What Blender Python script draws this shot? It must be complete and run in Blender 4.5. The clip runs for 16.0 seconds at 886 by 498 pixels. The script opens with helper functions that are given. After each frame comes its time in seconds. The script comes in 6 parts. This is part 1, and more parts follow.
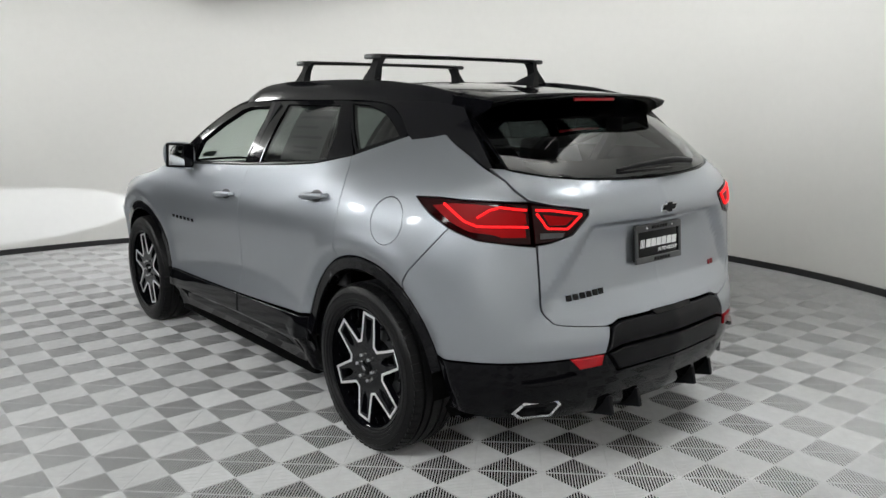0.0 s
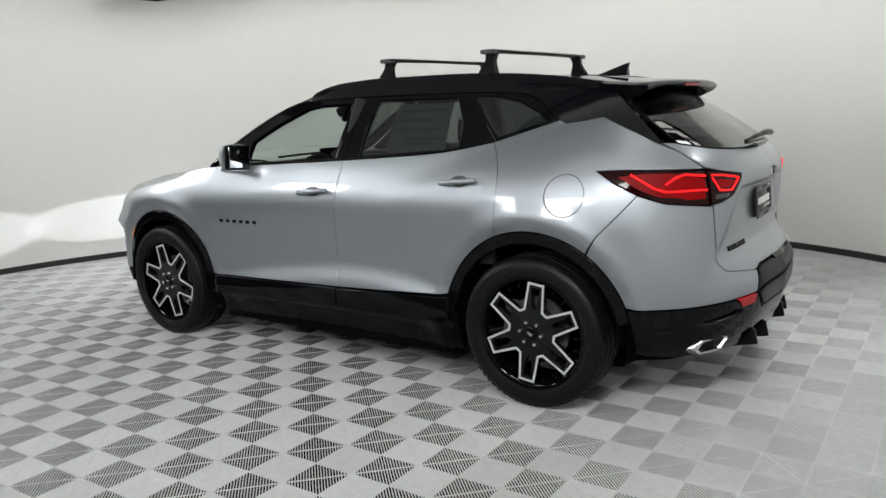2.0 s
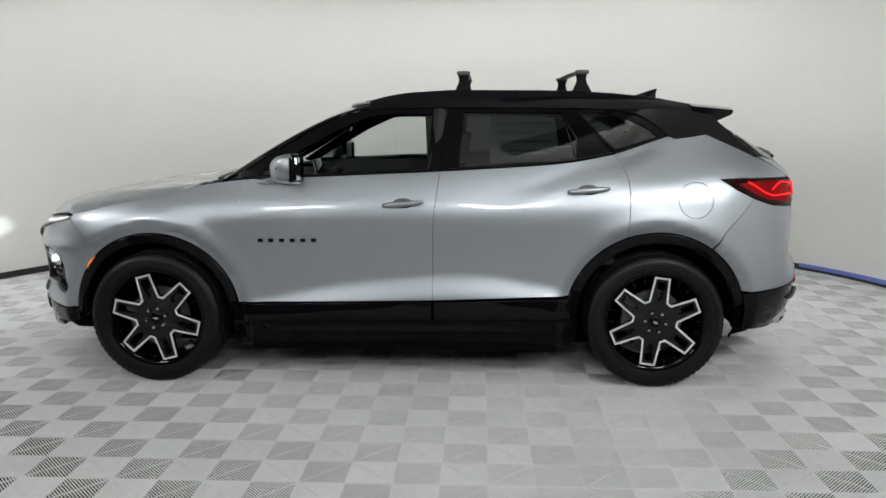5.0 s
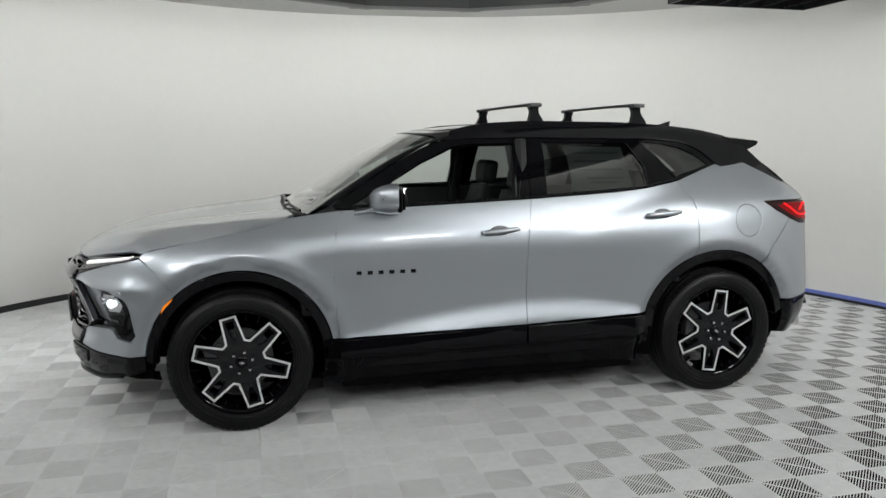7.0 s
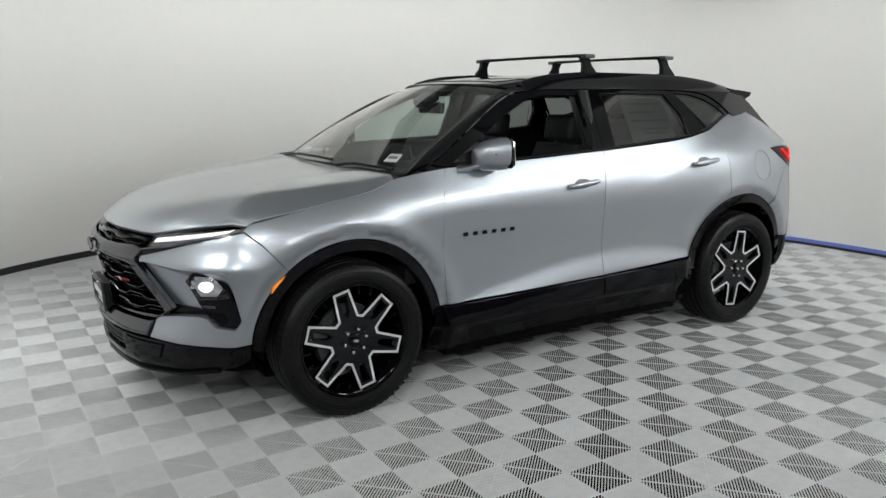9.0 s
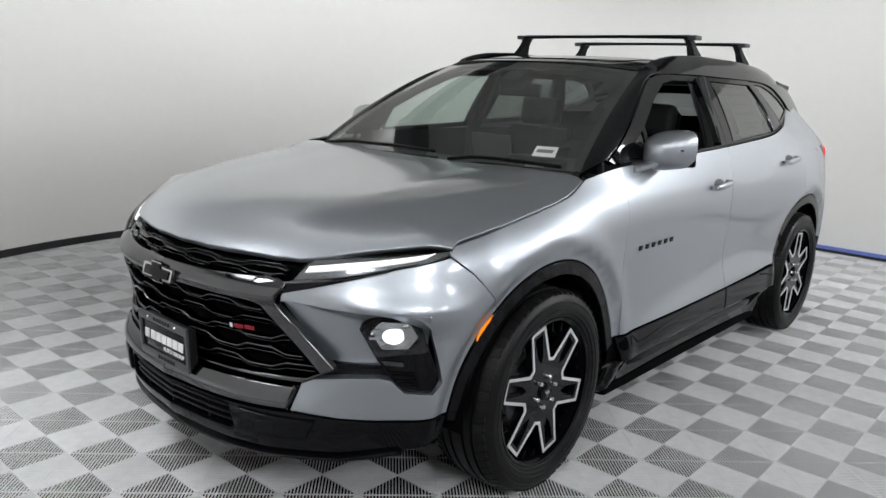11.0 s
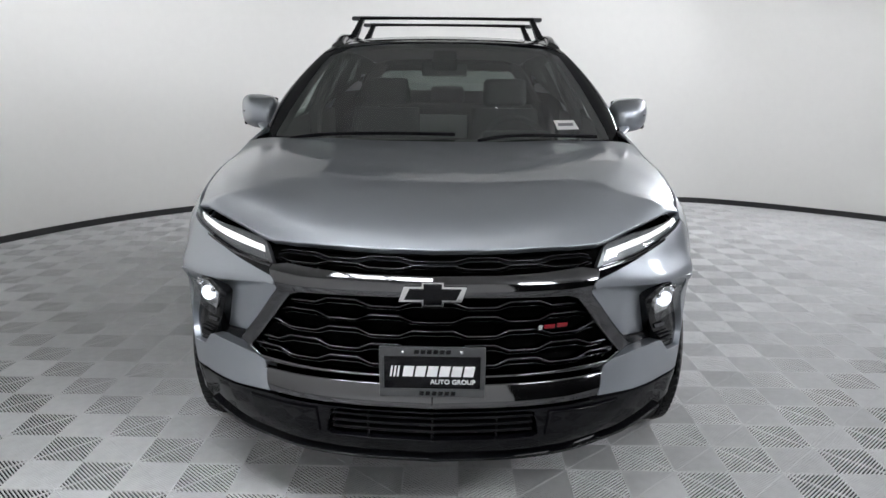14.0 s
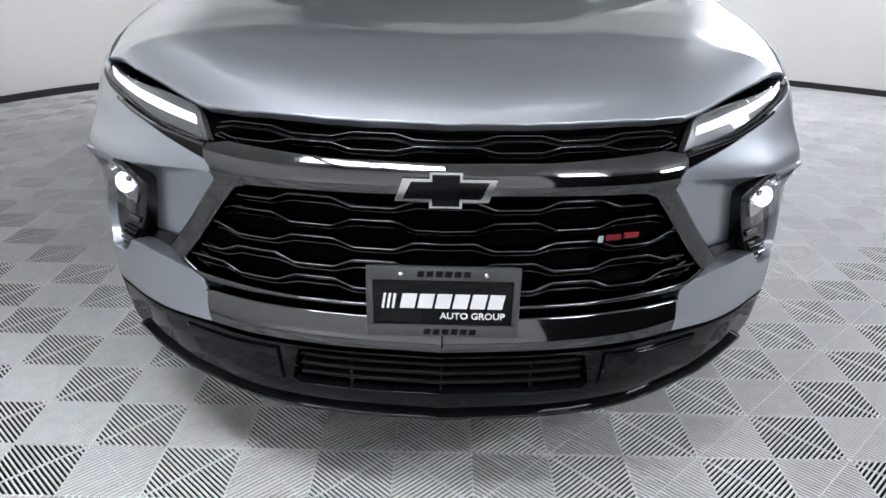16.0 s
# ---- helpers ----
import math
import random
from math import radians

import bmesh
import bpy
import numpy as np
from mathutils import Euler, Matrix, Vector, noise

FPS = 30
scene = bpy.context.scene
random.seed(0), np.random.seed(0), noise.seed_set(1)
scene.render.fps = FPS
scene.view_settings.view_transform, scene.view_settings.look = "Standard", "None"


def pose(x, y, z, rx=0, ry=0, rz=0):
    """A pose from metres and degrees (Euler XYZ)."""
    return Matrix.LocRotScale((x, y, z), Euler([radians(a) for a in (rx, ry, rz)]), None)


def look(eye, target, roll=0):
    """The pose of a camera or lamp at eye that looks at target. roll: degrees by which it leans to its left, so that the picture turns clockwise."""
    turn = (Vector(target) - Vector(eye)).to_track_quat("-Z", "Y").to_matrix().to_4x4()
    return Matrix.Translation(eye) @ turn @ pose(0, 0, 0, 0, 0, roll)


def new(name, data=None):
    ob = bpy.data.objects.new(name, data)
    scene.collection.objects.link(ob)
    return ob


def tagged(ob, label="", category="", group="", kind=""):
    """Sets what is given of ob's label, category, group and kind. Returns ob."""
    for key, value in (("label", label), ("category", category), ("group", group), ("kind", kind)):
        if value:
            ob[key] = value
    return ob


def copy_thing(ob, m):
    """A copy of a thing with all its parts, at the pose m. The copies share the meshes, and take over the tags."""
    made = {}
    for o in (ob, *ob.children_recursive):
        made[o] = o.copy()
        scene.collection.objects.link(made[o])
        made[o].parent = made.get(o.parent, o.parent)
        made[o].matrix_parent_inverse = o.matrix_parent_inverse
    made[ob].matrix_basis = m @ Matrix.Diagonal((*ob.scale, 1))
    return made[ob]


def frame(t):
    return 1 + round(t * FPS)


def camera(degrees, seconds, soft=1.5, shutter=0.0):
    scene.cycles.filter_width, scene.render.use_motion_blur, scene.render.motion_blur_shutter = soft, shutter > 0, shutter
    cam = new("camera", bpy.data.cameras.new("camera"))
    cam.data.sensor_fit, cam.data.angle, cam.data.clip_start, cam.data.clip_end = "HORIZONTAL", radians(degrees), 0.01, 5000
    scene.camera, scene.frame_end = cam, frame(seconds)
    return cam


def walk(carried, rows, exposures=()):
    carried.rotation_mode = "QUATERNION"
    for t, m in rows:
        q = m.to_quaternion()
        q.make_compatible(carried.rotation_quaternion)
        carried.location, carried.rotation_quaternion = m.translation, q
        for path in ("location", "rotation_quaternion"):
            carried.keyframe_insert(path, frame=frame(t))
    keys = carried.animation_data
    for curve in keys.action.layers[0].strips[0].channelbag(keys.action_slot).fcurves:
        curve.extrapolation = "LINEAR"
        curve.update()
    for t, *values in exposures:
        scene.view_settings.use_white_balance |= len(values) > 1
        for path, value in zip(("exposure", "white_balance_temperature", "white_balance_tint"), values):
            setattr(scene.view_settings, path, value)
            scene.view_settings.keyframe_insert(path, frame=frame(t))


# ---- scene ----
cam = camera(60.3, 16.0)
PATH = [
    (0, (-4.185, 2.731, 1.545), (-2.667, 1.483, 1.173), -0.6),
    (0.5, (-4.026, 3.113, 1.553), (-2.619, 1.743, 1.171), -2.0),
    (1, (-3.762, 3.422, 1.536), (-2.442, 1.97, 1.15), -2.8),
    (1.5, (-3.459, 3.781, 1.519), (-2.215, 2.257, 1.161), -3.3),
    (2, (-3.155, 4.138, 1.511), (-2.035, 2.522, 1.141), -2.6),
    (2.5, (-2.767, 4.399, 1.534), (-1.788, 2.696, 1.156), -2.3),
    (3, (-2.351, 4.659, 1.566), (-1.522, 2.879, 1.183), -1.8),
    (3.5, (-1.922, 4.863, 1.557), (-1.267, 3.009, 1.19), -1.5),
    (4, (-1.447, 4.99, 1.562), (-0.98, 3.082, 1.186), -0.9),
    (6.3, (0.703, 5.171, 1.563), (0.439, 3.217, 1.227), -0.3),
    (6.5, (0.852, 5.115, 1.597), (0.548, 3.17, 1.244), -0.2),
    (7, (1.328, 5.026, 1.574), (0.856, 3.103, 1.287), -0.0),
    (7.5, (1.805, 4.865, 1.592), (1.19, 2.989, 1.267), 0.7),
    (8, (2.206, 4.65, 1.604), (1.441, 2.837, 1.249), 0.5),
    (8.5, (2.606, 4.456, 1.565), (1.698, 2.713, 1.195), -0.3),
    (8.7, (2.754, 4.341, 1.578), (1.79, 2.632, 1.19), -0.3),
    (10.8, (3.658, 2.554, 1.494), (2.221, 1.228, 1.076), 2.6),
    (11, (3.699, 2.355, 1.494), (2.223, 1.077, 1.062), 2.7),
    (11.5, (3.75, 1.884, 1.479), (2.181, 0.739, 1.001), 2.8),
    (12, (3.849, 1.476, 1.461), (2.163, 0.511, 0.985), 2.4),
    (12.5, (4.132, 1.065, 1.438), (2.311, 0.398, 0.95), 3.3),
    (13, (4.251, 0.684, 1.384), (2.357, 0.267, 0.896), 2.1),
    (13.5, (4.39, 0.367, 1.408), (2.454, 0.186, 0.939), 1.2),
    (14, (4.58, 0.057, 1.441), (2.63, 0.031, 0.996), 0.6),
    (14.5, (4.618, -0.047, 1.446), (2.666, -0.041, 1.01), 0.6),
    (15, (4.587, -0.066, 1.443), (2.646, -0.05, 0.96), 0.4),
    (15.5, (4.277, -0.046, 1.376), (2.372, -0.012, 0.766), 0.8),
    (16, (3.861, -0.012, 1.258), (2.003, 0.0, 0.52), 1.4),
]
walk(cam, [(t, look(eye, target, roll)) for t, eye, target, roll in PATH], exposures=((0, -0.12, 6500, 11), (3, -0.19, 6500, 10), (7.5, -0.22, 6500, 10), (8.6, -0.18, 6450, 10), (11, 0.03, 6350, 13), (13, 0.12, 6250, 14), (14.5, 0.04, 6200, 14), (16, 0.41, 6100, 15)))


# ---- world, lamps and exposure ----
world = bpy.data.worlds.new("booth_dark")
scene.world = world
world.use_nodes = True
world.node_tree.nodes["Background"].inputs[0].default_value = (0.8, 0.85, 1.0, 1)
world.node_tree.nodes["Background"].inputs[1].default_value = 0.02
scene.view_settings.exposure = 0.0


def area_lamp(name, eye, target, w, h, watts, colour=(0.97, 1.0, 0.985)):
    data = bpy.data.lights.new(name, "AREA")
    data.shape, data.size, data.size_y, data.energy, data.color = "RECTANGLE", w, h, watts, colour
    ob = new(name, data)
    ob.matrix_world = look(eye, target)
    return ob


CEILING = 3.0
# soft lamps on the dark side of the booth, behind the way round the car
KEY = ((24, 5.0, 2.84, 24), (50, 5.6, 2.6, 33), (73, 5.7, 2.4, 15), (96, 5.6, 2.4, 20), (113, 5.2, 2.8, 38), (131, 4.9, 2.8, 38))  # bearing, distance, height, watts
KEY_AT = [(_r * math.cos(radians(_a)), _r * math.sin(radians(_a)), _z) for _a, _r, _z, _w in KEY]
for (_x, _y, _z), (_, _, _, _w) in zip(KEY_AT, KEY):
    area_lamp("key_lamp", (_x * 0.985, _y * 0.985, _z - 0.03), (0, 0, 0.6), 0.8, 0.45, _w)
# added wall washers, out of view over the car, turned outwards to brighten the white wall
WASH_AT = [(radians(_a), 1.9 * math.cos(radians(_a)), 1.9 * math.sin(radians(_a))) for _a in range(126, 380, 28)]
for _a, _x, _y in WASH_AT:
    area_lamp("added_washer", (_x + 0.05 * math.cos(_a), _y + 0.05 * math.sin(_a), CEILING - 0.15), (4.4 * math.cos(_a), 4.4 * math.sin(_a), 1.8), 1.15, 0.18, 7.2 if _a < radians(160) else 10.4)
# flat downlights over the floor beside nose and tail
DOWN_AT = [(3.4, -0.9), (-2.9, -0.9)]
for _x, _y in DOWN_AT:
    area_lamp("down_lamp", (_x, _y, CEILING - 0.07), (_x * 0.9, _y * 0.8, 0), 1.3, 0.5, 24 if _x > 0 else 18).data.spread = radians(80)


# ---- materials ----
def material(name):
    m = bpy.data.materials.new(name)
    m.use_nodes = True
    nt = m.node_tree
    return m, nt, nt.nodes["Principled BSDF"]


def node(nt, kind, **values):
    n = nt.nodes.new(kind)
    for key, value in values.items():
        n.inputs[key.replace("_", " ")].default_value = value
    return n


def rgb(v):
    return (v[0], v[1], v[2], 1.0) if not isinstance(v, (int, float)) else (v, v, v, 1.0)


def surface(name, colour, rough=0.5, metal=0.0, scale=40.0, vary=0.12, bump=0.0, bump_scale=400.0, coat=0.0, blotch=1.5, rough_vary=0.08, spec=0.5):
    """A surface with two scales of change in colour and gloss, and a fine relief."""
    m, nt, b = material(name)
    colour = rgb(colour)
    where = nt.nodes.new("ShaderNodeTexCoord")
    big, small = node(nt, "ShaderNodeTexNoise", Scale=blotch, Detail=4.0), node(nt, "ShaderNodeTexNoise", Scale=scale, Detail=6.0)
    mixer = nt.nodes.new("ShaderNodeMath")
    mixer.operation = "MULTIPLY_ADD"
    mixer.inputs[1].default_value = 0.5
    for n in (big, small):
        nt.links.new(where.outputs["Object"], n.inputs["Vector"])
    half = nt.nodes.new("ShaderNodeMath")
    half.operation = "MULTIPLY"
    half.inputs[1].default_value = 0.5
    nt.links.new(small.outputs["Fac"], half.inputs[0])
    nt.links.new(big.outputs["Fac"], mixer.inputs[0])
    nt.links.new(half.outputs[0], mixer.inputs[2])
    ramp = nt.nodes.new("ShaderNodeMapRange")
    ramp.inputs["From Min"].default_value, ramp.inputs["From Max"].default_value = 0.3, 0.7
    ramp.inputs["To Min"].default_value, ramp.inputs["To Max"].default_value = 1 - vary, 1 + vary
    nt.links.new(mixer.outputs[0], ramp.inputs["Value"])
    tint = nt.nodes.new("ShaderNodeVectorMath")
    tint.operation = "SCALE"
    tint.inputs[0].default_value = colour[:3]
    nt.links.new(ramp.outputs[0], tint.inputs["Scale"])
    nt.links.new(tint.outputs[0], b.inputs["Base Color"])
    gloss = nt.nodes.new("ShaderNodeMapRange")
    gloss.inputs["From Min"].default_value, gloss.inputs["From Max"].default_value = 0.3, 0.7
    gloss.inputs["To Min"].default_value, gloss.inputs["To Max"].default_value = max(0.02, rough - rough_vary * rough), rough + rough_vary * rough
    nt.links.new(small.outputs["Fac"], gloss.inputs["Value"])
    nt.links.new(gloss.outputs[0], b.inputs["Roughness"])
    b.inputs["Metallic"].default_value = metal
    b.inputs["Coat Weight"].default_value = coat
    b.inputs["Coat Roughness"].default_value = 0.03
    b.inputs["Specular IOR Level"].default_value = spec
    if bump:
        fine = node(nt, "ShaderNodeTexNoise", Scale=bump_scale, Detail=3.0)
        nt.links.new(where.outputs["Object"], fine.inputs["Vector"])
        bm_ = nt.nodes.new("ShaderNodeBump")
        bm_.inputs["Strength"].default_value, bm_.inputs["Distance"].default_value = bump, 0.002
        nt.links.new(fine.outputs["Fac"], bm_.inputs["Height"])
        nt.links.new(bm_.outputs[0], b.inputs["Normal"])
    return m


def pane(name, tint, gloss=0.02, least=0.055):
    """A sheet of car glass: it lets tinted light through and mirrors at its surface."""
    m, nt, b = material(name)
    nt.nodes.remove(b)
    through_, shine, mix = nt.nodes.new("ShaderNodeBsdfTransparent"), nt.nodes.new("ShaderNodeBsdfGlossy"), nt.nodes.new("ShaderNodeMixShader")
    through_.inputs["Color"].default_value = rgb(tint)
    shine.inputs["Roughness"].default_value = gloss
    shine.inputs["Color"].default_value = (1, 1, 1, 1)
    facing = node(nt, "ShaderNodeLayerWeight", Blend=0.5)
    steep, edge = nt.nodes.new("ShaderNodeMath"), nt.nodes.new("ShaderNodeMath")
    steep.operation, edge.operation = "POWER", "MULTIPLY_ADD"
    steep.inputs[1].default_value, edge.inputs[1].default_value, edge.inputs[2].default_value = 5.0, 0.9, least
    nt.links.new(facing.outputs["Facing"], steep.inputs[0])
    nt.links.new(steep.outputs[0], edge.inputs[0])
    nt.links.new(edge.outputs[0], mix.inputs[0])
    nt.links.new(through_.outputs[0], mix.inputs[1])
    nt.links.new(shine.outputs[0], mix.inputs[2])
    nt.links.new(mix.outputs[0], nt.nodes["Material Output"].inputs["Surface"])
    return m


def glow(name, colour, strength):
    m, nt, b = material(name)
    b.inputs["Base Color"].default_value = rgb(colour)
    b.inputs["Emission Color"].default_value = rgb(colour)
    b.inputs["Emission Strength"].default_value = strength
    b.inputs["Roughness"].default_value = 0.45
    b.inputs["Specular IOR Level"].default_value = 0.1
    return m


def paint_material():
    m, nt, b = material("silver_metallic_paint")
    where = nt.nodes.new("ShaderNodeTexCoord")
    flake = node(nt, "ShaderNodeTexVoronoi", Scale=1400.0)
    broad = node(nt, "ShaderNodeTexNoise", Scale=0.9, Detail=3.0)
    nt.links.new(where.outputs["Object"], flake.inputs["Vector"])
    nt.links.new(where.outputs["Object"], broad.inputs["Vector"])
    sparkle = nt.nodes.new("ShaderNodeSeparateColor")
    nt.links.new(flake.outputs["Color"], sparkle.inputs[0])
    lo = nt.nodes.new("ShaderNodeMapRange")
    lo.inputs["To Min"].default_value, lo.inputs["To Max"].default_value = 0.9, 1.1
    nt.links.new(sparkle.outputs[0], lo.inputs["Value"])
    hi = nt.nodes.new("ShaderNodeMapRange")
    hi.inputs["To Min"].default_value, hi.inputs["To Max"].default_value = 0.97, 1.03
    nt.links.new(broad.outputs["Fac"], hi.inputs["Value"])
    both = nt.nodes.new("ShaderNodeMath")
    both.operation = "MULTIPLY"
    nt.links.new(lo.outputs[0], both.inputs[0])
    nt.links.new(hi.outputs[0], both.inputs[1])
    tint = nt.nodes.new("ShaderNodeVectorMath")
    tint.operation = "SCALE"
    tint.inputs[0].default_value = (0.40, 0.428, 0.465)
    nt.links.new(both.outputs[0], tint.inputs["Scale"])
    nt.links.new(tint.outputs[0], b.inputs["Base Color"])
    b.inputs["Metallic"].default_value = 0.88
    b.inputs["Roughness"].default_value = 0.385
    b.inputs["Coat Weight"].default_value = 0.9
    b.inputs["Coat Roughness"].default_value = 0.04
    return m


PAINT = paint_material()
GLOSS_BLACK = surface("gloss_black", (0.003, 0.003, 0.004), 0.05, scale=3, vary=0.1, spec=0.22)
GRILLE_BLACK = surface("gloss_gunmetal", (0.125, 0.125, 0.13), 0.07, metal=1.0, scale=3, vary=0.08)
ROOF_BLACK = surface("black_roof_paint", (0.004, 0.004, 0.0055), 0.08, scale=3, vary=0.1, spec=0.4)
SATIN_BLACK = surface("satin_black", (0.004, 0.004, 0.005), 0.3, scale=60, vary=0.15, bump=0.05, spec=0.18)
PLASTIC = surface("grained_black_plastic", (0.008, 0.008, 0.009), 0.45, spec=0.22, scale=150, vary=0.2, bump=0.25, bump_scale=900)
# near-black for openings and hollows: their deep shade is put into the colour
VOID = surface("void_black", (0.002, 0.002, 0.002), 0.9, scale=20, vary=0.3, spec=0.05)
RUBBER = surface("tyre_rubber", (0.006, 0.006, 0.0065), 0.4, spec=0.22, scale=90, vary=0.3, bump=0.2, bump_scale=500)
MACHINED = surface("machined_aluminium", (0.8, 0.8, 0.81), 0.36, metal=0.5, scale=120, vary=0.08)
LAMP_GREY = surface("lamp_inner_grey", (0.13, 0.135, 0.14), 0.3, metal=0.6, scale=60, vary=0.1)
CHROME = surface("chrome", (0.75, 0.75, 0.76), 0.06, metal=1.0, scale=30, vary=0.03)
DARK_CHROME = surface("dark_chrome", (0.11, 0.11, 0.118), 0.12, metal=0.9, scale=30, vary=0.05)
LEATHER = surface("black_leather", (0.016, 0.016, 0.0175), 0.55, spec=0.35, scale=200, vary=0.2, bump=0.3, bump_scale=600)
TRIM_GREY = surface("grey_headliner", (0.16, 0.16, 0.155), 0.9, scale=300, vary=0.1, bump=0.2)
PAPER = surface("white_paper", (0.75, 0.75, 0.73), 0.7, scale=30, vary=0.05)
PAPER_BACK = surface("thin_paper_back", (0.34, 0.36, 0.34), 0.8, scale=30, vary=0.08)
INK = surface("grey_print", (0.2, 0.2, 0.21), 0.7, scale=30, vary=0.05)
WHITE_PRINT = surface("white_print", (0.8, 0.8, 0.8), 0.5, scale=30, vary=0.05)
FRAME_GREY = surface("plate_frame_grey", (0.07, 0.072, 0.075), 0.35, metal=0.2, scale=40, vary=0.1)
RED_BADGE = surface("red_badge", (0.25, 0.016, 0.022), 0.25, metal=0.2, scale=40, vary=0.1)
LENS_RED = surface("red_lens", (0.014, 0.001, 0.0014), 0.06, scale=8, vary=0.2, spec=0.22)
REFLECTOR_RED = surface("red_reflector", (0.4, 0.006, 0.012), 0.15, scale=200, vary=0.2)
RED_GLOW = glow("red_light_guide", (1.0, 0.014, 0.016), 1.25)
RED_DEEP = glow("deep_red_lamp_field", (0.2, 0.0015, 0.003), 0.1)
RED_DIM = glow("red_lamp_field", (0.22, 0.001, 0.002), 0.28)
WHITE_GLOW = glow("white_daylight_guide", (1.0, 0.98, 0.95), 0.8)
BEAM_GLOW = glow("low_beam_projector", (0.9, 0.95, 1.0), 1.7)
AMBER = glow("amber_side_marker", (1.0, 0.25, 0.01), 0.5)
CLEAR = pane("clear_lens", (0.93, 0.94, 0.95))
WINDSCREEN = pane("windscreen_glass", (0.72, 0.82, 0.77), 0.02, 0.21)
SIDE_GLASS = pane("door_glass", (0.72, 0.78, 0.75))
PRIVACY = pane("privacy_glass", (0.2, 0.22, 0.215), 0.02, 0.1)
MIRROR = surface("mirror_silver", (0.85, 0.86, 0.87), 0.02, metal=1.0, scale=2, vary=0.01)
WALL = surface("painted_white_wall", (0.8, 0.795, 0.775), 0.75, scale=14, vary=0.02, bump=0.05, blotch=0.5)
CEIL = surface("painted_grey_ceiling", (0.62, 0.62, 0.605), 0.8, scale=14, vary=0.03, bump=0.05)
DARK_SIDE = surface("dark_side_black", (0.012, 0.012, 0.013), 0.95, scale=60, vary=0.3, bump=0.2)
SKIRT = surface("black_skirting", (0.02, 0.02, 0.022), 0.5, scale=30, vary=0.2)
BLUE_TAPE = surface("blue_film_strip", (0.16, 0.22, 0.62), 0.4, scale=20, vary=0.15)
SUBFLOOR = surface("dark_subfloor", (0.006, 0.006, 0.006), 0.9, scale=20, vary=0.3, spec=0.1)
LAMP_WHITE = glow("lamp_diffuser", (1.0, 0.97, 0.92), 6.0)
LAMP_SOFT = glow("broad_lamp_diffuser", (1.0, 0.97, 0.92), 2.5)


def tile_material():
    m = surface("grey_ribbed_tile", (0.68, 0.685, 0.69), 0.45, scale=25, vary=0.1, bump=0.1, blotch=2.0, spec=0.25)
    nt = m.node_tree
    b = nt.nodes["Principled BSDF"]
    old = b.inputs["Base Color"].links[0].from_socket
    each = nt.nodes.new("ShaderNodeObjectInfo")
    vary = nt.nodes.new("ShaderNodeMapRange")
    vary.inputs["To Min"].default_value, vary.inputs["To Max"].default_value = 0.93, 1.05
    nt.links.new(each.outputs["Random"], vary.inputs["Value"])
    tint = nt.nodes.new("ShaderNodeVectorMath")
    tint.operation = "SCALE"
    nt.links.new(old, tint.inputs[0])
    nt.links.new(vary.outputs[0], tint.inputs["Scale"])
    nt.links.new(tint.outputs[0], b.inputs["Base Color"])
    return m


TILE = tile_material()


# ---- mesh helpers ----
def mesh_object(name, verts, faces, mat, parent=None, label="", smooth=False):
    me = bpy.data.meshes.new(name)
    me.from_pydata([tuple(v) for v in verts], [], faces)
    me.materials.append(mat)
    if smooth:
        me.polygons.foreach_set("use_smooth", [True] * len(me.polygons))
    ob = new(name, me)
    ob.parent = parent
    if label:
        tagged(ob, label)
    return ob


def part(name, bm, mat, parent, label="", smooth=True, angle=35.0):
    """One mesh object from a bmesh, under a thing or under a part of it."""
    me = bpy.data.meshes.new(name)
    bmesh.ops.recalc_face_normals(bm, faces=bm.faces)
    for e in bm.edges:
        e.smooth = len(e.link_faces) == 2 and e.calc_face_angle(0) < radians(angle)
    for f in bm.faces:
        f.smooth = smooth
    bm.to_mesh(me)
    bm.free()
    me.materials.append(mat)
    ob = new(name, me)
    ob.parent = parent
    if label:
        tagged(ob, label)
    return ob


def box(bm, size, m=Matrix(), bevel=0.0, segments=2):
    made = bmesh.ops.create_cube(bm, size=1.0, matrix=m @ Matrix.Diagonal((*size, 1)))
    if bevel:
        edges = list({e for v in made["verts"] for e in v.link_edges})
        bmesh.ops.bevel(bm, geom=edges, offset=bevel, segments=segments, affect="EDGES", profile=0.6)
    return bm


def tube(bm, points, radius, sides=10, caps=True, flat=1.0):
    """A round bar along points; flat squeezes it upright."""
    pts = [Vector(p) for p in points]
    rings = []
    for i, p in enumerate(pts):
        t = (pts[min(i + 1, len(pts) - 1)] - pts[max(i - 1, 0)]).normalized()
        a = t.cross(Vector((0, 0, 1)))
        a = a.normalized() if a.length > 1e-3 else Vector((1, 0, 0))
        b = a.cross(t).normalized()
        r = radius[i] if isinstance(radius, (list, tuple)) else radius
        rings.append([bm.verts.new(p + a * r * math.cos(k * 2 * math.pi / sides) + b * r * flat * math.sin(k * 2 * math.pi / sides)) for k in range(sides)])
    for r0, r1 in zip(rings, rings[1:]):
        for k in range(sides):
            bm.faces.new((r0[k], r0[(k + 1) % sides], r1[(k + 1) % sides], r1[k]))
    if caps:
        bm.faces.new(rings[0][::-1])
        bm.faces.new(rings[-1])
    return bm


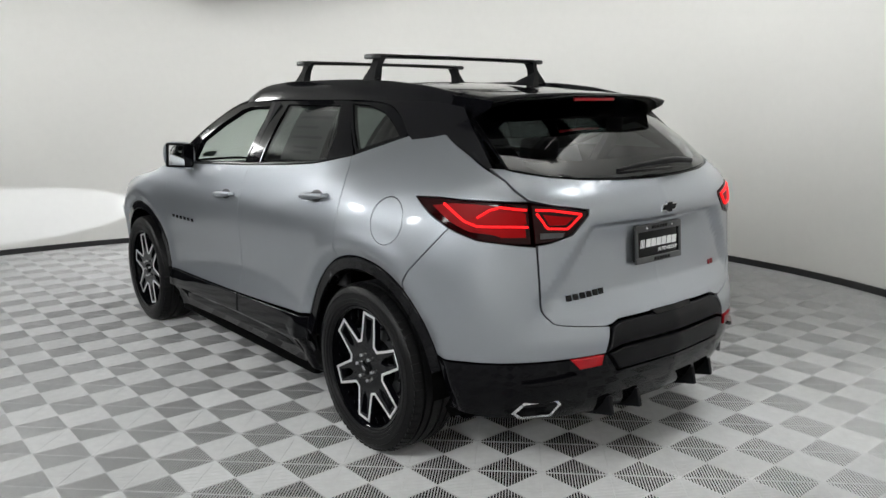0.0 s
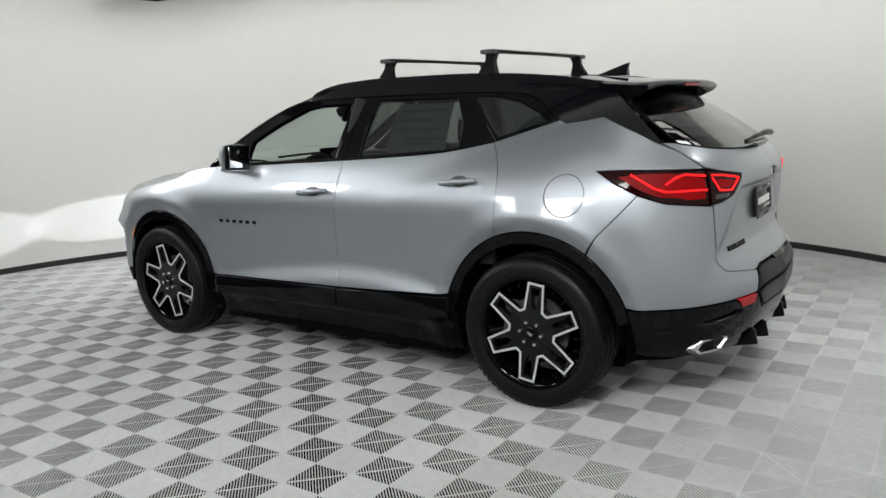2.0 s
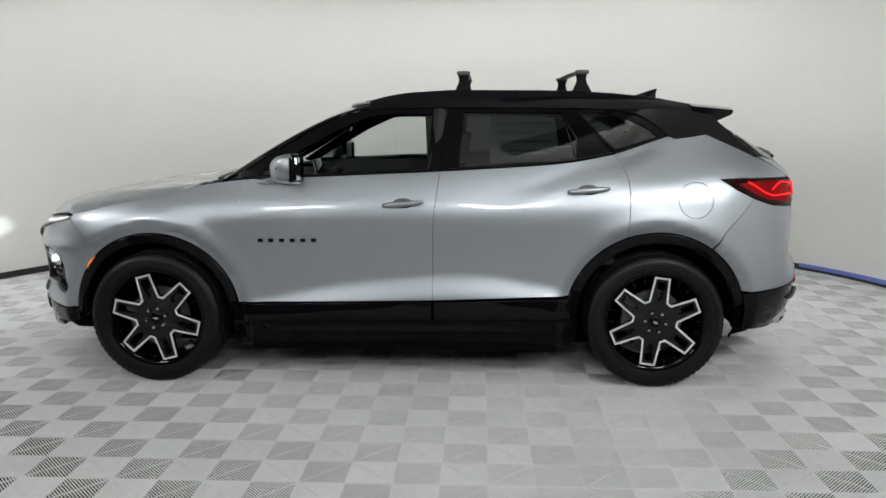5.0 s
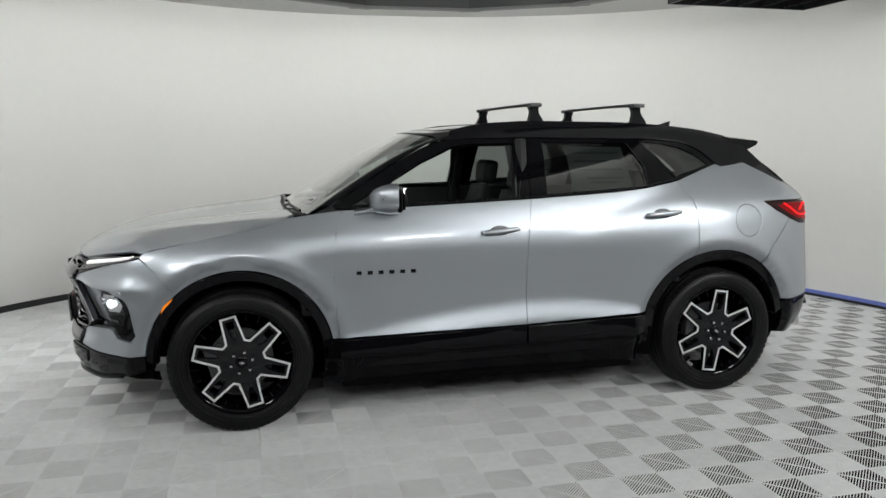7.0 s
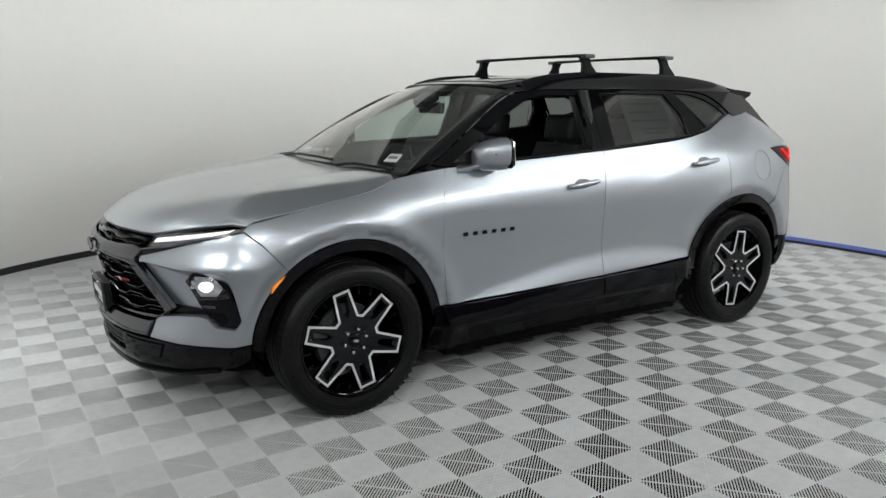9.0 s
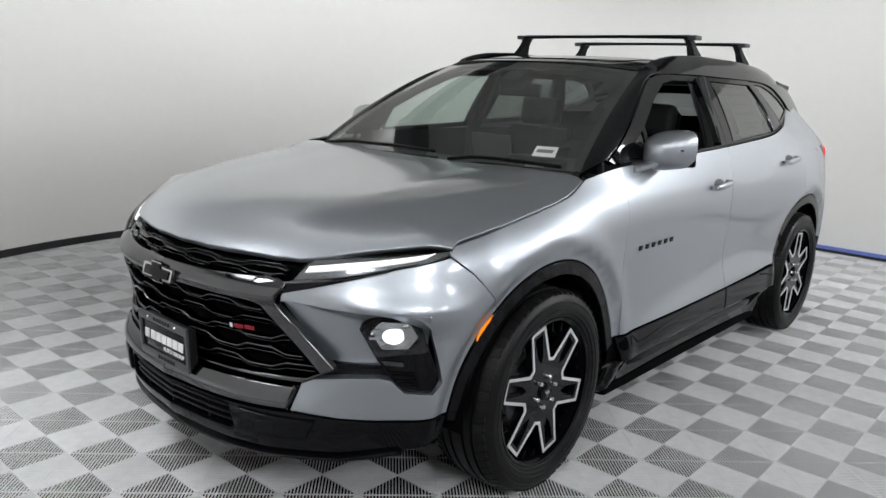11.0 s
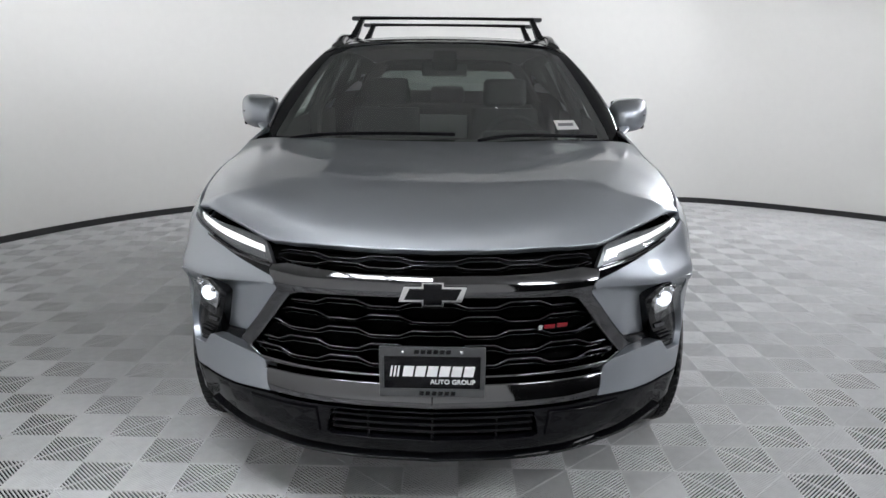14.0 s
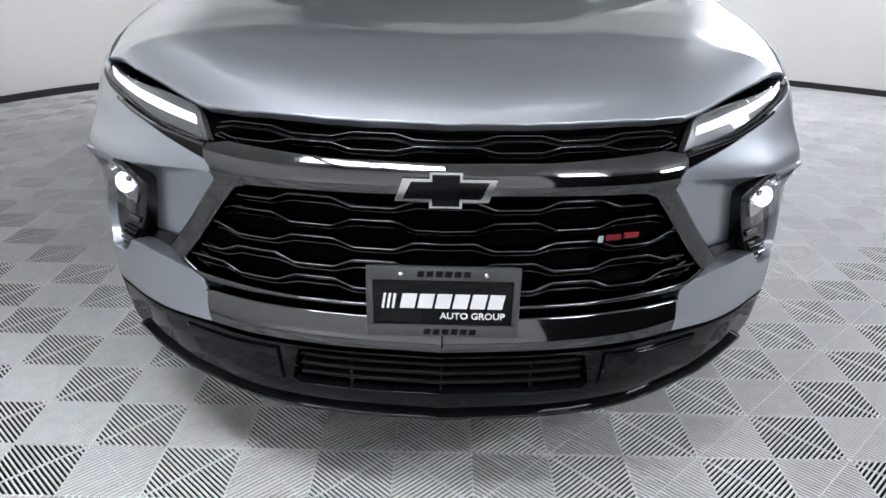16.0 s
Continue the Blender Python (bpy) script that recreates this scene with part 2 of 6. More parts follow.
def lathe(bm, profile, sides=64, closed=False):
    """Turns (radius, y) pairs round the y axis."""
    rings = [[bm.verts.new((r * math.cos(k * 2 * math.pi / sides), y, r * math.sin(k * 2 * math.pi / sides))) for k in range(sides)] for r, y in profile]
    pairs = list(zip(rings, rings[1:])) + ([(rings[-1], rings[0])] if closed else [])
    for r0, r1 in pairs:
        for k in range(sides):
            bm.faces.new((r0[k], r0[(k + 1) % sides], r1[(k + 1) % sides], r1[k]))
    return bm


def prism(bm, outline, axis_map, depth):
    """A plate: a closed outline of (a, b) pairs, set in the world by axis_map(a, b, d) for d = 0 and depth."""
    front = [bm.verts.new(axis_map(a, b, 0.0)) for a, b in outline]
    back = [bm.verts.new(axis_map(a, b, depth)) for a, b in outline]
    bm.faces.new(front)
    bm.faces.new(back[::-1])
    for i in range(len(outline)):
        j = (i + 1) % len(outline)
        bm.faces.new((front[j], front[i], back[i], back[j]))
    return bm


def text_part(name, words, size, m, mat, parent, label="", shear=0.0, deep=0.001, spacing=1.0, wide=1.0):
    """Lettering as a mesh of its own."""
    cu = bpy.data.curves.new(name, "FONT")
    cu.body, cu.size, cu.align_x, cu.align_y, cu.shear, cu.extrude, cu.space_character = words, size, "CENTER", "CENTER", shear, deep, spacing
    cu.resolution_u, cu.offset = 3, size * 0.018
    tmp = bpy.data.objects.new(name, cu)
    scene.collection.objects.link(tmp)
    me = bpy.data.meshes.new_from_object(tmp.evaluated_get(bpy.context.evaluated_depsgraph_get()))
    bpy.data.objects.remove(tmp)
    bpy.data.curves.remove(cu)
    me.transform(m @ Matrix.Diagonal((wide, 1, 1, 1)))
    me.materials.clear()
    me.materials.append(mat)
    me.name = name
    ob = new(name, me)
    ob.parent = parent
    if label:
        tagged(ob, label)
    return ob


# ---- the booth ----
# distance of the round wall from the middle of the floor, every so many degrees
WALL_R = ((0, 4.92), (15, 5.2), (30, 5.8), (60, 6.3), (90, 6.3), (112, 5.9), (132, 5.5), (147, 5.3), (157, 4.8), (167, 4.52), (180, 4.42), (195, 4.36),
          (210, 4.38), (225, 4.3), (240, 4.2), (265, 4.12), (290, 4.25), (315, 4.38), (335, 4.46), (350, 4.66), (360, 4.92))


def wall_at(deg):
    return float(np.interp(deg % 360, [a for a, _ in WALL_R], [r for _, r in WALL_R]))


_deg = np.arange(0, 360, 1.0)
_rad = np.array([wall_at(a) for a in _deg])
for _ in range(12):
    _rad = (np.roll(_rad, 2) + 4 * np.roll(_rad, 1) + 6 * _rad + 4 * np.roll(_rad, -1) + np.roll(_rad, -2)) / 16
WALL_LINE = [(r * math.cos(radians(a)), r * math.sin(radians(a)), a) for r, a in zip(_rad, _deg)]


def ring_wall(name, low, high, inner, thick, mat, label, keep=lambda a: True, parent=None):
    """A curved slab that follows the wall line, set in by inner."""
    verts, faces = [], []
    n = len(WALL_LINE)
    for x, y, a in WALL_LINE:
        r = math.hypot(x, y)
        for k, z in ((1 - inner / r, low), (1 - inner / r, high), (1 + (thick - inner) / r, high), (1 + (thick - inner) / r, low)):
            verts.append((x * k, y * k, z))
    for i in range(n):
        j = (i + 1) % n
        if keep(WALL_LINE[i][2]):
            for c in range(4):
                d = (c + 1) % 4
                faces.append((4 * i + c, 4 * i + d, 4 * j + d, 4 * j + c))
    ob = mesh_object(name, verts, faces, mat, smooth=True)
    bm = bmesh.new()
    bm.from_mesh(ob.data)
    bmesh.ops.delete(bm, geom=[v for v in bm.verts if not v.link_faces], context="VERTS")
    holes = [e for e in bm.edges if e.is_boundary]
    if holes:
        bmesh.ops.holes_fill(bm, edges=holes, sides=4)
    bmesh.ops.recalc_face_normals(bm, faces=bm.faces)
    for e in bm.edges:
        e.smooth = len(e.link_faces) == 2 and e.calc_face_angle(0) < radians(30)
    bm.to_mesh(ob.data)
    bm.free()
    return tagged(ob, label, kind="structure")


ring_wall("wall_round", -0.05, CEILING, 0.0, 0.12, WALL, "smooth curved off-white painted wall of a photo booth", keep=lambda a: not 15 < a < 122)
# added, never in view: black stand-in for dark space, keeps reflections on the car dark
ring_wall("wall_open_side", -0.05, CEILING, 0.0, 0.12, DARK_SIDE, "unseen black stand-in for the dark space beyond the open side", keep=lambda a: 15 < a < 122)
ring_wall("baseboard", 0.0, 0.058, 0.018, 0.018, SKIRT, "thin black skirting along the foot of the curved wall", keep=lambda a: not 164 < a < 214)
ring_wall("baseboard", 0.0, 0.028, 0.018, 0.018, SKIRT, "black lower skirting under a blue film strip", keep=lambda a: 164 < a < 214)
ring_wall("trim", 0.028, 0.062, 0.022, 0.022, BLUE_TAPE, "blue protective film strip along the black skirting", keep=lambda a: 164 < a < 214)
_edge = [(x * 1.03, y * 1.03) for x, y, _ in WALL_LINE]
tagged(mesh_object("ceiling", [(x, y, CEILING) for x, y in _edge] + [(x, y, CEILING + 0.1) for x, y in _edge],
                   [tuple(range(360)), tuple(range(719, 359, -1))] + [(i, 360 + i, 360 + (i + 1) % 360, (i + 1) % 360) for i in range(360)], CEIL),
       "flat grey painted ceiling over the booth", kind="structure")
tagged(mesh_object("ground", [(x, y, -0.0064) for x, y in _edge] + [(x, y, -0.12) for x, y in _edge],
                   [tuple(range(360)), tuple(range(719, 359, -1))] + [(i, 360 + i, 360 + (i + 1) % 360, (i + 1) % 360) for i in range(360)], SUBFLOOR),
       "dark concrete subfloor under the ribbed tiles", kind="structure")


def added_washer():
    """An added, unseen wall washer: a shaded trough that opens outwards, and its diffuser."""
    lamp = new("ceiling_lamp")
    part("housing", box(bmesh.new(), (1.2, 0.05, 0.24), pose(0, -0.03, 0), 0.01), FRAME_GREY, lamp)
    part("diffuser", box(bmesh.new(), (1.16, 0.012, 0.19), pose(0, 0.006, 0), 0.004), LAMP_WHITE, lamp, "white lit diffuser")
    part("visor", box(bmesh.new(), (1.2, 0.14, 0.008), pose(0, 0.065, -0.116), 0.003), FRAME_GREY, lamp, "grey visor that keeps the added washer's light off the car")
    part("bracket", box(bmesh.new(), (0.2, 0.03, 0.1), pose(0, -0.03, 0.11), 0.004), FRAME_GREY, lamp)
    return tagged(lamp, "added unseen wall washer under the ceiling", "ceiling lamp", "wall washers in a ring under the ceiling")


_first = None
for _a, _x, _y in WASH_AT:
    _m = pose(_x, _y, CEILING - 0.15, 0, 0, math.degrees(_a) - 90)
    if _first is None:
        _first = added_washer()
        _first.matrix_basis = _m
    else:
        copy_thing(_first, _m)


def down_lamp():
    """A broad flat fitting close under the ceiling: back plate, diffuser and an added deep dark shade round it."""
    lamp = new("ceiling_lamp")
    part("housing", box(bmesh.new(), (1.38, 0.58, 0.03), pose(0, 0, 0.042), 0.008), FRAME_GREY, lamp)
    part("diffuser", box(bmesh.new(), (1.3, 0.5, 0.012), pose(0, 0, 0.02), 0.004), LAMP_SOFT, lamp, "white lit diffuser")
    # unseen sides and blades, added to block the diffuser's reflection in the hood
    for size, at in (((1.38, 0.02, 0.24), (0, 0.28, -0.09)), ((1.38, 0.02, 0.24), (0, -0.28, -0.09)), ((0.02, 0.54, 0.24), (0.68, 0, -0.09)), ((0.02, 0.54, 0.24), (-0.68, 0, -0.09))):
        part("shade", box(bmesh.new(), size, pose(*at), 0.004), SATIN_BLACK, lamp, "added black side that hides the diffuser from the hood")
    for k in range(5):
        part("louvre", box(bmesh.new(), (0.006, 0.53, 0.2), pose(-0.46 + 0.23 * k, 0, -0.1)), SATIN_BLACK, lamp, "added black blade that hides the diffuser from the hood")
    return tagged(lamp, "broad unseen ceiling lamp with added black shade and louvres", "ceiling lamp", "flat downlights round the car")


_first = None
for _x, _y in DOWN_AT:
    if _first is None:
        _first = down_lamp()
        _first.matrix_basis = pose(_x, _y, CEILING - 0.06)
    else:
        copy_thing(_first, pose(_x, _y, CEILING - 0.06))


def key_lamp():
    """A flat soft lamp on a short ceiling drop."""
    lamp = new("soft_lamp")
    part("housing", box(bmesh.new(), (0.88, 0.53, 0.07), pose(0, 0, 0.05), 0.015), SATIN_BLACK, lamp)
    part("diffuser", box(bmesh.new(), (0.8, 0.45, 0.012), pose(0, 0, 0.008), 0.004), LAMP_WHITE, lamp, "white lit diffuser")
    part("drop_rod", tube(bmesh.new(), [(0, 0.12, 0.05), (0, 0.16, 0.2)], 0.012, 8), SATIN_BLACK, lamp)
    return tagged(lamp, "black framed soft lamp hanging from the ceiling", "studio lamp", "soft lamps behind the camera's way")


_first = None
for _x, _y, _z in KEY_AT:
    _m = look((_x, _y, _z), (0, 0, 0.6))
    if _first is None:
        _first = key_lamp()
        _first.matrix_basis = _m
    else:
        copy_thing(_first, _m)


# ---- body surface: a plan outline, and how far each height stands off it ----
def pchip(xs, ys):
    """A smooth curve through the given points that does not overshoot."""
    xs, ys = np.asarray(xs, float), np.asarray(ys, float)
    h = np.diff(xs)
    d = np.diff(ys) / h
    m = np.empty(len(xs))
    m[0], m[-1] = d[0], d[-1]
    for i in range(1, len(xs) - 1):
        w1, w2 = 2 * h[i] + h[i - 1], h[i] + 2 * h[i - 1]
        m[i] = 0 if d[i - 1] * d[i] <= 0 else (w1 + w2) / (w1 / d[i - 1] + w2 / d[i])

    def f(x):
        x = np.clip(np.asarray(x, float), xs[0], xs[-1])
        i = np.clip(np.searchsorted(xs, x, side="right") - 1, 0, len(xs) - 2)
        t = (x - xs[i]) / h[i]
        a, b = 2 * t**3 - 3 * t**2 + 1, t**3 - 2 * t**2 + t
        return a * ys[i] + b * h[i] * m[i] + (1 - a) * ys[i + 1] + (t**3 - t**2) * h[i] * m[i + 1]

    return f


PLAN = ((2.43, 0), (2.411, 0.2), (2.365, 0.4), (2.265, 0.58), (2.11, 0.765), (1.95, 0.878), (1.75, 0.935), (1.43, 0.955), (0.8, 0.945),
        (0, 0.938), (-0.9, 0.945), (-1.43, 0.958), (-1.75, 0.943), (-1.98, 0.895), (-2.17, 0.79), (-2.31, 0.6), (-2.39, 0.35), (-2.42, 0))
PS = np.r_[0, np.cumsum([math.dist(a, b) for a, b in zip(PLAN, PLAN[1:])])]
PROFILES = (  # one for each point of PLAN: height and offset, outwards positive
    ((0.2, -0.12), (0.26, -0.05), (0.34, -0.012), (0.44, -0.004), (0.53, -0.03), (0.62, -0.03), (0.8, -0.004), (0.86, -0.02), (0.92, -0.055), (0.97, -0.12), (1.1, -0.3)),
    ((0.2, -0.12), (0.26, -0.05), (0.34, -0.012), (0.44, -0.004), (0.53, -0.03), (0.62, -0.03), (0.8, -0.004), (0.86, -0.02), (0.92, -0.055), (0.97, -0.12), (1.1, -0.3)),
    ((0.2, -0.12), (0.26, -0.05), (0.34, -0.012), (0.44, -0.004), (0.53, -0.03), (0.62, -0.03), (0.8, -0.004), (0.86, -0.025), (0.92, -0.06), (0.97, -0.12), (1.1, -0.3)),
    ((0.2, -0.12), (0.26, -0.05), (0.34, -0.014), (0.44, 0), (0.54, -0.018), (0.62, -0.018), (0.8, -0.004), (0.88, -0.02), (0.94, -0.05), (1.0, -0.13), (1.1, -0.28)),
    ((0.2, -0.11), (0.26, -0.05), (0.34, -0.02), (0.45, 0), (0.6, -0.005), (0.8, 0.004), (0.88, -0.01), (0.95, -0.04), (1.01, -0.1), (1.1, -0.22)),
    ((0.2, -0.1), (0.26, -0.05), (0.34, -0.02), (0.5, 0), (0.7, 0), (0.82, 0.004), (0.9, -0.01), (0.97, -0.035), (1.03, -0.09), (1.12, -0.19)),
    ((0.2, -0.06), (0.3, -0.02), (0.5, 0), (0.75, 0), (0.86, 0.002), (0.93, -0.008), (1.0, -0.04), (1.06, -0.09), (1.14, -0.16), (1.2, -0.22)),
    ((0.2, -0.05), (0.3, -0.02), (0.5, 0), (0.75, 0), (0.92, 0), (0.98, -0.008), (1.03, -0.03), (1.08, -0.066), (1.13, -0.11), (1.22, -0.18)),
    ((0.2, -0.07), (0.32, -0.03), (0.42, -0.008), (0.5, -0.014), (0.6, -0.02), (0.72, -0.021), (0.85, -0.013), (0.96, -0.01), (1.04, -0.022), (1.1, -0.046), (1.18, -0.082), (1.3, -0.13), (1.5, -0.24)),
    ((0.2, -0.07), (0.32, -0.03), (0.42, -0.008), (0.5, -0.014), (0.6, -0.02), (0.72, -0.022), (0.85, -0.015), (0.96, -0.01), (1.04, -0.018), (1.1, -0.035), (1.2, -0.07), (1.3, -0.12), (1.5, -0.23)),
    ((0.2, -0.07), (0.32, -0.03), (0.42, -0.008), (0.5, -0.008), (0.6, -0.013), (0.75, -0.014), (0.9, -0.01), (1.0, -0.016), (1.1, -0.036), (1.2, -0.068), (1.28, -0.1), (1.4, -0.16), (1.5, -0.23)),
    ((0.2, -0.06), (0.32, -0.02), (0.5, 0), (0.75, 0), (0.92, 0), (1.02, -0.01), (1.1, -0.028), (1.16, -0.052), (1.22, -0.09), (1.3, -0.15), (1.4, -0.233), (1.5, -0.325)),
    ((0.2, -0.08), (0.32, -0.03), (0.5, -0.004), (0.75, 0), (0.92, -0.004), (1.02, -0.018), (1.1, -0.036), (1.18, -0.066), (1.25, -0.11), (1.32, -0.168), (1.4, -0.24), (1.5, -0.33)),
    ((0.25, -0.12), (0.34, -0.05), (0.5, -0.004), (0.7, 0), (0.9, -0.008), (1.02, -0.022), (1.1, -0.036), (1.18, -0.058), (1.24, -0.1), (1.3, -0.16), (1.36, -0.22), (1.5, -0.34)),
    ((0.25, -0.14), (0.34, -0.06), (0.5, -0.006), (0.65, 0), (0.85, -0.012), (1.0, -0.026), (1.1, -0.036), (1.18, -0.052), (1.23, -0.09), (1.28, -0.15), (1.34, -0.23), (1.5, -0.42)),
    ((0.25, -0.15), (0.34, -0.06), (0.5, -0.006), (0.62, 0), (0.72, -0.03), (0.85, -0.04), (1.0, -0.045), (1.1, -0.05), (1.17, -0.065), (1.22, -0.1), (1.28, -0.17), (1.5, -0.45)),
    ((0.25, -0.15), (0.34, -0.06), (0.5, -0.006), (0.62, 0), (0.72, -0.04), (0.85, -0.075), (1.0, -0.085), (1.07, -0.075), (1.12, -0.07), (1.17, -0.085), (1.22, -0.12), (1.28, -0.19), (1.5, -0.48)),
    ((0.25, -0.15), (0.34, -0.06), (0.5, -0.006), (0.62, 0), (0.72, -0.05), (0.85, -0.095), (1.0, -0.11), (1.05, -0.085), (1.12, -0.075), (1.17, -0.095), (1.22, -0.13), (1.28, -0.2), (1.5, -0.5)),
)
# the same surface as an even grid, softened a little
GS, GZ = np.arange(0, PS[-1] + 1e-6, 0.02), np.arange(0.15, 1.5001, 0.01)
_cx, _cy = pchip(PS, [p[0] for p in PLAN])(GS), pchip(PS, [p[1] for p in PLAN])(GS)
_k = np.array([1, 4, 6, 4, 1]) / 16


def soften(a, times, axis):
    for _ in range(times):
        b = np.concatenate([np.take(a, [0, 0], axis), a, np.take(a, [-1, -1], axis)], axis)
        n = a.shape[axis]
        a = sum(w * np.take(b, range(i, i + n), axis) for i, w in enumerate(_k))
    return a


_tx, _ty = np.gradient(soften(_cx, 3, 0)), np.gradient(soften(_cy, 3, 0))
_tl = np.hypot(_tx, _ty)
_nx, _ny = _ty / _tl, -_tx / _tl
_table = np.array([pchip([p[0] for p in prof], [p[1] for p in prof])(GZ) for prof in PROFILES])
_off = np.array([pchip(PS, _table[:, j])(GS) for j in range(len(GZ))]).T
_off = soften(soften(_off, 4, 0), 3, 1)
GX, GY = _cx[:, None] + _nx[:, None] * _off, _cy[:, None] + _ny[:, None] * _off
GY[0], GY[-1] = 0, 0


def _cubic(t):
    return np.array([-t**3 + 2 * t**2 - t, 3 * t**3 - 5 * t**2 + 2, -3 * t**3 + 4 * t**2 + t, t**3 - t**2]) / 2


def _sample(grid, s, z):
    u, v = (s - GS[0]) / 0.02, (z - GZ[0]) / 0.01
    i, j = np.clip(u.astype(int), 0, len(GS) - 2), np.clip(v.astype(int), 0, len(GZ) - 2)
    a, b = _cubic(np.clip(u - i, 0, 1)), _cubic(np.clip(v - j, 0, 1))
    out = 0
    for m in range(4):
        for n in range(4):
            im, jn = i + m - 1, np.clip(j + n - 1, 0, len(GZ) - 1)
            part_ = grid[np.clip(im, 0, len(GS) - 1), jn]
            out = out + a[m] * b[n] * part_
    return out


def body(s, z):
    """The left half of the painted shell: s runs from the nose along the side to the tail."""
    s, z = np.asarray(s, float), np.asarray(z, float)
    return np.stack([_sample(GX, s, z), _sample(GY, s, z), z], -1)


def s_at(x=None, y=None, z=0.75, rear=False):
    """Where along the outline the shell passes a place, by x along the sides or by y across nose and tail."""
    zz = np.full(len(GS), float(z))
    px, py = _sample(GX, GS, zz), _sample(GY, GS, zz)
    if x is not None:
        return float(np.interp(-x, -px, GS))
    mid = int(np.argmax(py))
    return float(np.interp(-y, -py[mid:], GS[mid:])) if rear else float(np.interp(y, py[:mid], GS[:mid]))


# ---- panels cut from curved surfaces ----
from mathutils.geometry import delaunay_2d_cdt

HUB_X, HUB_Z = 1.4315, 0.386


def ease(t):
    t = np.clip(t, 0, 1)
    return t * t * (3 - 2 * t)


def shell(s, z):
    """The shell with the wheel-arch lips and the hollow cheeks of the nose."""
    s, z = np.asarray(s, float), np.asarray(z, float)
    p = body(s, z)
    x, y = p[..., 0], p[..., 1]
    dent = 0
    for hub in (HUB_X, -HUB_X):
        r = np.hypot(x - hub, z - HUB_Z)
        dent = dent + (0.008 * np.exp(-(((r - 0.575) / 0.05) ** 2)) - 0.02 * ease((0.562 - r) / 0.055)) * (z > 0.2)
    crease = 0.802 - 0.02 * np.clip((y - 0.5) / 0.3, 0, 1)  # brow over the sunk cheek of the nose
    brow = np.exp(-(((z - crease) / 0.055) ** 2))
    dent = dent + 0.03 * brow * ease((y - 0.5) / 0.3) * ease((x - 1.8) / 0.22)
    edge = 0.43 + (1.08 - z) * 0.75  # the tailgate's hollow round the plate
    dent = dent - 0.03 * np.clip((edge + 0.03 - y) / 0.07, 0, 1) * ease((1.092 - z) / 0.03) * np.clip((z - 0.715) / 0.09, 0, 1) * (x < -1.6)
    flare = 0.655 - np.where(x > -0.4, 0.17 / 1.69, 0.33) * (x + 0.4) ** 2  # the doors' lower flare under an arched crease
    dent = dent + 0.026 * ease((flare + 0.02 - z) / 0.17) * ease((z - 0.3) / 0.1) * (np.abs(x) < 1.05)
    haunch = 1.07 + (-0.4 - x) * 0.3  # a rising crease over the rear wheel
    dent = dent + 0.012 * ease((haunch - z) / 0.12) * ease((-0.25 - x) / 0.8) * ease((z - 0.75) / 0.3) * ease((x + 1.85) / 0.6)
    n = np.stack([np.interp(s, GS, _nx), np.interp(s, GS, _ny)], -1)
    q = p.copy()
    q[..., :2] += n * np.asarray(dent)[..., None]
    return q


def sx(x, z):
    return (s_at(x=x, z=z), z)


def fy(y, z):
    return (s_at(y=y, z=z), z)


def ry(y, z):
    return (s_at(y=y, z=z, rear=True), z)


def arc(cx, cz, r, a0, a1, n=24):
    return [(cx + r * math.cos(radians(a0 + (a1 - a0) * i / n)), cz + r * math.sin(radians(a0 + (a1 - a0) * i / n))) for i in range(n + 1)]


def flow(points, n=6):
    """A smooth open line through points."""
    pts = [np.array(p, float) for p in points]
    out = []
    for i in range(len(pts) - 1):
        a, b, c, d = pts[max(i - 1, 0)], pts[i], pts[i + 1], pts[min(i + 2, len(pts) - 1)]
        for k in range(n):
            t = k / n
            out.append(tuple(0.5 * (2 * b + (c - a) * t + (2 * a - 5 * b + 4 * c - d) * t * t + (3 * b - a - 3 * c + d) * t**3)))
    out.append(tuple(pts[-1]))
    return out


def inside(poly, pts):
    """Which points lie inside a closed outline."""
    poly, pts = np.asarray(poly), np.asarray(pts)
    hit = np.zeros(len(pts), bool)
    for (ax, ay), (bx, by) in zip(poly, np.roll(poly, -1, 0)):
        cross = (ay > pts[:, 1]) != (by > pts[:, 1])
        if cross.any() and by != ay:
            hit ^= cross & (pts[:, 0] < (bx - ax) * (pts[:, 1] - ay) / (by - ay) + ax)
    return hit


def from_edge(poly, pts):
    """Distance of points from an outline."""
    poly, pts = np.asarray(poly), np.asarray(pts)
    best = np.full(len(pts), 9.0)
    for a, b in zip(poly, np.roll(poly, -1, 0)):
        d = b - a
        t = np.clip(((pts - a) @ d) / max(d @ d, 1e-12), 0, 1)
        best = np.minimum(best, np.hypot(*(pts - a - t[:, None] * d).T))
    return best


def even(poly, step):
    out = []
    for a, b in zip(poly, poly[1:] + poly[:1]):
        n = max(1, math.ceil(math.dist(a, b) / step))
        out += [(a[0] + (b[0] - a[0]) * k / n, a[1] + (b[1] - a[1]) * k / n) for k in range(n) if k or math.dist(a, b) > 1e-5]
    return out


def shrink(poly, by):
    """The outline drawn in by a little, corners kept."""
    p = np.asarray(poly)
    e = np.roll(p, -1, 0) - p
    e /= np.maximum(np.linalg.norm(e, axis=1, keepdims=True), 1e-9)
    n = np.stack([-e[:, 1], e[:, 0]], 1)
    m = n + np.roll(n, 1, 0)
    m /= np.maximum((m * np.roll(n, 1, 0)).sum(1, keepdims=True), 0.5)
    return p + m * by


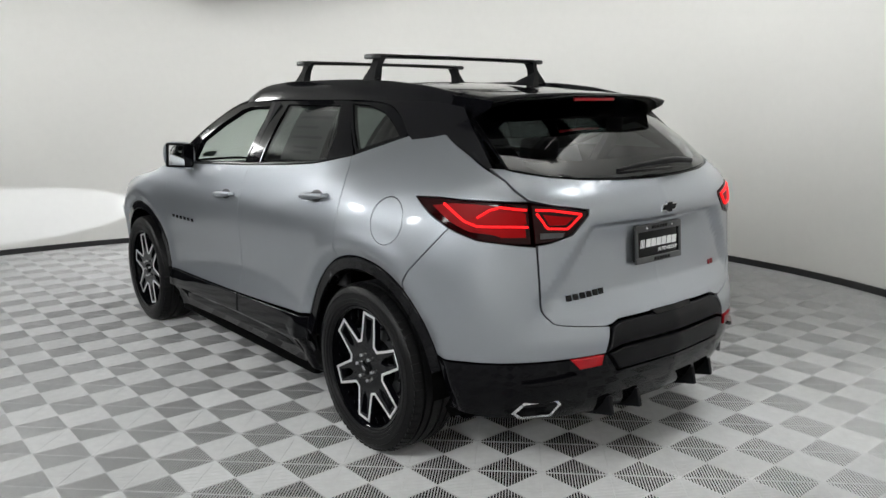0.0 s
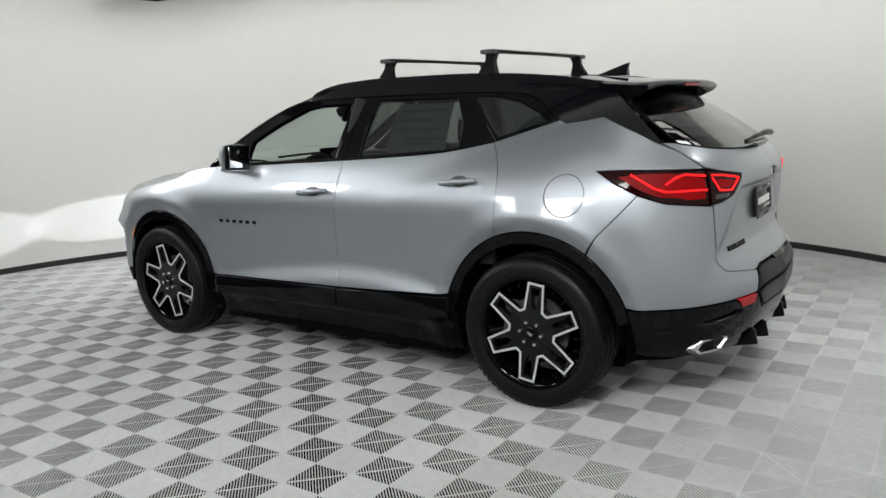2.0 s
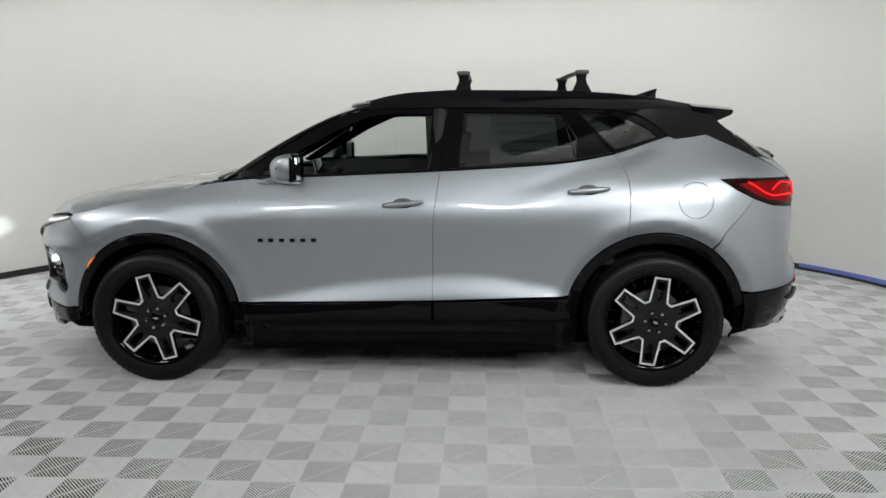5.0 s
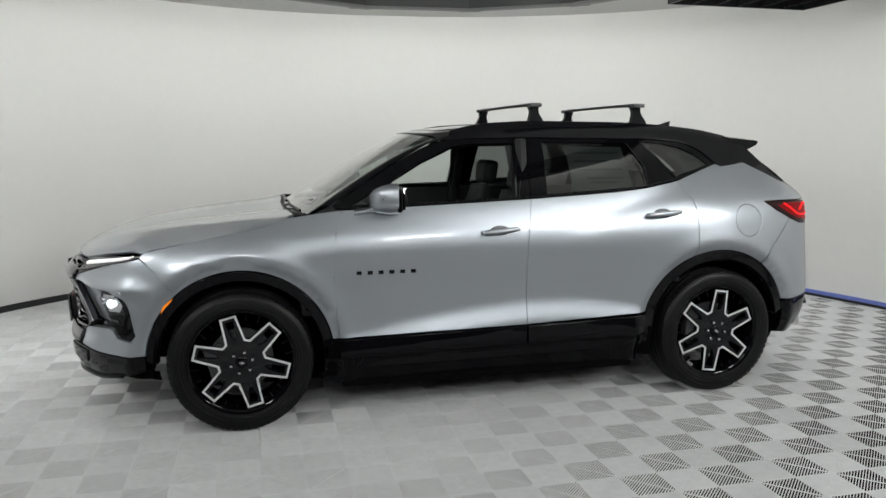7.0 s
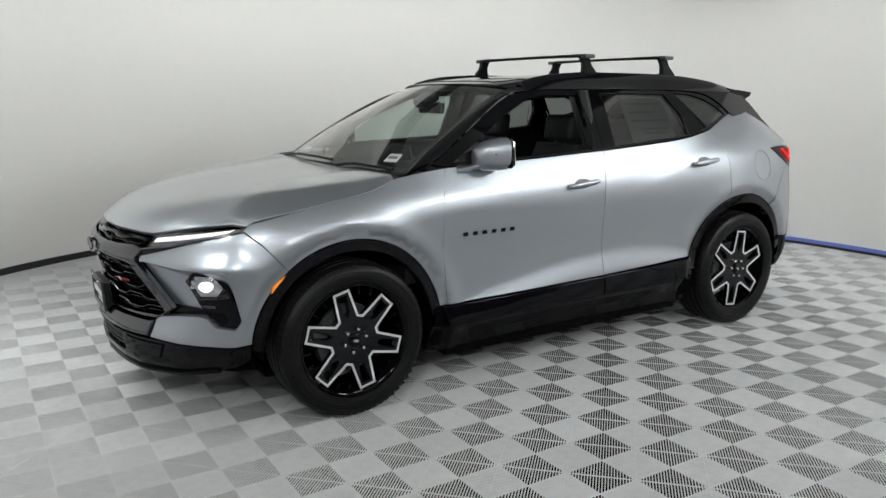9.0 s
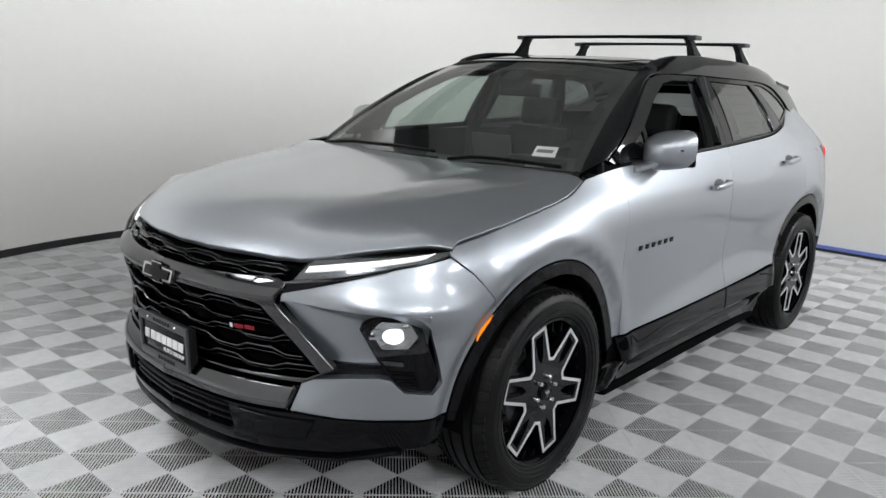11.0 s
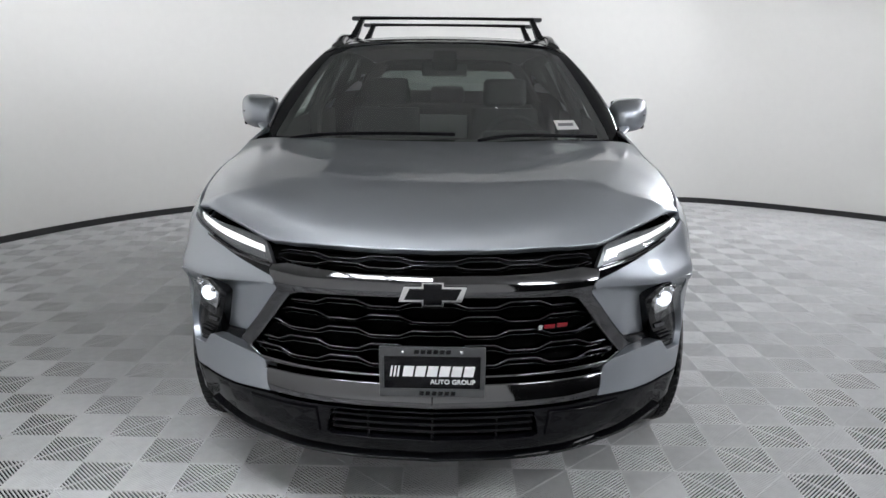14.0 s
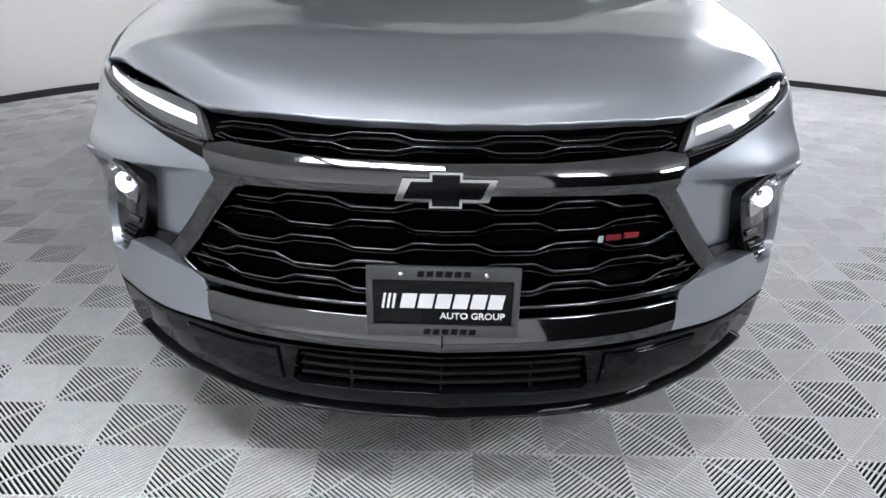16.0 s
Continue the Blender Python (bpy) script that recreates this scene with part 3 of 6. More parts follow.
def normals_of(surf, uv, out):
    u, v = uv[:, 0], uv[:, 1]
    h = 0.004
    n = np.cross(surf(u + h, v) - surf(u - h, v), surf(u, v + h) - surf(u, v - h))
    n /= np.maximum(np.linalg.norm(n, axis=1, keepdims=True), 1e-12)
    return n * out


def panel(name, outline, surf, mat, parent, label="", step=0.04, depth=0.012, lift=0.0, bevel=0.0018, gap=0.0009, holes=(), both=False, flip=False, out=None, seam=None):
    """A sheet cut from a surface along an outline, with a rounded edge that turns inwards. both: with its mirror image, joined in the
    middle where the outline runs along u = seam; flip: the mirror image alone."""
    def turned(poly, want):
        p = np.asarray(poly)
        area = (p[:, 0] * np.roll(p[:, 1], -1) - np.roll(p[:, 0], -1) * p[:, 1]).sum()
        return poly if (area > 0) == want else poly[::-1]

    loops = [even(turned([tuple(p) for p in outline], True), step * 0.5)] + [even(turned([tuple(p) for p in hole], False), step * 0.5) for hole in holes]
    rims = [shrink(l, gap) for l in loops]
    tops = [shrink(l, gap + bevel) for l in loops]
    if seam is not None:
        for l, r, t in zip(loops, rims, tops):
            for i, p in enumerate(l):
                if abs(p[0] - seam) < 1e-6:
                    r[i, 0] = t[i, 0] = seam
    lo, hi = tops[0].min(0), tops[0].max(0)
    gu, gv = np.meshgrid(np.arange(lo[0] + step * 0.4, hi[0], step), np.arange(lo[1] + step * 0.4, hi[1], step), indexing="ij")
    grid = np.stack([gu.ravel(), gv.ravel()], 1)
    ok = inside(tops[0], grid)
    for t in tops[1:]:
        ok &= ~inside(t, grid)
    grid = grid[ok]
    for t in tops:
        if len(grid):
            grid = grid[from_edge(t, grid) > step * 0.4]
    pts, edges = [], []
    for t in tops:
        k = len(pts)
        pts += [tuple(p) for p in t]
        edges += [(k + i, k + (i + 1) % len(t)) for i in range(len(t))]
    rim_n = len(pts)
    pts += [tuple(p) for p in grid]
    cdt_v, _, cdt_f, ov, _, _ = delaunay_2d_cdt([Vector(p) for p in pts], edges, [], 0, 1e-7)
    uv = np.array([tuple(v) for v in cdt_v])
    where = {}
    for i, orig in enumerate(ov):
        for o in orig:
            where[o] = i
    mid = np.array([uv[list(f)].mean(0) for f in cdt_f])
    keep = inside(tops[0], mid)
    for t in tops[1:]:
        keep &= ~inside(t, mid)
    tri = [tuple(f) for f, k in zip(cdt_f, keep) if k]
    if out is None:
        test = surf(uv[:1, 0], uv[:1, 1])[0]
        n0 = normals_of(surf, uv[:1], 1)[0]
        away = test - np.array([0.0, 0.0, 0.75]) if abs(test[0]) < 1.9 else test - np.array([math.copysign(1.6, test[0]), 0.0, 0.75])
        out = 1 if n0 @ away > 0 else -1
    nrm = normals_of(surf, uv, out)
    top = surf(uv[:, 0], uv[:, 1]) + nrm * lift
    verts, norms, faces = list(top), list(nrm), []
    for f in tri:
        a, b, c = (top[i] for i in f)
        faces.append(f if np.cross(b - a, c - a) @ nrm[f[0]] > 0 else f[::-1])
    k0 = 0
    for t, r in zip(tops, rims):
        n = len(t)
        nr = normals_of(surf, r, out)
        pr = surf(r[:, 0], r[:, 1]) + nr * lift
        side = pr - (surf(t[:, 0], t[:, 1]) + nr * lift)
        side -= (side * nr).sum(1, keepdims=True) * nr
        side /= np.maximum(np.linalg.norm(side, axis=1, keepdims=True), 1e-9)
        base = len(verts)
        verts += list(pr - nr * bevel * 0.8) + list(pr - nr * depth)
        norms += list(side) * 2
        for i in range(n):
            j = (i + 1) % n
            if seam is not None and abs(t[i, 0] - seam) < 1e-6 and abs(t[j, 0] - seam) < 1e-6:
                continue
            a, b = where.get(k0 + i), where.get(k0 + j)
            if a is None or b is None or a == b:
                continue
            quads = [(a, b, base + j, base + i), (base + i, base + j, base + n + j, base + n + i)]
            e = np.cross(np.asarray(verts[b]) - verts[a], np.asarray(verts[base + i]) - verts[a])
            if e @ (nr[i] + side[i]) < 0:
                quads = [q[::-1] for q in quads]
            faces += quads
        k0 += n
    verts, norms = np.array(verts), np.array(norms)
    if both or flip:
        mv, mn = verts * (1, -1, 1), norms * (1, -1, 1)
        mf = [f[::-1] for f in faces]
        if flip:
            verts, norms, faces = mv, mn, mf
        else:
            n = len(verts)
            if seam is not None:  # close the middle where the lift has parted it
                verts[np.abs(verts[:, 1]) < min(step * 0.3, 0.0002 + 0.3 * abs(lift)), 1] = 0.0
            on = {i for i in range(n) if abs(verts[i][1]) < 2e-4}
            to = [i if i in on else n + i for i in range(n)]
            for i in on:
                norms[i][1] = 0
            verts, norms = np.concatenate([verts, mv]), np.concatenate([norms, mn])
            faces = faces + [tuple(to[i] for i in f) for f in mf]
            faces = [f for f in faces if len(set(f)) == len(f)]
    used = sorted({i for f in faces for i in f})
    slot = {u: i for i, u in enumerate(used)}
    me = bpy.data.meshes.new(name)
    me.from_pydata(verts[used].tolist(), [], [tuple(slot[i] for i in f) for f in faces])
    me.polygons.foreach_set("use_smooth", [True] * len(me.polygons))
    me.normals_split_custom_set_from_vertices([tuple(v) for v in norms[used]])
    me.materials.append(mat)
    ob = new(name, me)
    ob.parent = parent
    if label:
        tagged(ob, label)
    return ob


def on_shell(uv, lift=0.0, flip=False):
    """Places on the shell, raised from it."""
    uv = np.asarray(uv, float)
    n = normals_of(shell, uv, 1)
    n *= np.sign((n * (shell(uv[:, 0], uv[:, 1]) - (0, 0, 0.7))).sum(1, keepdims=True))
    p = shell(uv[:, 0], uv[:, 1]) + n * lift
    return p * (1, -1, 1) if flip else p


# ---- the car: outer skin ----
car = tagged(new("car"), "silver metallic sport utility vehicle with black roof and wheels", "car")
S_END = float(GS[-1])
SIDES = (False, True)


def both_sides(make):
    return [make(flip) for flip in SIDES]


# cut lines shared by neighbouring panels (x, z)
CUT_A = [(0.875, 1.185), (0.915, 1.06), (0.935, 0.82), (0.92, 0.62), (0.905, 0.487)]
CUT_B = [(-0.222, 1.228), (-0.195, 1.06), (-0.182, 0.92), (-0.178, 0.507)]
CUT_C = [(-1.19, 1.318), (-1.25, 1.21), (-1.266, 1.1), (-1.255, 0.87)]
BELT = [(0.875, 1.185), (0.52, 1.198), (-0.222, 1.228), (-0.7, 1.255), (-0.95, 1.277), (-1.19, 1.318), (-1.38, 1.377), (-1.5, 1.413)]
HOOD_CUT = [(1.16, 1.15), (1.3, 1.1), (1.49, 1.068), (1.7, 1.03), (1.9, 0.988)]
ARCH_F, ARCH_R = 0.5, 0.512


def line(points):
    return [sx(*p) for p in points]


def fender(flip):
    rim = line(arc(HUB_X, HUB_Z, ARCH_F, 50, 169, 30))
    out_ = line(flow(HOOD_CUT)) + line([(1.93, 0.962), (1.865, 0.9)]) + rim + line(CUT_A[::-1]) + line([(1.0, 1.172)])
    return panel("front_fender", out_, shell, PAINT, car, flip=flip)


def front_door(flip):
    out_ = line(flow(CUT_A)) + line(flow(CUT_B)[::-1]) + line(flow(BELT[:3])[::-1])
    return panel("front_door", out_, shell, PAINT, car, flip=flip, step=0.024)


def rear_door(flip):
    rim = line(arc(-HUB_X, HUB_Z, ARCH_R, 69, 17, 16))
    out_ = line(flow(CUT_B)) + rim[::-1] + line(flow(CUT_C)[::-1]) + line(flow(BELT[2:6])[::-1])
    return panel("rear_door", out_, shell, PAINT, car, flip=flip, step=0.024)


FUEL = (-1.622, 1.075)
GATE_CUT = [(0.735, 1.335), (0.712, 1.302), (0.7, 1.255), (0.677, 1.183)]  # y, z


def quarter(flip):
    top = line(flow(BELT[5:])) + line([(-1.6, 1.434), (-1.665, 1.447), (-1.8, 1.388)])
    gate = [ry(*p) for p in GATE_CUT[1:]]
    tail = line([(-2.05, 1.187), (-1.893, 1.19), (-1.76, 1.186), (-1.85, 1.128), (-1.953, 1.076)])
    rim = line(arc(-HUB_X, HUB_Z, ARCH_R, 125, 70, 20))
    out_ = top + gate + tail + line([(-1.785, 0.893)]) + rim + line(flow(CUT_C)[::-1])
    hole = [sx(FUEL[0] + 0.096 * math.cos(a), FUEL[1] + 0.098 * math.sin(a)) for a in np.linspace(0, 2 * math.pi, 40)[:-1]]
    ob = panel("rear_quarter", out_, shell, PAINT, car, flip=flip, step=0.03, holes=() if flip else (hole,))
    if not flip:
        panel("fuel_door", hole, shell, PAINT, ob, lift=-0.001)
    return ob


GATE_LOW = [(0.664, 1.013), (0.66, 0.885), (0.655, 0.775), (0.628, 0.73), (0.58, 0.703), (0.38, 0.68)]
REAR_LINE = [(0.835, 0.562), (0.718, 0.57), (0.575, 0.575), (0.42, 0.58)]


def rear_bumper(flip):
    rim = line(arc(-HUB_X, HUB_Z, ARCH_R, 126, 160, 14))
    low = line([(-1.95, 0.558)]) + [ry(*p) for p in flow(REAR_LINE)]
    gate = [ry(y + 0.004, z) for y, z in flow(GATE_LOW)[::-1]]
    tail = [ry(0.74, 1.022)] + line([(-2.07, 1.036), (-1.953, 1.075)])
    return panel("rear_bumper", line([(-1.785, 0.891)]) + rim + low + gate + tail, shell, PAINT, car, flip=flip)


def front_bumper(flip):
    head = [fy(0.512, 0.858), fy(0.642, 0.882), fy(0.76, 0.918)] + line([(2.02, 0.932), (1.928, 0.955)])
    rim = line(arc(HUB_X, HUB_Z, ARCH_F, 50, 6, 20))
    low = line([(1.93, 0.434)]) + [fy(0.83, 0.43), fy(0.75, 0.43), fy(0.66, 0.432), fy(0.527, 0.445)]
    fang = [fy(0.545, 0.535), fy(0.575, 0.552), fy(0.66, 0.564), fy(0.745, 0.57), fy(0.775, 0.564)]
    pod = [fy(0.805, 0.522)] + line([(1.99, 0.515), (1.962, 0.55), (1.985, 0.66), (2.005, 0.735)]) + [fy(0.83, 0.772), fy(0.8, 0.784)]
    brow = [fy(0.72, 0.788), fy(0.62, 0.794), fy(0.53, 0.803), fy(0.497, 0.801), fy(0.497, 0.822)]
    skin = panel("front_bumper", head + line([(1.864, 0.898)]) + rim + low + fang + pod + brow, shell, PAINT, car, flip=flip, step=0.018, depth=0.05)
    a, b, c, d = (on_shell([fy(y_, z_)], -in_)[0] for y_, z_, in_ in ((0.485, 0.81, 0.03), (0.86, 0.79, 0.05), (0.625, 0.57, 0.06), (0.85, 0.535, 0.095)))

    def cheek_at(u, v):
        u, v = np.asarray(u, float)[..., None], np.asarray(v, float)[..., None]
        return (a * (1 - u) + b * u) * v + (c * (1 - u) + d * u) * (1 - v) + np.array([0.02, 0.012, 0.0]) * (u * (1 - u) * 4) + np.array([0.048, 0.042, 0.0]) * u * ease((v - 1 + 0.4 * u) / np.maximum(0.4 * u, 0.02))  # it leans out under the brow

    panel("cheek", [(0, 0.06), (1, 0.06), (1, 1), (0, 1)], cheek_at, PAINT, skin, flip=flip, step=0.045, depth=0.01, out=-1 if normals_of(cheek_at, np.array([(0.5, 0.5)]), 1)[0][0] < 0 else 1, label="sunk silver cheek beside the grille")
    panel("wedge", [fy(0.535, 0.53), fy(0.8, 0.55), fy(0.8, 0.588), fy(0.59, 0.607)], shell, GLOSS_BLACK, skin, flip=flip, step=0.02, lift=-0.045, label="gloss black wedge between cheek and lower lip")
    panel("lamp_underline", [fy(0.5, 0.866), fy(0.642, 0.8855), fy(0.74, 0.913), fy(0.7, 0.892), fy(0.62, 0.864), fy(0.498, 0.826)], shell, GLOSS_BLACK, skin, flip=flip, step=0.02, lift=0.006, depth=0.02, bevel=0.004, label="gloss black wedge under the lamp")
    return skin


FENDERS, FRONT_DOORS, REAR_DOORS = both_sides(fender), both_sides(front_door), both_sides(rear_door)
both_sides(quarter), both_sides(rear_bumper)
BUMPERS = both_sides(front_bumper)

# black trim round the lower edge
for _flip in SIDES:
    panel("wheel_arch_trim", line(arc(HUB_X, HUB_Z, ARCH_F - 0.003, 2, 172, 48)) + line(arc(HUB_X, HUB_Z, 0.442, 174, 0, 44)), shell, GLOSS_BLACK, car, flip=_flip, lift=0.004, step=0.03, depth=0.05, bevel=0.006,
          label="gloss black wheel arch trim")
    panel("wheel_arch_trim", line(arc(-HUB_X, HUB_Z, ARCH_R - 0.003, 8, 168, 48)) + line(arc(-HUB_X, HUB_Z, 0.45, 170, 6, 44)), shell, GLOSS_BLACK, car, flip=_flip, lift=0.004, step=0.03, depth=0.05, bevel=0.006,
          label="gloss black wheel arch trim")
    panel("door_trim", line([(0.93, 0.482), (-0.176, 0.502), (-0.176, 0.392), (0.9, 0.37)]), shell, GLOSS_BLACK, FRONT_DOORS[_flip], flip=_flip, lift=0.008, depth=0.03, bevel=0.008, label="gloss black lower door trim")
    panel("door_trim", line([(-0.18, 0.502), (-0.945, 0.524), (-0.96, 0.4), (-0.18, 0.392)]), shell, GLOSS_BLACK, REAR_DOORS[_flip], flip=_flip, lift=0.008, depth=0.03, bevel=0.008, label="gloss black lower door trim")
    panel("rocker_panel", line([(0.985, 0.366), (-0.18, 0.387), (-0.965, 0.395), (-0.99, 0.215), (1.0, 0.215)]), shell, GLOSS_BLACK, car, flip=_flip, lift=-0.012, depth=0.03, bevel=0.006, label="gloss black sill panel")
    _bm, _rings = bmesh.new(), []
    for _x in np.linspace(0.88, -0.88, 25):
        _in = 0.07 * max(0.0, (abs(_x) - 0.62) / 0.26) ** 2
        _up = 0.016 * (0.97 - _x) / 1.94
        _rings.append([_bm.verts.new((_x, (-1 if _flip else 1) * (_y - _in), _z + _up)) for _y, _z in ((0.885, 0.374), (0.908, 0.372), (0.915, 0.366), (0.922, 0.316), (0.92, 0.306), (0.88, 0.29))])
    for _r0, _r1 in zip(_rings, _rings[1:]):
        for _k in range(5):
            _bm.faces.new((_r0[_k], _r0[_k + 1], _r1[_k + 1], _r1[_k]))
    part("sill_step", _bm, GLOSS_BLACK, car, "gloss black slanting sill step", angle=25)

# front valance with its intake
_top = [fy(0, 0.437), fy(0.3, 0.437), fy(0.527, 0.438), fy(0.66, 0.426), fy(0.75, 0.424), fy(0.83, 0.424)] + line([(1.93, 0.427)])
_low = line(arc(HUB_X, HUB_Z, ARCH_F, 2, -3, 4)) + [fy(0.86, 0.345), fy(0.76, 0.302), fy(0.63, 0.272), fy(0.3, 0.26), fy(0, 0.26)]
_intake = [fy(0.0, 0.34), fy(0.315, 0.338), fy(0.33, 0.35), fy(0.315, 0.425), fy(0.29, 0.43), fy(0.0, 0.43)]
VALANCE = panel("front_valance", [fy(0, 0.437)] + _top[1:] + _low + [fy(0, 0.34), ] + _intake[1:-1] + [fy(0, 0.43)], shell, GLOSS_BLACK, car, both=True, seam=0.0, step=0.03, depth=0.04, label="gloss black lower front valance")
# near-black sheet as the shade in the depth of the intake
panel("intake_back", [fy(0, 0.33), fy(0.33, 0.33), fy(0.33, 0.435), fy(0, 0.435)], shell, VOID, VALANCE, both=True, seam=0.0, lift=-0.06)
for _z in (0.362, 0.386, 0.41):
    panel("intake_slat", [fy(0, _z - 0.006), fy(0.318, _z - 0.006), fy(0.315, _z + 0.005), fy(0, _z + 0.005)], shell, SATIN_BLACK, VALANCE, both=True, seam=0.0, lift=-0.012, depth=0.035, step=0.03)
for _y in (-0.2, 0.0, 0.2):
    _p = shell(np.array([s_at(y=abs(_y), z=0.385)]), np.array([0.385]))[0]
    part("intake_rib", box(bmesh.new(), (0.03, 0.006, 0.085), pose(_p[0] - 0.035, _y, 0.385)), SATIN_BLACK, VALANCE)
for _flip in SIDES:
    panel("valance_liner", [fy(0.5, 0.27), fy(0.79, 0.27)] + line([(1.91, 0.27), (1.93, 0.4)]) + [fy(0.8, 0.41), fy(0.5, 0.41)], shell, VOID, VALANCE, flip=_flip, step=0.04, lift=-0.04, depth=0.02, label="dark liner inside the valance")
for _flip in SIDES:
    panel("valance_block", [fy(0.35, 0.346), fy(0.36, 0.428), fy(0.6, 0.42), fy(0.565, 0.348)], shell, GLOSS_BLACK, VALANCE, flip=_flip, step=0.03, lift=0.01, depth=0.02, bevel=0.007, label="raised gloss black block beside the intake")
panel("front_lip", [fy(0, 0.276), fy(0.3, 0.276), fy(0.63, 0.29), fy(0.78, 0.324), fy(0.785, 0.307), fy(0.63, 0.273), fy(0.3, 0.26), fy(0, 0.26)], shell, GLOSS_BLACK, VALANCE, both=True, seam=0.0, lift=0.014, depth=0.03, step=0.03,
      label="gloss black edge of the valance")

# grille: surround, chin bar, backing, wavy bars
GRILLE_OUT = [fy(0, 0.868), fy(0.2, 0.868), fy(0.335, 0.872), fy(0.45, 0.878), fy(0.506, 0.868), fy(0.506, 0.845), fy(0.487, 0.82), fy(0.485, 0.797), fy(0.567, 0.685), fy(0.642, 0.592), fy(0.575, 0.55), fy(0.541, 0.532), fy(0.3, 0.532), fy(0, 0.532)]
GRILLE_HOLE = [fy(0, 0.548), fy(0.3, 0.548), fy(0.56, 0.557), fy(0.592, 0.576), fy(0.438, 0.778), fy(0.405, 0.79), fy(0.2, 0.795), fy(0, 0.797)]


def rounded_bar(low, high, by):
    """The shell, swollen between two heights."""
    def f(s, z):
        p = shell(s, z)
        k = by * np.sin(np.clip((np.asarray(z, float) - low) / (high - low), 0, 1) * math.pi) ** 0.8
        p[..., 0] += k * np.interp(s, GS, _nx)
        p[..., 1] += k * np.interp(s, GS, _ny)
        return p
    return f


GRILLE = panel("grille", GRILLE_OUT + GRILLE_HOLE, rounded_bar(0.79, 0.872, 0.016), GRILLE_BLACK, car, both=True, seam=0.0, step=0.014, depth=0.03, bevel=0.008, lift=0.004, label="gloss gunmetal grille surround and bar")
# near-black sheet as the shade in the depth behind the bars
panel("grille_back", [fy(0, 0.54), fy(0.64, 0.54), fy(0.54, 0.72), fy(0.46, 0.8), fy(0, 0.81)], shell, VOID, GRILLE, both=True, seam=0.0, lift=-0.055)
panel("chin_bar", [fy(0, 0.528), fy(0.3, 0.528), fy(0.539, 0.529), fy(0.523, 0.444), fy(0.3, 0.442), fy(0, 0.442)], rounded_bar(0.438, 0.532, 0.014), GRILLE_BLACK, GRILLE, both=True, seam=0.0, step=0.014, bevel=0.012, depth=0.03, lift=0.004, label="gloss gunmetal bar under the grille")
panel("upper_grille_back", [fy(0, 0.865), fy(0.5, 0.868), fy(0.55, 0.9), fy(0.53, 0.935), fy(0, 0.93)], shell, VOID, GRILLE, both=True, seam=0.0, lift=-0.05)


def wave(z0, amp, y_max, phase):
    """Half of a grille bar: flats that step up and down like a honeycomb."""
    period = 0.26
    corners = [(n + k - phase, up) for n in range(-1, 4) for k, up in ((0.0, 1), (0.34, 1), (0.5, -1), (0.84, -1))]
    at = sorted({round(y, 4) for y in [0.0, y_max] + [k * period + d for k, _ in corners for d in (-0.002, 0.002)] + list(np.arange(0, y_max, 0.03)) if 0 <= y <= y_max})
    return [(y, z0 + amp * float(np.interp(y / period, [k for k, _ in corners], [up for _, up in corners]))) for y in at]


def grille_bar(z0, amp, y_max, phase, lift, thick, name="grille_bar", mat=None, flat=0.22):
    half = wave(z0, amp, y_max, phase)
    uv = [fy(y, z) for y, z in half]
    right = on_shell(uv, lift)
    line_ = [tuple(p * (1, -1, 1)) for p in right[::-1]] + [tuple(p) for p in right[1:]]
    return part(name, tube(bmesh.new(), line_, thick, 8, flat=flat), mat or GRILLE_BLACK, GRILLE, angle=60)


for _i, _z in enumerate((0.77, 0.722, 0.674, 0.626, 0.58)):
    _ymax = 0.592 - max(0.0, _z - 0.575) / 0.206 * 0.155
    _ph = 0.5 * (_i % 2) + 0.1
    grille_bar(_z, 0.009, _ymax, _ph, -0.022, 0.02)
    grille_bar(_z + 0.004, 0.009, _ymax - 0.008, _ph, -0.006, 0.0019, "grille_edge", DARK_CHROME, 1.0)
    grille_bar(_z - 0.018, 0.006, _ymax - 0.004, _ph, -0.032, 0.014)
    grille_bar(_z - 0.0155, 0.006, _ymax - 0.012, _ph, -0.02, 0.0011, "grille_edge", DARK_CHROME, 1.0)
for _i, _z in enumerate((0.884, 0.906)):
    grille_bar(_z, 0.005, 0.49, 0.5 * (_i % 2) + 0.1, -0.024, 0.016)
    grille_bar(_z + 0.003, 0.005, 0.48, 0.5 * (_i % 2) + 0.1, -0.01, 0.0013, "grille_edge", DARK_CHROME, 1.0)

# hood
EDGE_Y = [0, 0.16, 0.34, 0.51, 0.55, 0.64, 0.74, 0.82, 0.86, 0.9]
EDGE_X = pchip(EDGE_Y, [2.367, 2.356, 2.315, 2.248, 2.218, 2.135, 2.035, 1.945, 1.9, 1.85])
EDGE_Z = pchip(EDGE_Y, [0.927, 0.927, 0.927, 0.932, 0.942, 0.956, 0.966, 0.972, 0.975, 0.98])
_even = np.array(EDGE_Y)[:, None] ** np.array([0, 2, 4])
_ex, _ez = np.linalg.lstsq(_even, EDGE_X(EDGE_Y), rcond=None)[0], np.linalg.lstsq(_even, EDGE_Z(EDGE_Y), rcond=None)[0]


def soft_edge(c, y):
    return c[0] + c[1] * y**2 + c[2] * y**4


def RISE(d):
    d = np.maximum(d, -0.05)
    return 0.111 * (1 - np.exp(-d / 0.14)) + 0.099 * d


def SHARE(y, x):
    """The sides fall away outside the crease that runs from each headlamp to the windscreen pillar."""
    u = y - (0.5 + 0.29 * (2.25 - x))
    u = 0.5 * (u + np.sqrt(u * u + 0.0012))
    return 1.0 - 0.36 * (1 - np.exp(-u / 0.25))


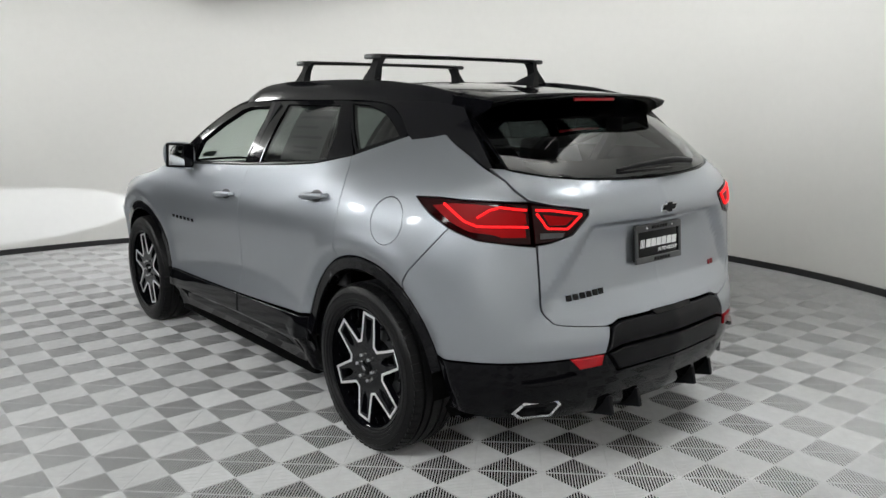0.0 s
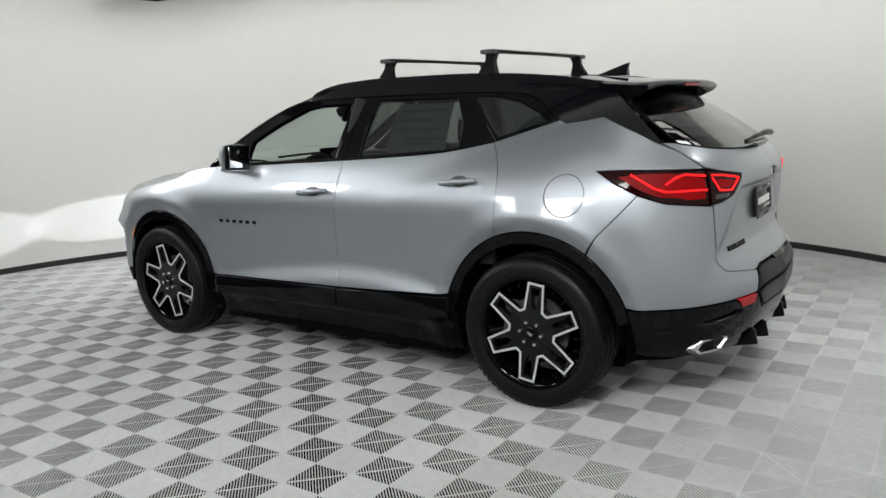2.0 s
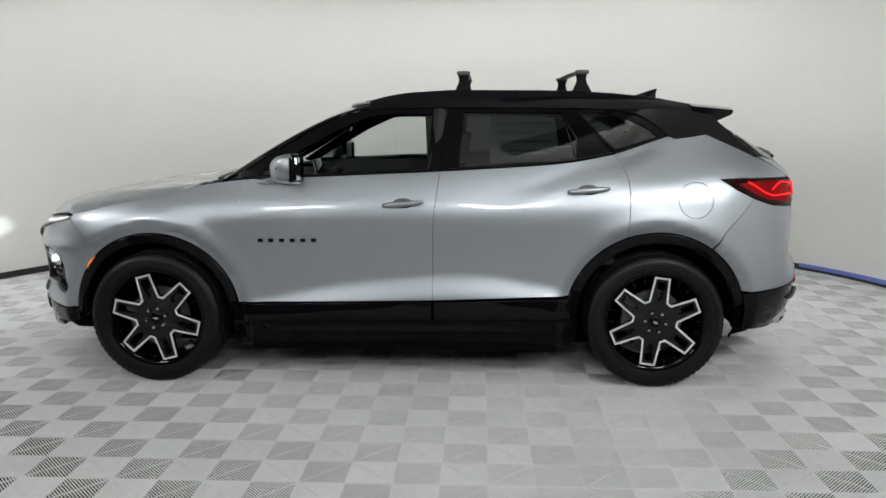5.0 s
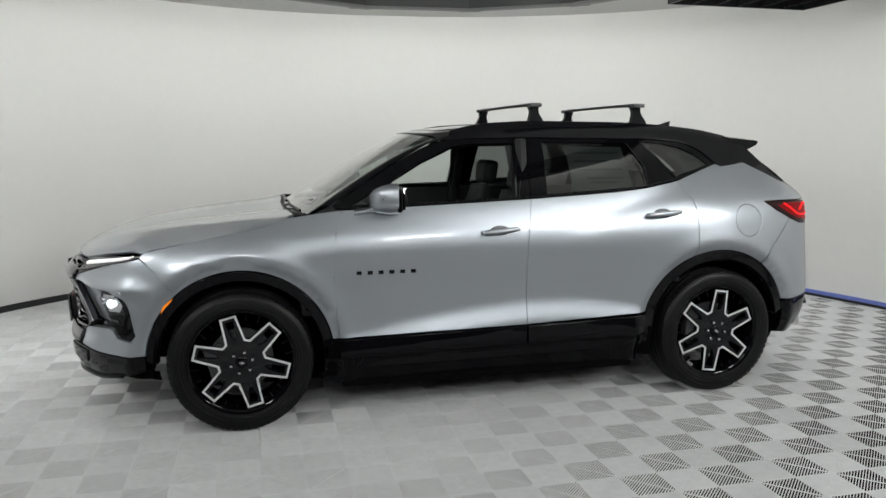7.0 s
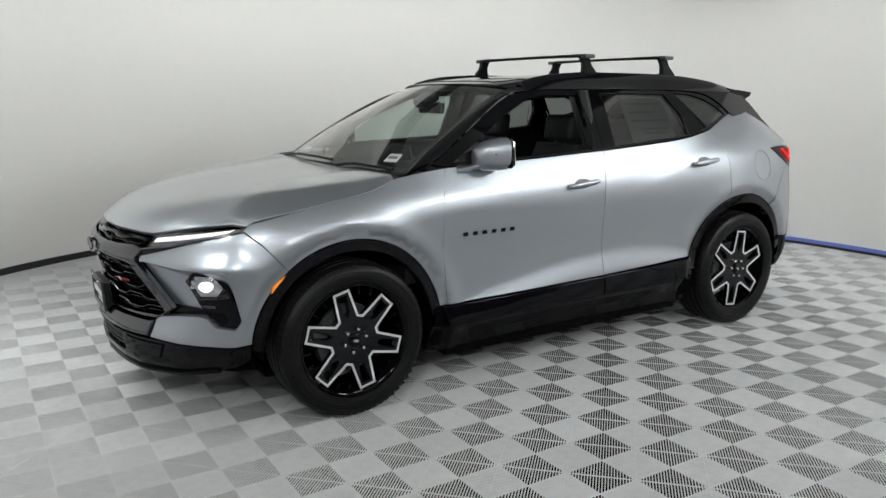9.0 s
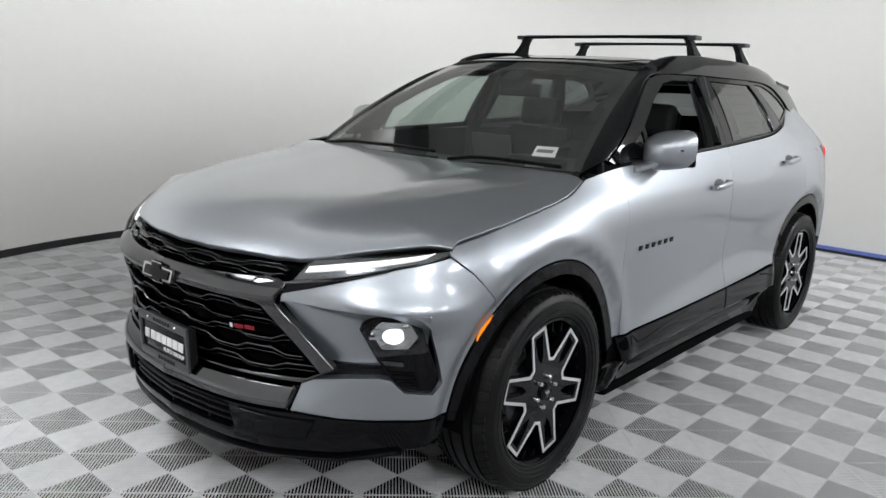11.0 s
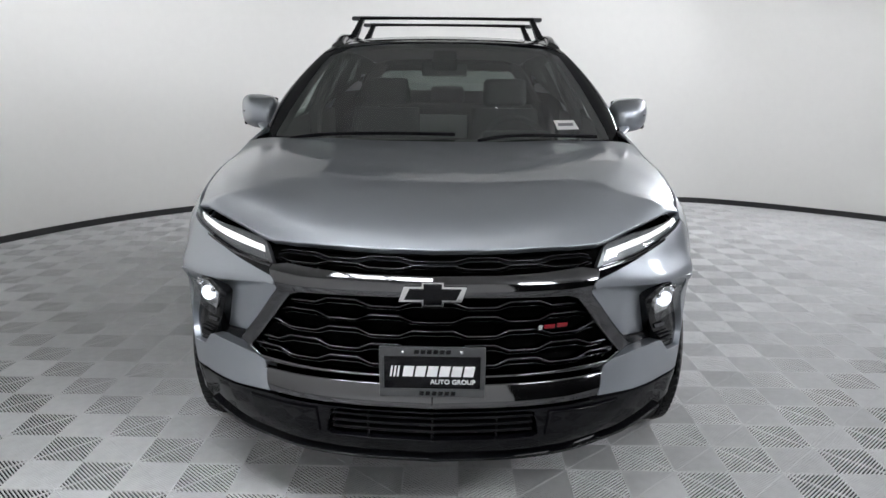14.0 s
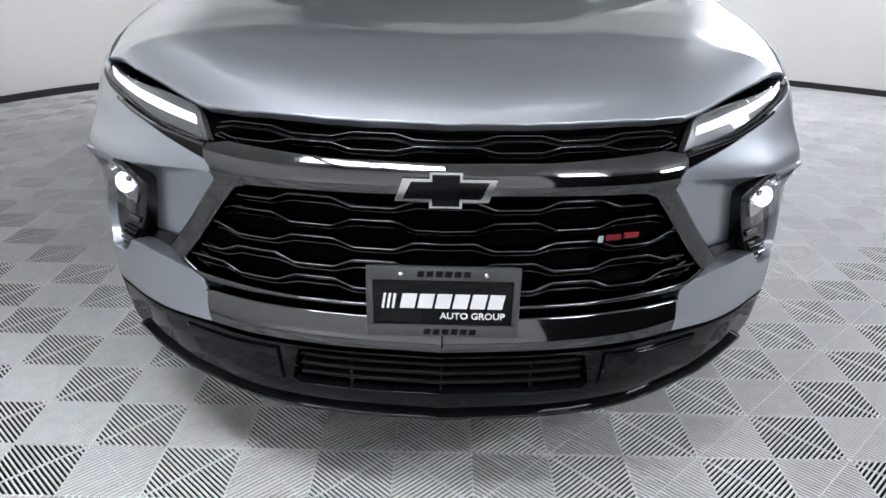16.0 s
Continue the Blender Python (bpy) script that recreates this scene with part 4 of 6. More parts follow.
_cut_z = pchip([-x for x, _ in HOOD_CUT[::-1]], [z for _, z in HOOD_CUT[::-1]])
_hood_y = pchip([-x for x, _ in HOOD_CUT[::-1]], [float(body(np.array([s_at(x=x, z=z)]), np.array([z]))[0, 1]) for x, z in HOOD_CUT[::-1]])


def hood_at(x, y):
    x, y = np.asarray(x, float), np.asarray(y, float)
    ay = np.abs(y)
    d = soft_edge(_ex, ay) - x
    z = soft_edge(_ez, ay) + RISE(d) * SHARE(ay, x)
    z = z + 0.004 * np.exp(-(((ay - 0.36 - 0.12 * (2.3 - x)) / 0.11) ** 2)) * (1 - np.exp(-(np.maximum(d, 0) / 0.3) ** 2))
    # crease that runs out from each headlamp towards the windscreen pillar
    u = ay - (0.5 + 0.29 * (2.25 - x))
    # meet the fenders along the cut
    cut_y, cut_z = _hood_y(-x), _cut_z(-x)
    w = np.clip((ay - 0.5) / np.maximum(cut_y - 0.5, 0.05), 0, 1) ** 2.5
    at_cut = soft_edge(_ez, cut_y) + RISE(soft_edge(_ex, cut_y) - x) * SHARE(cut_y, x)
    side = np.clip(1 - u / np.maximum(cut_y - 0.5 - 0.29 * (2.25 - x), 0.05), 0, 1)
    z = z + 0.005 * np.where(u > 0, side, np.exp(np.minimum(u, 0) / 0.22)) * (1 - np.exp(-np.maximum(d, 0) / 0.1)) * np.clip((x - 1.2) / 0.35, 0, 1)
    z = z + w * (cut_z - at_cut) * (1 - np.exp(-np.maximum(d, 0) / 0.05))
    return np.stack([x, y, z], -1)


_front = [(float(EDGE_X(y)), y) for y in (0, 0.08, 0.16, 0.25, 0.34, 0.43, 0.51, 0.55, 0.6, 0.64, 0.7, 0.74, 0.79, 0.82, 0.85)]
_cut = [(x, float(_hood_y(-x)) - 0.004) for x in (1.88, 1.8, 1.7, 1.6, 1.49, 1.4, 1.3, 1.22, 1.17)]
_rear = [(1.13, 0.76), (1.14, 0.6), (1.165, 0.3), (1.17, 0)]


def hood_uv(a, b):  # the middle line is where the first of the pair is nought
    return hood_at(b, a)


HOOD = panel("hood", [(y, x) for x, y in _front + _cut + _rear], hood_uv, PAINT, car, both=True, seam=0.0, out=None, label="", depth=0.02, bevel=0.005, step=0.018)

# ---- glass house ----
Y_BELT = pchip([-2.1, -2.0, -1.6, -1.3, -0.9, 0.4, 0.8, 1.1, 1.2], [0.7, 0.715, 0.795, 0.845, 0.872, 0.872, 0.85, 0.785, 0.765])
Y_ROOF = pchip([-2.1, -1.8, -1.4, -0.9, 0, 0.4, 1.1, 1.2], [0.52, 0.575, 0.625, 0.648, 0.645, 0.63, 0.66, 0.67])


def side_at(x, z):
    x, z = np.asarray(x, float), np.asarray(z, float)
    t = (z - 1.18) / 0.4
    return np.stack([x, Y_BELT(x) * (1 - t) + Y_ROOF(x) * t + 0.07 * t * (1 - t), z], -1)


DRIP = [(0.93, 1.205), (0.78, 1.3), (0.6, 1.41), (0.42, 1.507), (0.28, 1.557), (0.12, 1.574), (-0.23, 1.58), (-0.95, 1.572), (-1.15, 1.564), (-1.31, 1.54), (-1.42, 1.485), (-1.497, 1.42)]
WIN_F = [(0.6, 1.213), (-0.14, 1.24), (-0.168, 1.545), (0.1, 1.543), (0.21, 1.527), (0.4, 1.443), (0.585, 1.338)]
WIN_T = [(0.635, 1.213), (0.815, 1.208), (0.7, 1.278), (0.622, 1.318)]
WIN_R = [(-0.325, 1.25), (-0.35, 1.553), (-0.9, 1.545), (-0.985, 1.405), (-0.985, 1.29)]
WIN_Q = [(-1.2, 1.345), (-1.0, 1.553), (-1.14, 1.545), (-1.27, 1.515), (-1.37, 1.468), (-1.445, 1.413)]
MID_CUT = [(-0.222, 1.232), (-0.242, 1.58)]
REAR_CUT = [(-1.19, 1.322), (-0.965, 1.571)]


def glass_house(flip):
    door = panel("window_frame", [(0.9, 1.19)] + BELT[1:3] + [MID_CUT[1]] + flow(DRIP[:6])[::-1], side_at, GLOSS_BLACK, FRONT_DOORS[flip], flip=flip, holes=(WIN_F, WIN_T), depth=0.03, label="black front window frame")
    rear = panel("window_frame", [MID_CUT[0]] + flow(BELT[2:6])[1:-1] + REAR_CUT + [DRIP[7], MID_CUT[1]], side_at, GLOSS_BLACK, REAR_DOORS[flip], flip=flip, holes=(WIN_R,), depth=0.03, label="black rear window frame")
    quart = panel("quarter_window_frame", [(-1.195, 1.325)] + flow(BELT[5:])[1:-1] + flow(DRIP[7:])[::-1], side_at, GLOSS_BLACK, car, flip=flip, holes=(WIN_Q,), depth=0.03, label="black quarter window frame")
    panel("corner_pane", WIN_T, side_at, PRIVACY, FRONT_DOORS[flip], flip=flip, lift=-0.006, depth=0.004, bevel=0.001, label="small fixed corner pane")
    panel("window_pane", WIN_R, side_at, PRIVACY, REAR_DOORS[flip], flip=flip, lift=-0.006, depth=0.004, bevel=0.001, label="dark tinted window pane")
    panel("window_pane", WIN_Q, side_at, PRIVACY, quart, flip=flip, lift=-0.006, depth=0.004, bevel=0.001, label="dark tinted quarter pane")
    if flip:
        panel("window_pane", WIN_F, side_at, SIDE_GLASS, FRONT_DOORS[flip], flip=flip, lift=-0.012, depth=0.004, bevel=0.001, label="clear window pane")
    # bright edge strips of the panes and the sill seal
    for pts, owner in (([(-0.152, 1.24), (-0.172, 1.33)], FRONT_DOORS), ([(-0.325, 1.25), (-0.35, 1.553)], REAR_DOORS), ([(-0.9, 1.545), (-0.985, 1.405), (-0.985, 1.29)], REAR_DOORS)):
        uv = np.array(even(pts + [pts[-1]], 0.05))[: -1]
        p = side_at(uv[:, 0], uv[:, 1]) + (0, 0.002, 0)
        p = p * (1, -1, 1) if flip else p
        part("edge_strip", tube(bmesh.new(), [tuple(v) for v in p], 0.0022, 6), DARK_CHROME, owner[flip], "thin bright edge strip")
    for k, owner in ((0, FRONT_DOORS), (2, REAR_DOORS)):
        uv = np.array(flow(BELT[k:k + 3] if k == 0 else BELT[2:6], 5))
        p = side_at(uv[:, 0], uv[:, 1] + 0.006) + (0, 0.004, 0)
        p = p * (1, -1, 1) if flip else p
        part("window_seal", tube(bmesh.new(), [tuple(v) for v in p], 0.006, 6), SATIN_BLACK, owner[flip])
    return quart


both_sides(glass_house)

# windscreen
W_LOW_X, W_LOW_Z = pchip([0, 0.4, 0.7, 0.82], [1.15, 1.135, 1.09, 1.055]), pchip([0, 0.82], [1.15, 1.16])


def screen_at(u, v):
    """u: 0 in the middle to 1 at the pillar; v: 0 at the cowl to 1 at the roof."""
    u, v = np.asarray(u, float), np.asarray(v, float)
    y = u * (0.768 + (0.588 - 0.768) * v)
    x = W_LOW_X(np.abs(y) * 0.82 / (0.768 + (0.588 - 0.768) * np.clip(v, 0, 1))) * (1 - v) + (0.385 - 0.085 * u * u) * v + 0.035 * v * (1 - v)
    z = (1.15 + 0.012 * u * u) * (1 - v) + (1.605 - 0.028 * u * u) * v + 0.1 * v * (1 - v)
    return np.stack([x, y, z], -1)


SCREEN = panel("windscreen", [(0, 0), (1, 0), (1, 1), (0, 1)], screen_at, WINDSCREEN, car, both=True, seam=0.0, step=0.06, depth=0.004, gap=0.0, bevel=0.002, label="greenish laminated windscreen glass")
panel("windscreen_band", [(0, 0.955), (0.95, 0.955), (0.95, 0.06), (0.97, 0.0), (1, 0), (1, 1), (0, 1)], screen_at, SATIN_BLACK, SCREEN, both=True, seam=0.0, step=0.06, lift=-0.006, depth=0.002, gap=0.0, bevel=0.0005, label="black printed band round the glass")


def pillar_at(v, k):
    """The front pillar, from the windscreen's edge to the drip line."""
    v, k = np.asarray(v, float), np.asarray(k, float)
    a = screen_at(np.full(v.shape, 1.0), v)
    line_ = np.array(flow(DRIP[:6], 8))
    t = np.linspace(0, 1, len(line_))
    b = side_at(np.interp(v, t, line_[:, 0]) + 0.005, np.interp(v, t, line_[:, 1]) + 0.005)
    kk = k[..., None]
    bow = (4 * k * (1 - k))[..., None] * np.array([0.0, 0.012, 0.012])
    return a * (1 - kk) + b * kk + bow


for _flip in SIDES:
    panel("front_pillar", [(-0.02, 0), (1.0, 0), (1.0, 1), (-0.02, 1)], pillar_at, ROOF_BLACK, car, flip=_flip, step=0.1, gap=0.0, depth=0.02, bevel=0.003, label="black painted windscreen pillar")

# roof
Z_ROOF = pchip([-1.9, -1.75, -1.4, -1.0, -0.5, 0, 0.2, 0.34, 0.42], [1.585, 1.6, 1.636, 1.66, 1.67, 1.655, 1.637, 1.617, 1.6])


def roof_at(w, x):
    """w: 0 along the middle to 1 at the drip line."""
    w, x = np.asarray(w, float), np.asarray(x, float)
    ye = Y_ROOF(x) + 0.006
    zl = np.interp(-x, [-0.42, -0.28, -0.12, 0.23, 0.95, 1.15, 1.31, 1.5, 1.9], [1.545, 1.562, 1.579, 1.585, 1.577, 1.569, 1.562, 1.552, 1.53])
    zc = Z_ROOF(x)
    round_ = np.clip(np.abs(w), 0, 1.2)
    y = np.sign(w) * ye * np.minimum(round_ * 1.04 - 0.04 * round_**6, 1.1)
    z = zc - (zc - zl) * (0.38 * round_**2 + 0.62 * round_**7)
    return np.stack([x, y, z], -1)


ROOF = panel("roof", [(0, 0.37), (0.5, 0.352), (0.92, 0.29), (1.0, 0.25), (1.0, 0.1), (1.0, -0.5), (1.0, -1.0), (1.0, -1.32), (1.0, -1.5), (0.96, -1.72), (0.6, -1.74), (0, -1.75)], roof_at, ROOF_BLACK, car, both=True, seam=0.0, step=0.06, depth=0.02, bevel=0.004,
             label="gloss black painted roof")
panel("roof_glass", [(0, 0.27), (0.62, 0.255), (0.66, 0.2), (0.66, -0.98), (0.6, -1.02), (0, -1.03)], roof_at, GLOSS_BLACK, ROOF, both=True, seam=0.0, step=0.08, lift=0.003, depth=0.006, label="dark glass roof panel")
panel("headliner", [(0, 0.33), (0.9, 0.25), (0.93, -1.6), (0, -1.65)], roof_at, TRIM_GREY, ROOF, both=True, seam=0.0, step=0.1, lift=-0.045, depth=0.005, label="dark grey cloth headliner")

# rear pillars, tailgate glass and spoiler
for _flip in SIDES:
    panel("rear_pillar", [DRIP[7]] + flow(DRIP[8:])[2:] + [(-1.54, 1.395), (-1.665, 1.405), (-1.82, 1.34), (-1.98, 1.265), (-2.03, 1.272), (-1.9, 1.4), (-1.76, 1.532), (-1.6, 1.556), (-1.31, 1.566)], side_at, ROOF_BLACK, car, flip=_flip, lift=0.008, depth=0.04, step=0.03, label="gloss black rear pillar")

_gl = np.array([ry(0.0001, 1.238), ry(0.2, 1.241), ry(0.4, 1.251), ry(0.55, 1.267), ry(0.655, 1.292)])
_gp = body(_gl[:, 0], _gl[:, 1])
G_X, G_Y, G_Z = (pchip([0, 0.3, 0.6, 0.84, 1.0], _gp[:, k]) for k in range(3))


def tail_glass_at(u, v):
    u, v = np.asarray(u, float), np.asarray(v, float)
    x = G_X(u) * (1 - v) + (-1.8 + 0.06 * u * u) * v - 0.03 * v * (1 - v)
    y = G_Y(u) * (1 - v) + 0.575 * u * v + 0.05 * u * v * (1 - v)
    z = G_Z(u) * (1 - v) + (1.545 - 0.02 * u * u) * v + 0.03 * v * (1 - v)
    return np.stack([x, y, z], -1)


_gate_top = [ry(y, z) for y, z in ((0.665, 1.297), (0.655, 1.29), (0.55, 1.265), (0.4, 1.249), (0.2, 1.239))] + [(S_END, 1.236)]
_gate_side = [ry(0.7, 1.3)] + [ry(y - 0.004, z) for y, z in ((0.7, 1.255), (0.677, 1.188))]
_gate_tail = [ry(0.6, 1.168), ry(0.448, 1.143), ry(0.452, 1.122), ry(0.523, 1.05), ry(0.616, 1.025), ry(0.664, 1.018)]
_gate_low = [ry(*p) for p in flow(GATE_LOW)[:-1]] + [ry(0.37, 0.686), ry(0.33, 0.7), (S_END, 0.7)]
GATE = panel("tailgate", _gate_side + _gate_tail + _gate_low + _gate_top[::-1], shell, PAINT, car, both=True, seam=S_END, step=0.02, depth=0.02, out=None)
TAIL_GLASS = panel("rear_window", [(0, 0.02), (1, 0.02), (1, 1), (0, 1)], tail_glass_at, PRIVACY, GATE, both=True, seam=0.0, step=0.07, depth=0.004, gap=0.0, bevel=0.002, label="dark tinted rear window")
panel("rear_window_band", [(0, 0.0), (1.04, 0.0), (1.04, 1), (0, 1), (0, 0.8), (0.8, 0.78), (0.88, 0.68), (0.9, 0.12), (0.84, 0.06), (0, 0.06)], tail_glass_at, GLOSS_BLACK, GATE, both=True, seam=0.0, step=0.07, lift=-0.006, depth=0.004, gap=0.0, bevel=0.001, label="black printed window band")


def spoiler():
    """The wing at the roof's end, with drooping ends and the brake lamp under its lip."""
    section = [(-1.66, 1.612), (-1.74, 1.606), (-1.86, 1.594), (-1.95, 1.585), (-1.957, 1.578), (-1.945, 1.568), (-1.88, 1.553), (-1.8, 1.54), (-1.72, 1.535), (-1.66, 1.56)]
    bm = bmesh.new()
    rings = []
    for y in np.linspace(-1, 1, 33):
        a = abs(y)
        drop = 0.022 * a**2 + 0.02 * max(0, a - 0.8) * 5 * max(0, a - 0.8)
        back = 0.055 * a**3
        thick = 1 + 0.9 * max(0.0, (a - 0.82) / 0.18)
        rings.append([bm.verts.new((x + back * (1 if x < -1.7 else 0.2), y * 0.585, z - drop - (1.58 - z) * (thick - 1) * (z < 1.575))) for x, z in section])
    for r0, r1 in zip(rings, rings[1:]):
        for k in range(len(section)):
            j = (k + 1) % len(section)
            bm.faces.new((r0[k], r0[j], r1[j], r1[k]))
    bm.faces.new(rings[0])
    bm.faces.new(rings[-1][::-1])
    wing = part("spoiler", bm, GLOSS_BLACK, GATE, "gloss black roof spoiler", angle=50)
    bm = box(bmesh.new(), (0.012, 0.27, 0.012), pose(-1.938, 0, 1.561), 0.003)
    part("brake_lamp", bm, REFLECTOR_RED, GATE, "unlit red high brake lamp")


spoiler()

# tailgate step, black bumper centre and lower rear
panel("rear_bumper_centre", [ry(0.372, 0.676), ry(0.325, 0.692), (S_END, 0.692), (S_END, 0.6), ry(0.34, 0.6), ry(0.412, 0.578)], shell, SATIN_BLACK, car, both=True, seam=S_END, lift=0.006, depth=0.03, bevel=0.01, label="black centre of the rear bumper")
panel("rear_step", [ry(0.405, 0.575), ry(0.34, 0.592), (S_END, 0.592), (S_END, 0.5), ry(0.35, 0.5)], shell, SATIN_BLACK, car, both=True, seam=S_END, lift=0.008, depth=0.03, bevel=0.01, label="gloss black bumper step")
panel("tailgate_handle", [ry(0.14, 0.705), (S_END, 0.705), (S_END, 0.68), ry(0.12, 0.68)], shell, GLOSS_BLACK, GATE, both=True, seam=S_END, lift=0.012, depth=0.02, label="gloss black handle recess")
_lowline = line(arc(-HUB_X, HUB_Z, ARCH_R, 162, 186, 8))
_low_rear = [ry(0.86, 0.33), ry(0.75, 0.31), ry(0.5, 0.3), ry(0.3, 0.305), (S_END, 0.31)]
panel("rear_valance", _lowline + _low_rear + [(S_END, 0.494), ry(0.355, 0.494), ry(0.41, 0.57)] + [ry(y, z - 0.006) for y, z in REAR_LINE[::-1]] + line([(-1.95, 0.552)]), shell, GLOSS_BLACK, car, both=True, seam=S_END, step=0.03, depth=0.04, label="gloss black lower rear bumper")
for _flip in SIDES:
    panel("reflector", [ry(0.57, 0.572), ry(0.43, 0.577), ry(0.436, 0.532), ry(0.53, 0.527)], shell, REFLECTOR_RED, car, flip=_flip, lift=0.008, depth=0.015, bevel=0.004, label="red bumper reflector")
    panel("bumper_fin", [ry(0.73, 0.49), ry(0.6, 0.507), ry(0.545, 0.515), ry(0.6, 0.48), ry(0.7, 0.472)], shell, GLOSS_BLACK, car, flip=_flip, lift=0.02, depth=0.03, bevel=0.008, label="gloss black bumper fin")
for _y in (-0.36, -0.2, 0.2, 0.36):
    _p = shell(np.array([s_at(y=abs(_y), z=0.36, rear=True)]), np.array([0.36]))[0]
    part("diffuser_fin", box(bmesh.new(), (0.16, 0.022, 0.08), pose(_p[0] + 0.05, _y, 0.325, 0, 12, 0), 0.006), SATIN_BLACK, car, "black diffuser fin")

# inner shell, underbody and wheel wells, their shade deepened by the near-black colour
_ss, _zz = np.arange(0, S_END + 0.02, 0.04), np.arange(0.26, 1.34, 0.03)
_v, _f = [], []
for _sg in (1, -1):
    _k = len(_v)
    _uu, _ww = np.meshgrid(np.minimum(_ss, S_END), _zz, indexing="ij")
    _p = body(_uu.ravel(), _ww.ravel())
    _n = np.stack([np.interp(_uu.ravel(), GS, _nx), np.interp(_uu.ravel(), GS, _ny)], -1)
    _p[:, :2] -= _n * np.where(np.abs(_p[:, 0]) < 1.9, 0.022, np.where(_p[:, 0] > 0, 0.12, 0.075))[:, None]
    _p *= (1, _sg, 1)
    _v += _p.tolist()
    _pp = _p.reshape(len(_ss), len(_zz), 3)
    for _i in range(len(_ss) - 1):
        for _j in range(len(_zz) - 1):
            _c = (_pp[_i, _j] + _pp[_i + 1, _j + 1]) / 2
            if min(math.hypot(abs(_c[0]) - HUB_X, _c[2] - HUB_Z), 9) < 0.455 or (_c[2] > (1.16 if _c[0] > -0.9 else 1.2 if _c[0] > -1.15 else 1.3) and _c[0] < 1.2) or (_c[0] > 1.15 and _c[2] > 0.9):
                continue
            _a = _k + _i * len(_zz) + _j
            _f.append((_a, _a + 1, _a + len(_zz) + 1, _a + len(_zz)))
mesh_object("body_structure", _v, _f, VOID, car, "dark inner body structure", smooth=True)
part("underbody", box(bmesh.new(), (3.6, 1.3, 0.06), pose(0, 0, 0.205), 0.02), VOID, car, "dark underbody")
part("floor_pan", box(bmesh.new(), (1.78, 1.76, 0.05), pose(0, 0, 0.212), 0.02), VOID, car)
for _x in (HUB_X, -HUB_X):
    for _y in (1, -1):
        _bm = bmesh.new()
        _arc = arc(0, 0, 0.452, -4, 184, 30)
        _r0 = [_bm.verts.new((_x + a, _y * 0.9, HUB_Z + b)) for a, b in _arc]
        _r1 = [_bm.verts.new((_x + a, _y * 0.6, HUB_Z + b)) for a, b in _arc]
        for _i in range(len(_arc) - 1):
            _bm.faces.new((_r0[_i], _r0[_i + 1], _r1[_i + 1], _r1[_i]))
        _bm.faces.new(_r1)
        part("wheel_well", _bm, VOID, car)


# ---- wheels ----
def star(r_tip, half_tip, r_root, half_root, inset=0.0):
    """A six-armed outline, square-ended arms with short flats between them."""
    pts = []
    for k in range(6):
        a = 60 * k
        for r, d in ((r_tip, -half_tip), (r_tip, half_tip), (r_root, 30 - half_root), (r_root, 30 + half_root)):
            pts.append((r * math.sin(radians(a + d)), r * math.cos(radians(a + d))))
    return [tuple(p) for p in (shrink([p for p in pts][::-1], inset) if inset else pts[::-1])]


def face_at(y0):
    def f(u, v):
        u, v = np.asarray(u, float), np.asarray(v, float)
        return np.stack([u, np.full(u.shape, y0), v], -1)
    return f


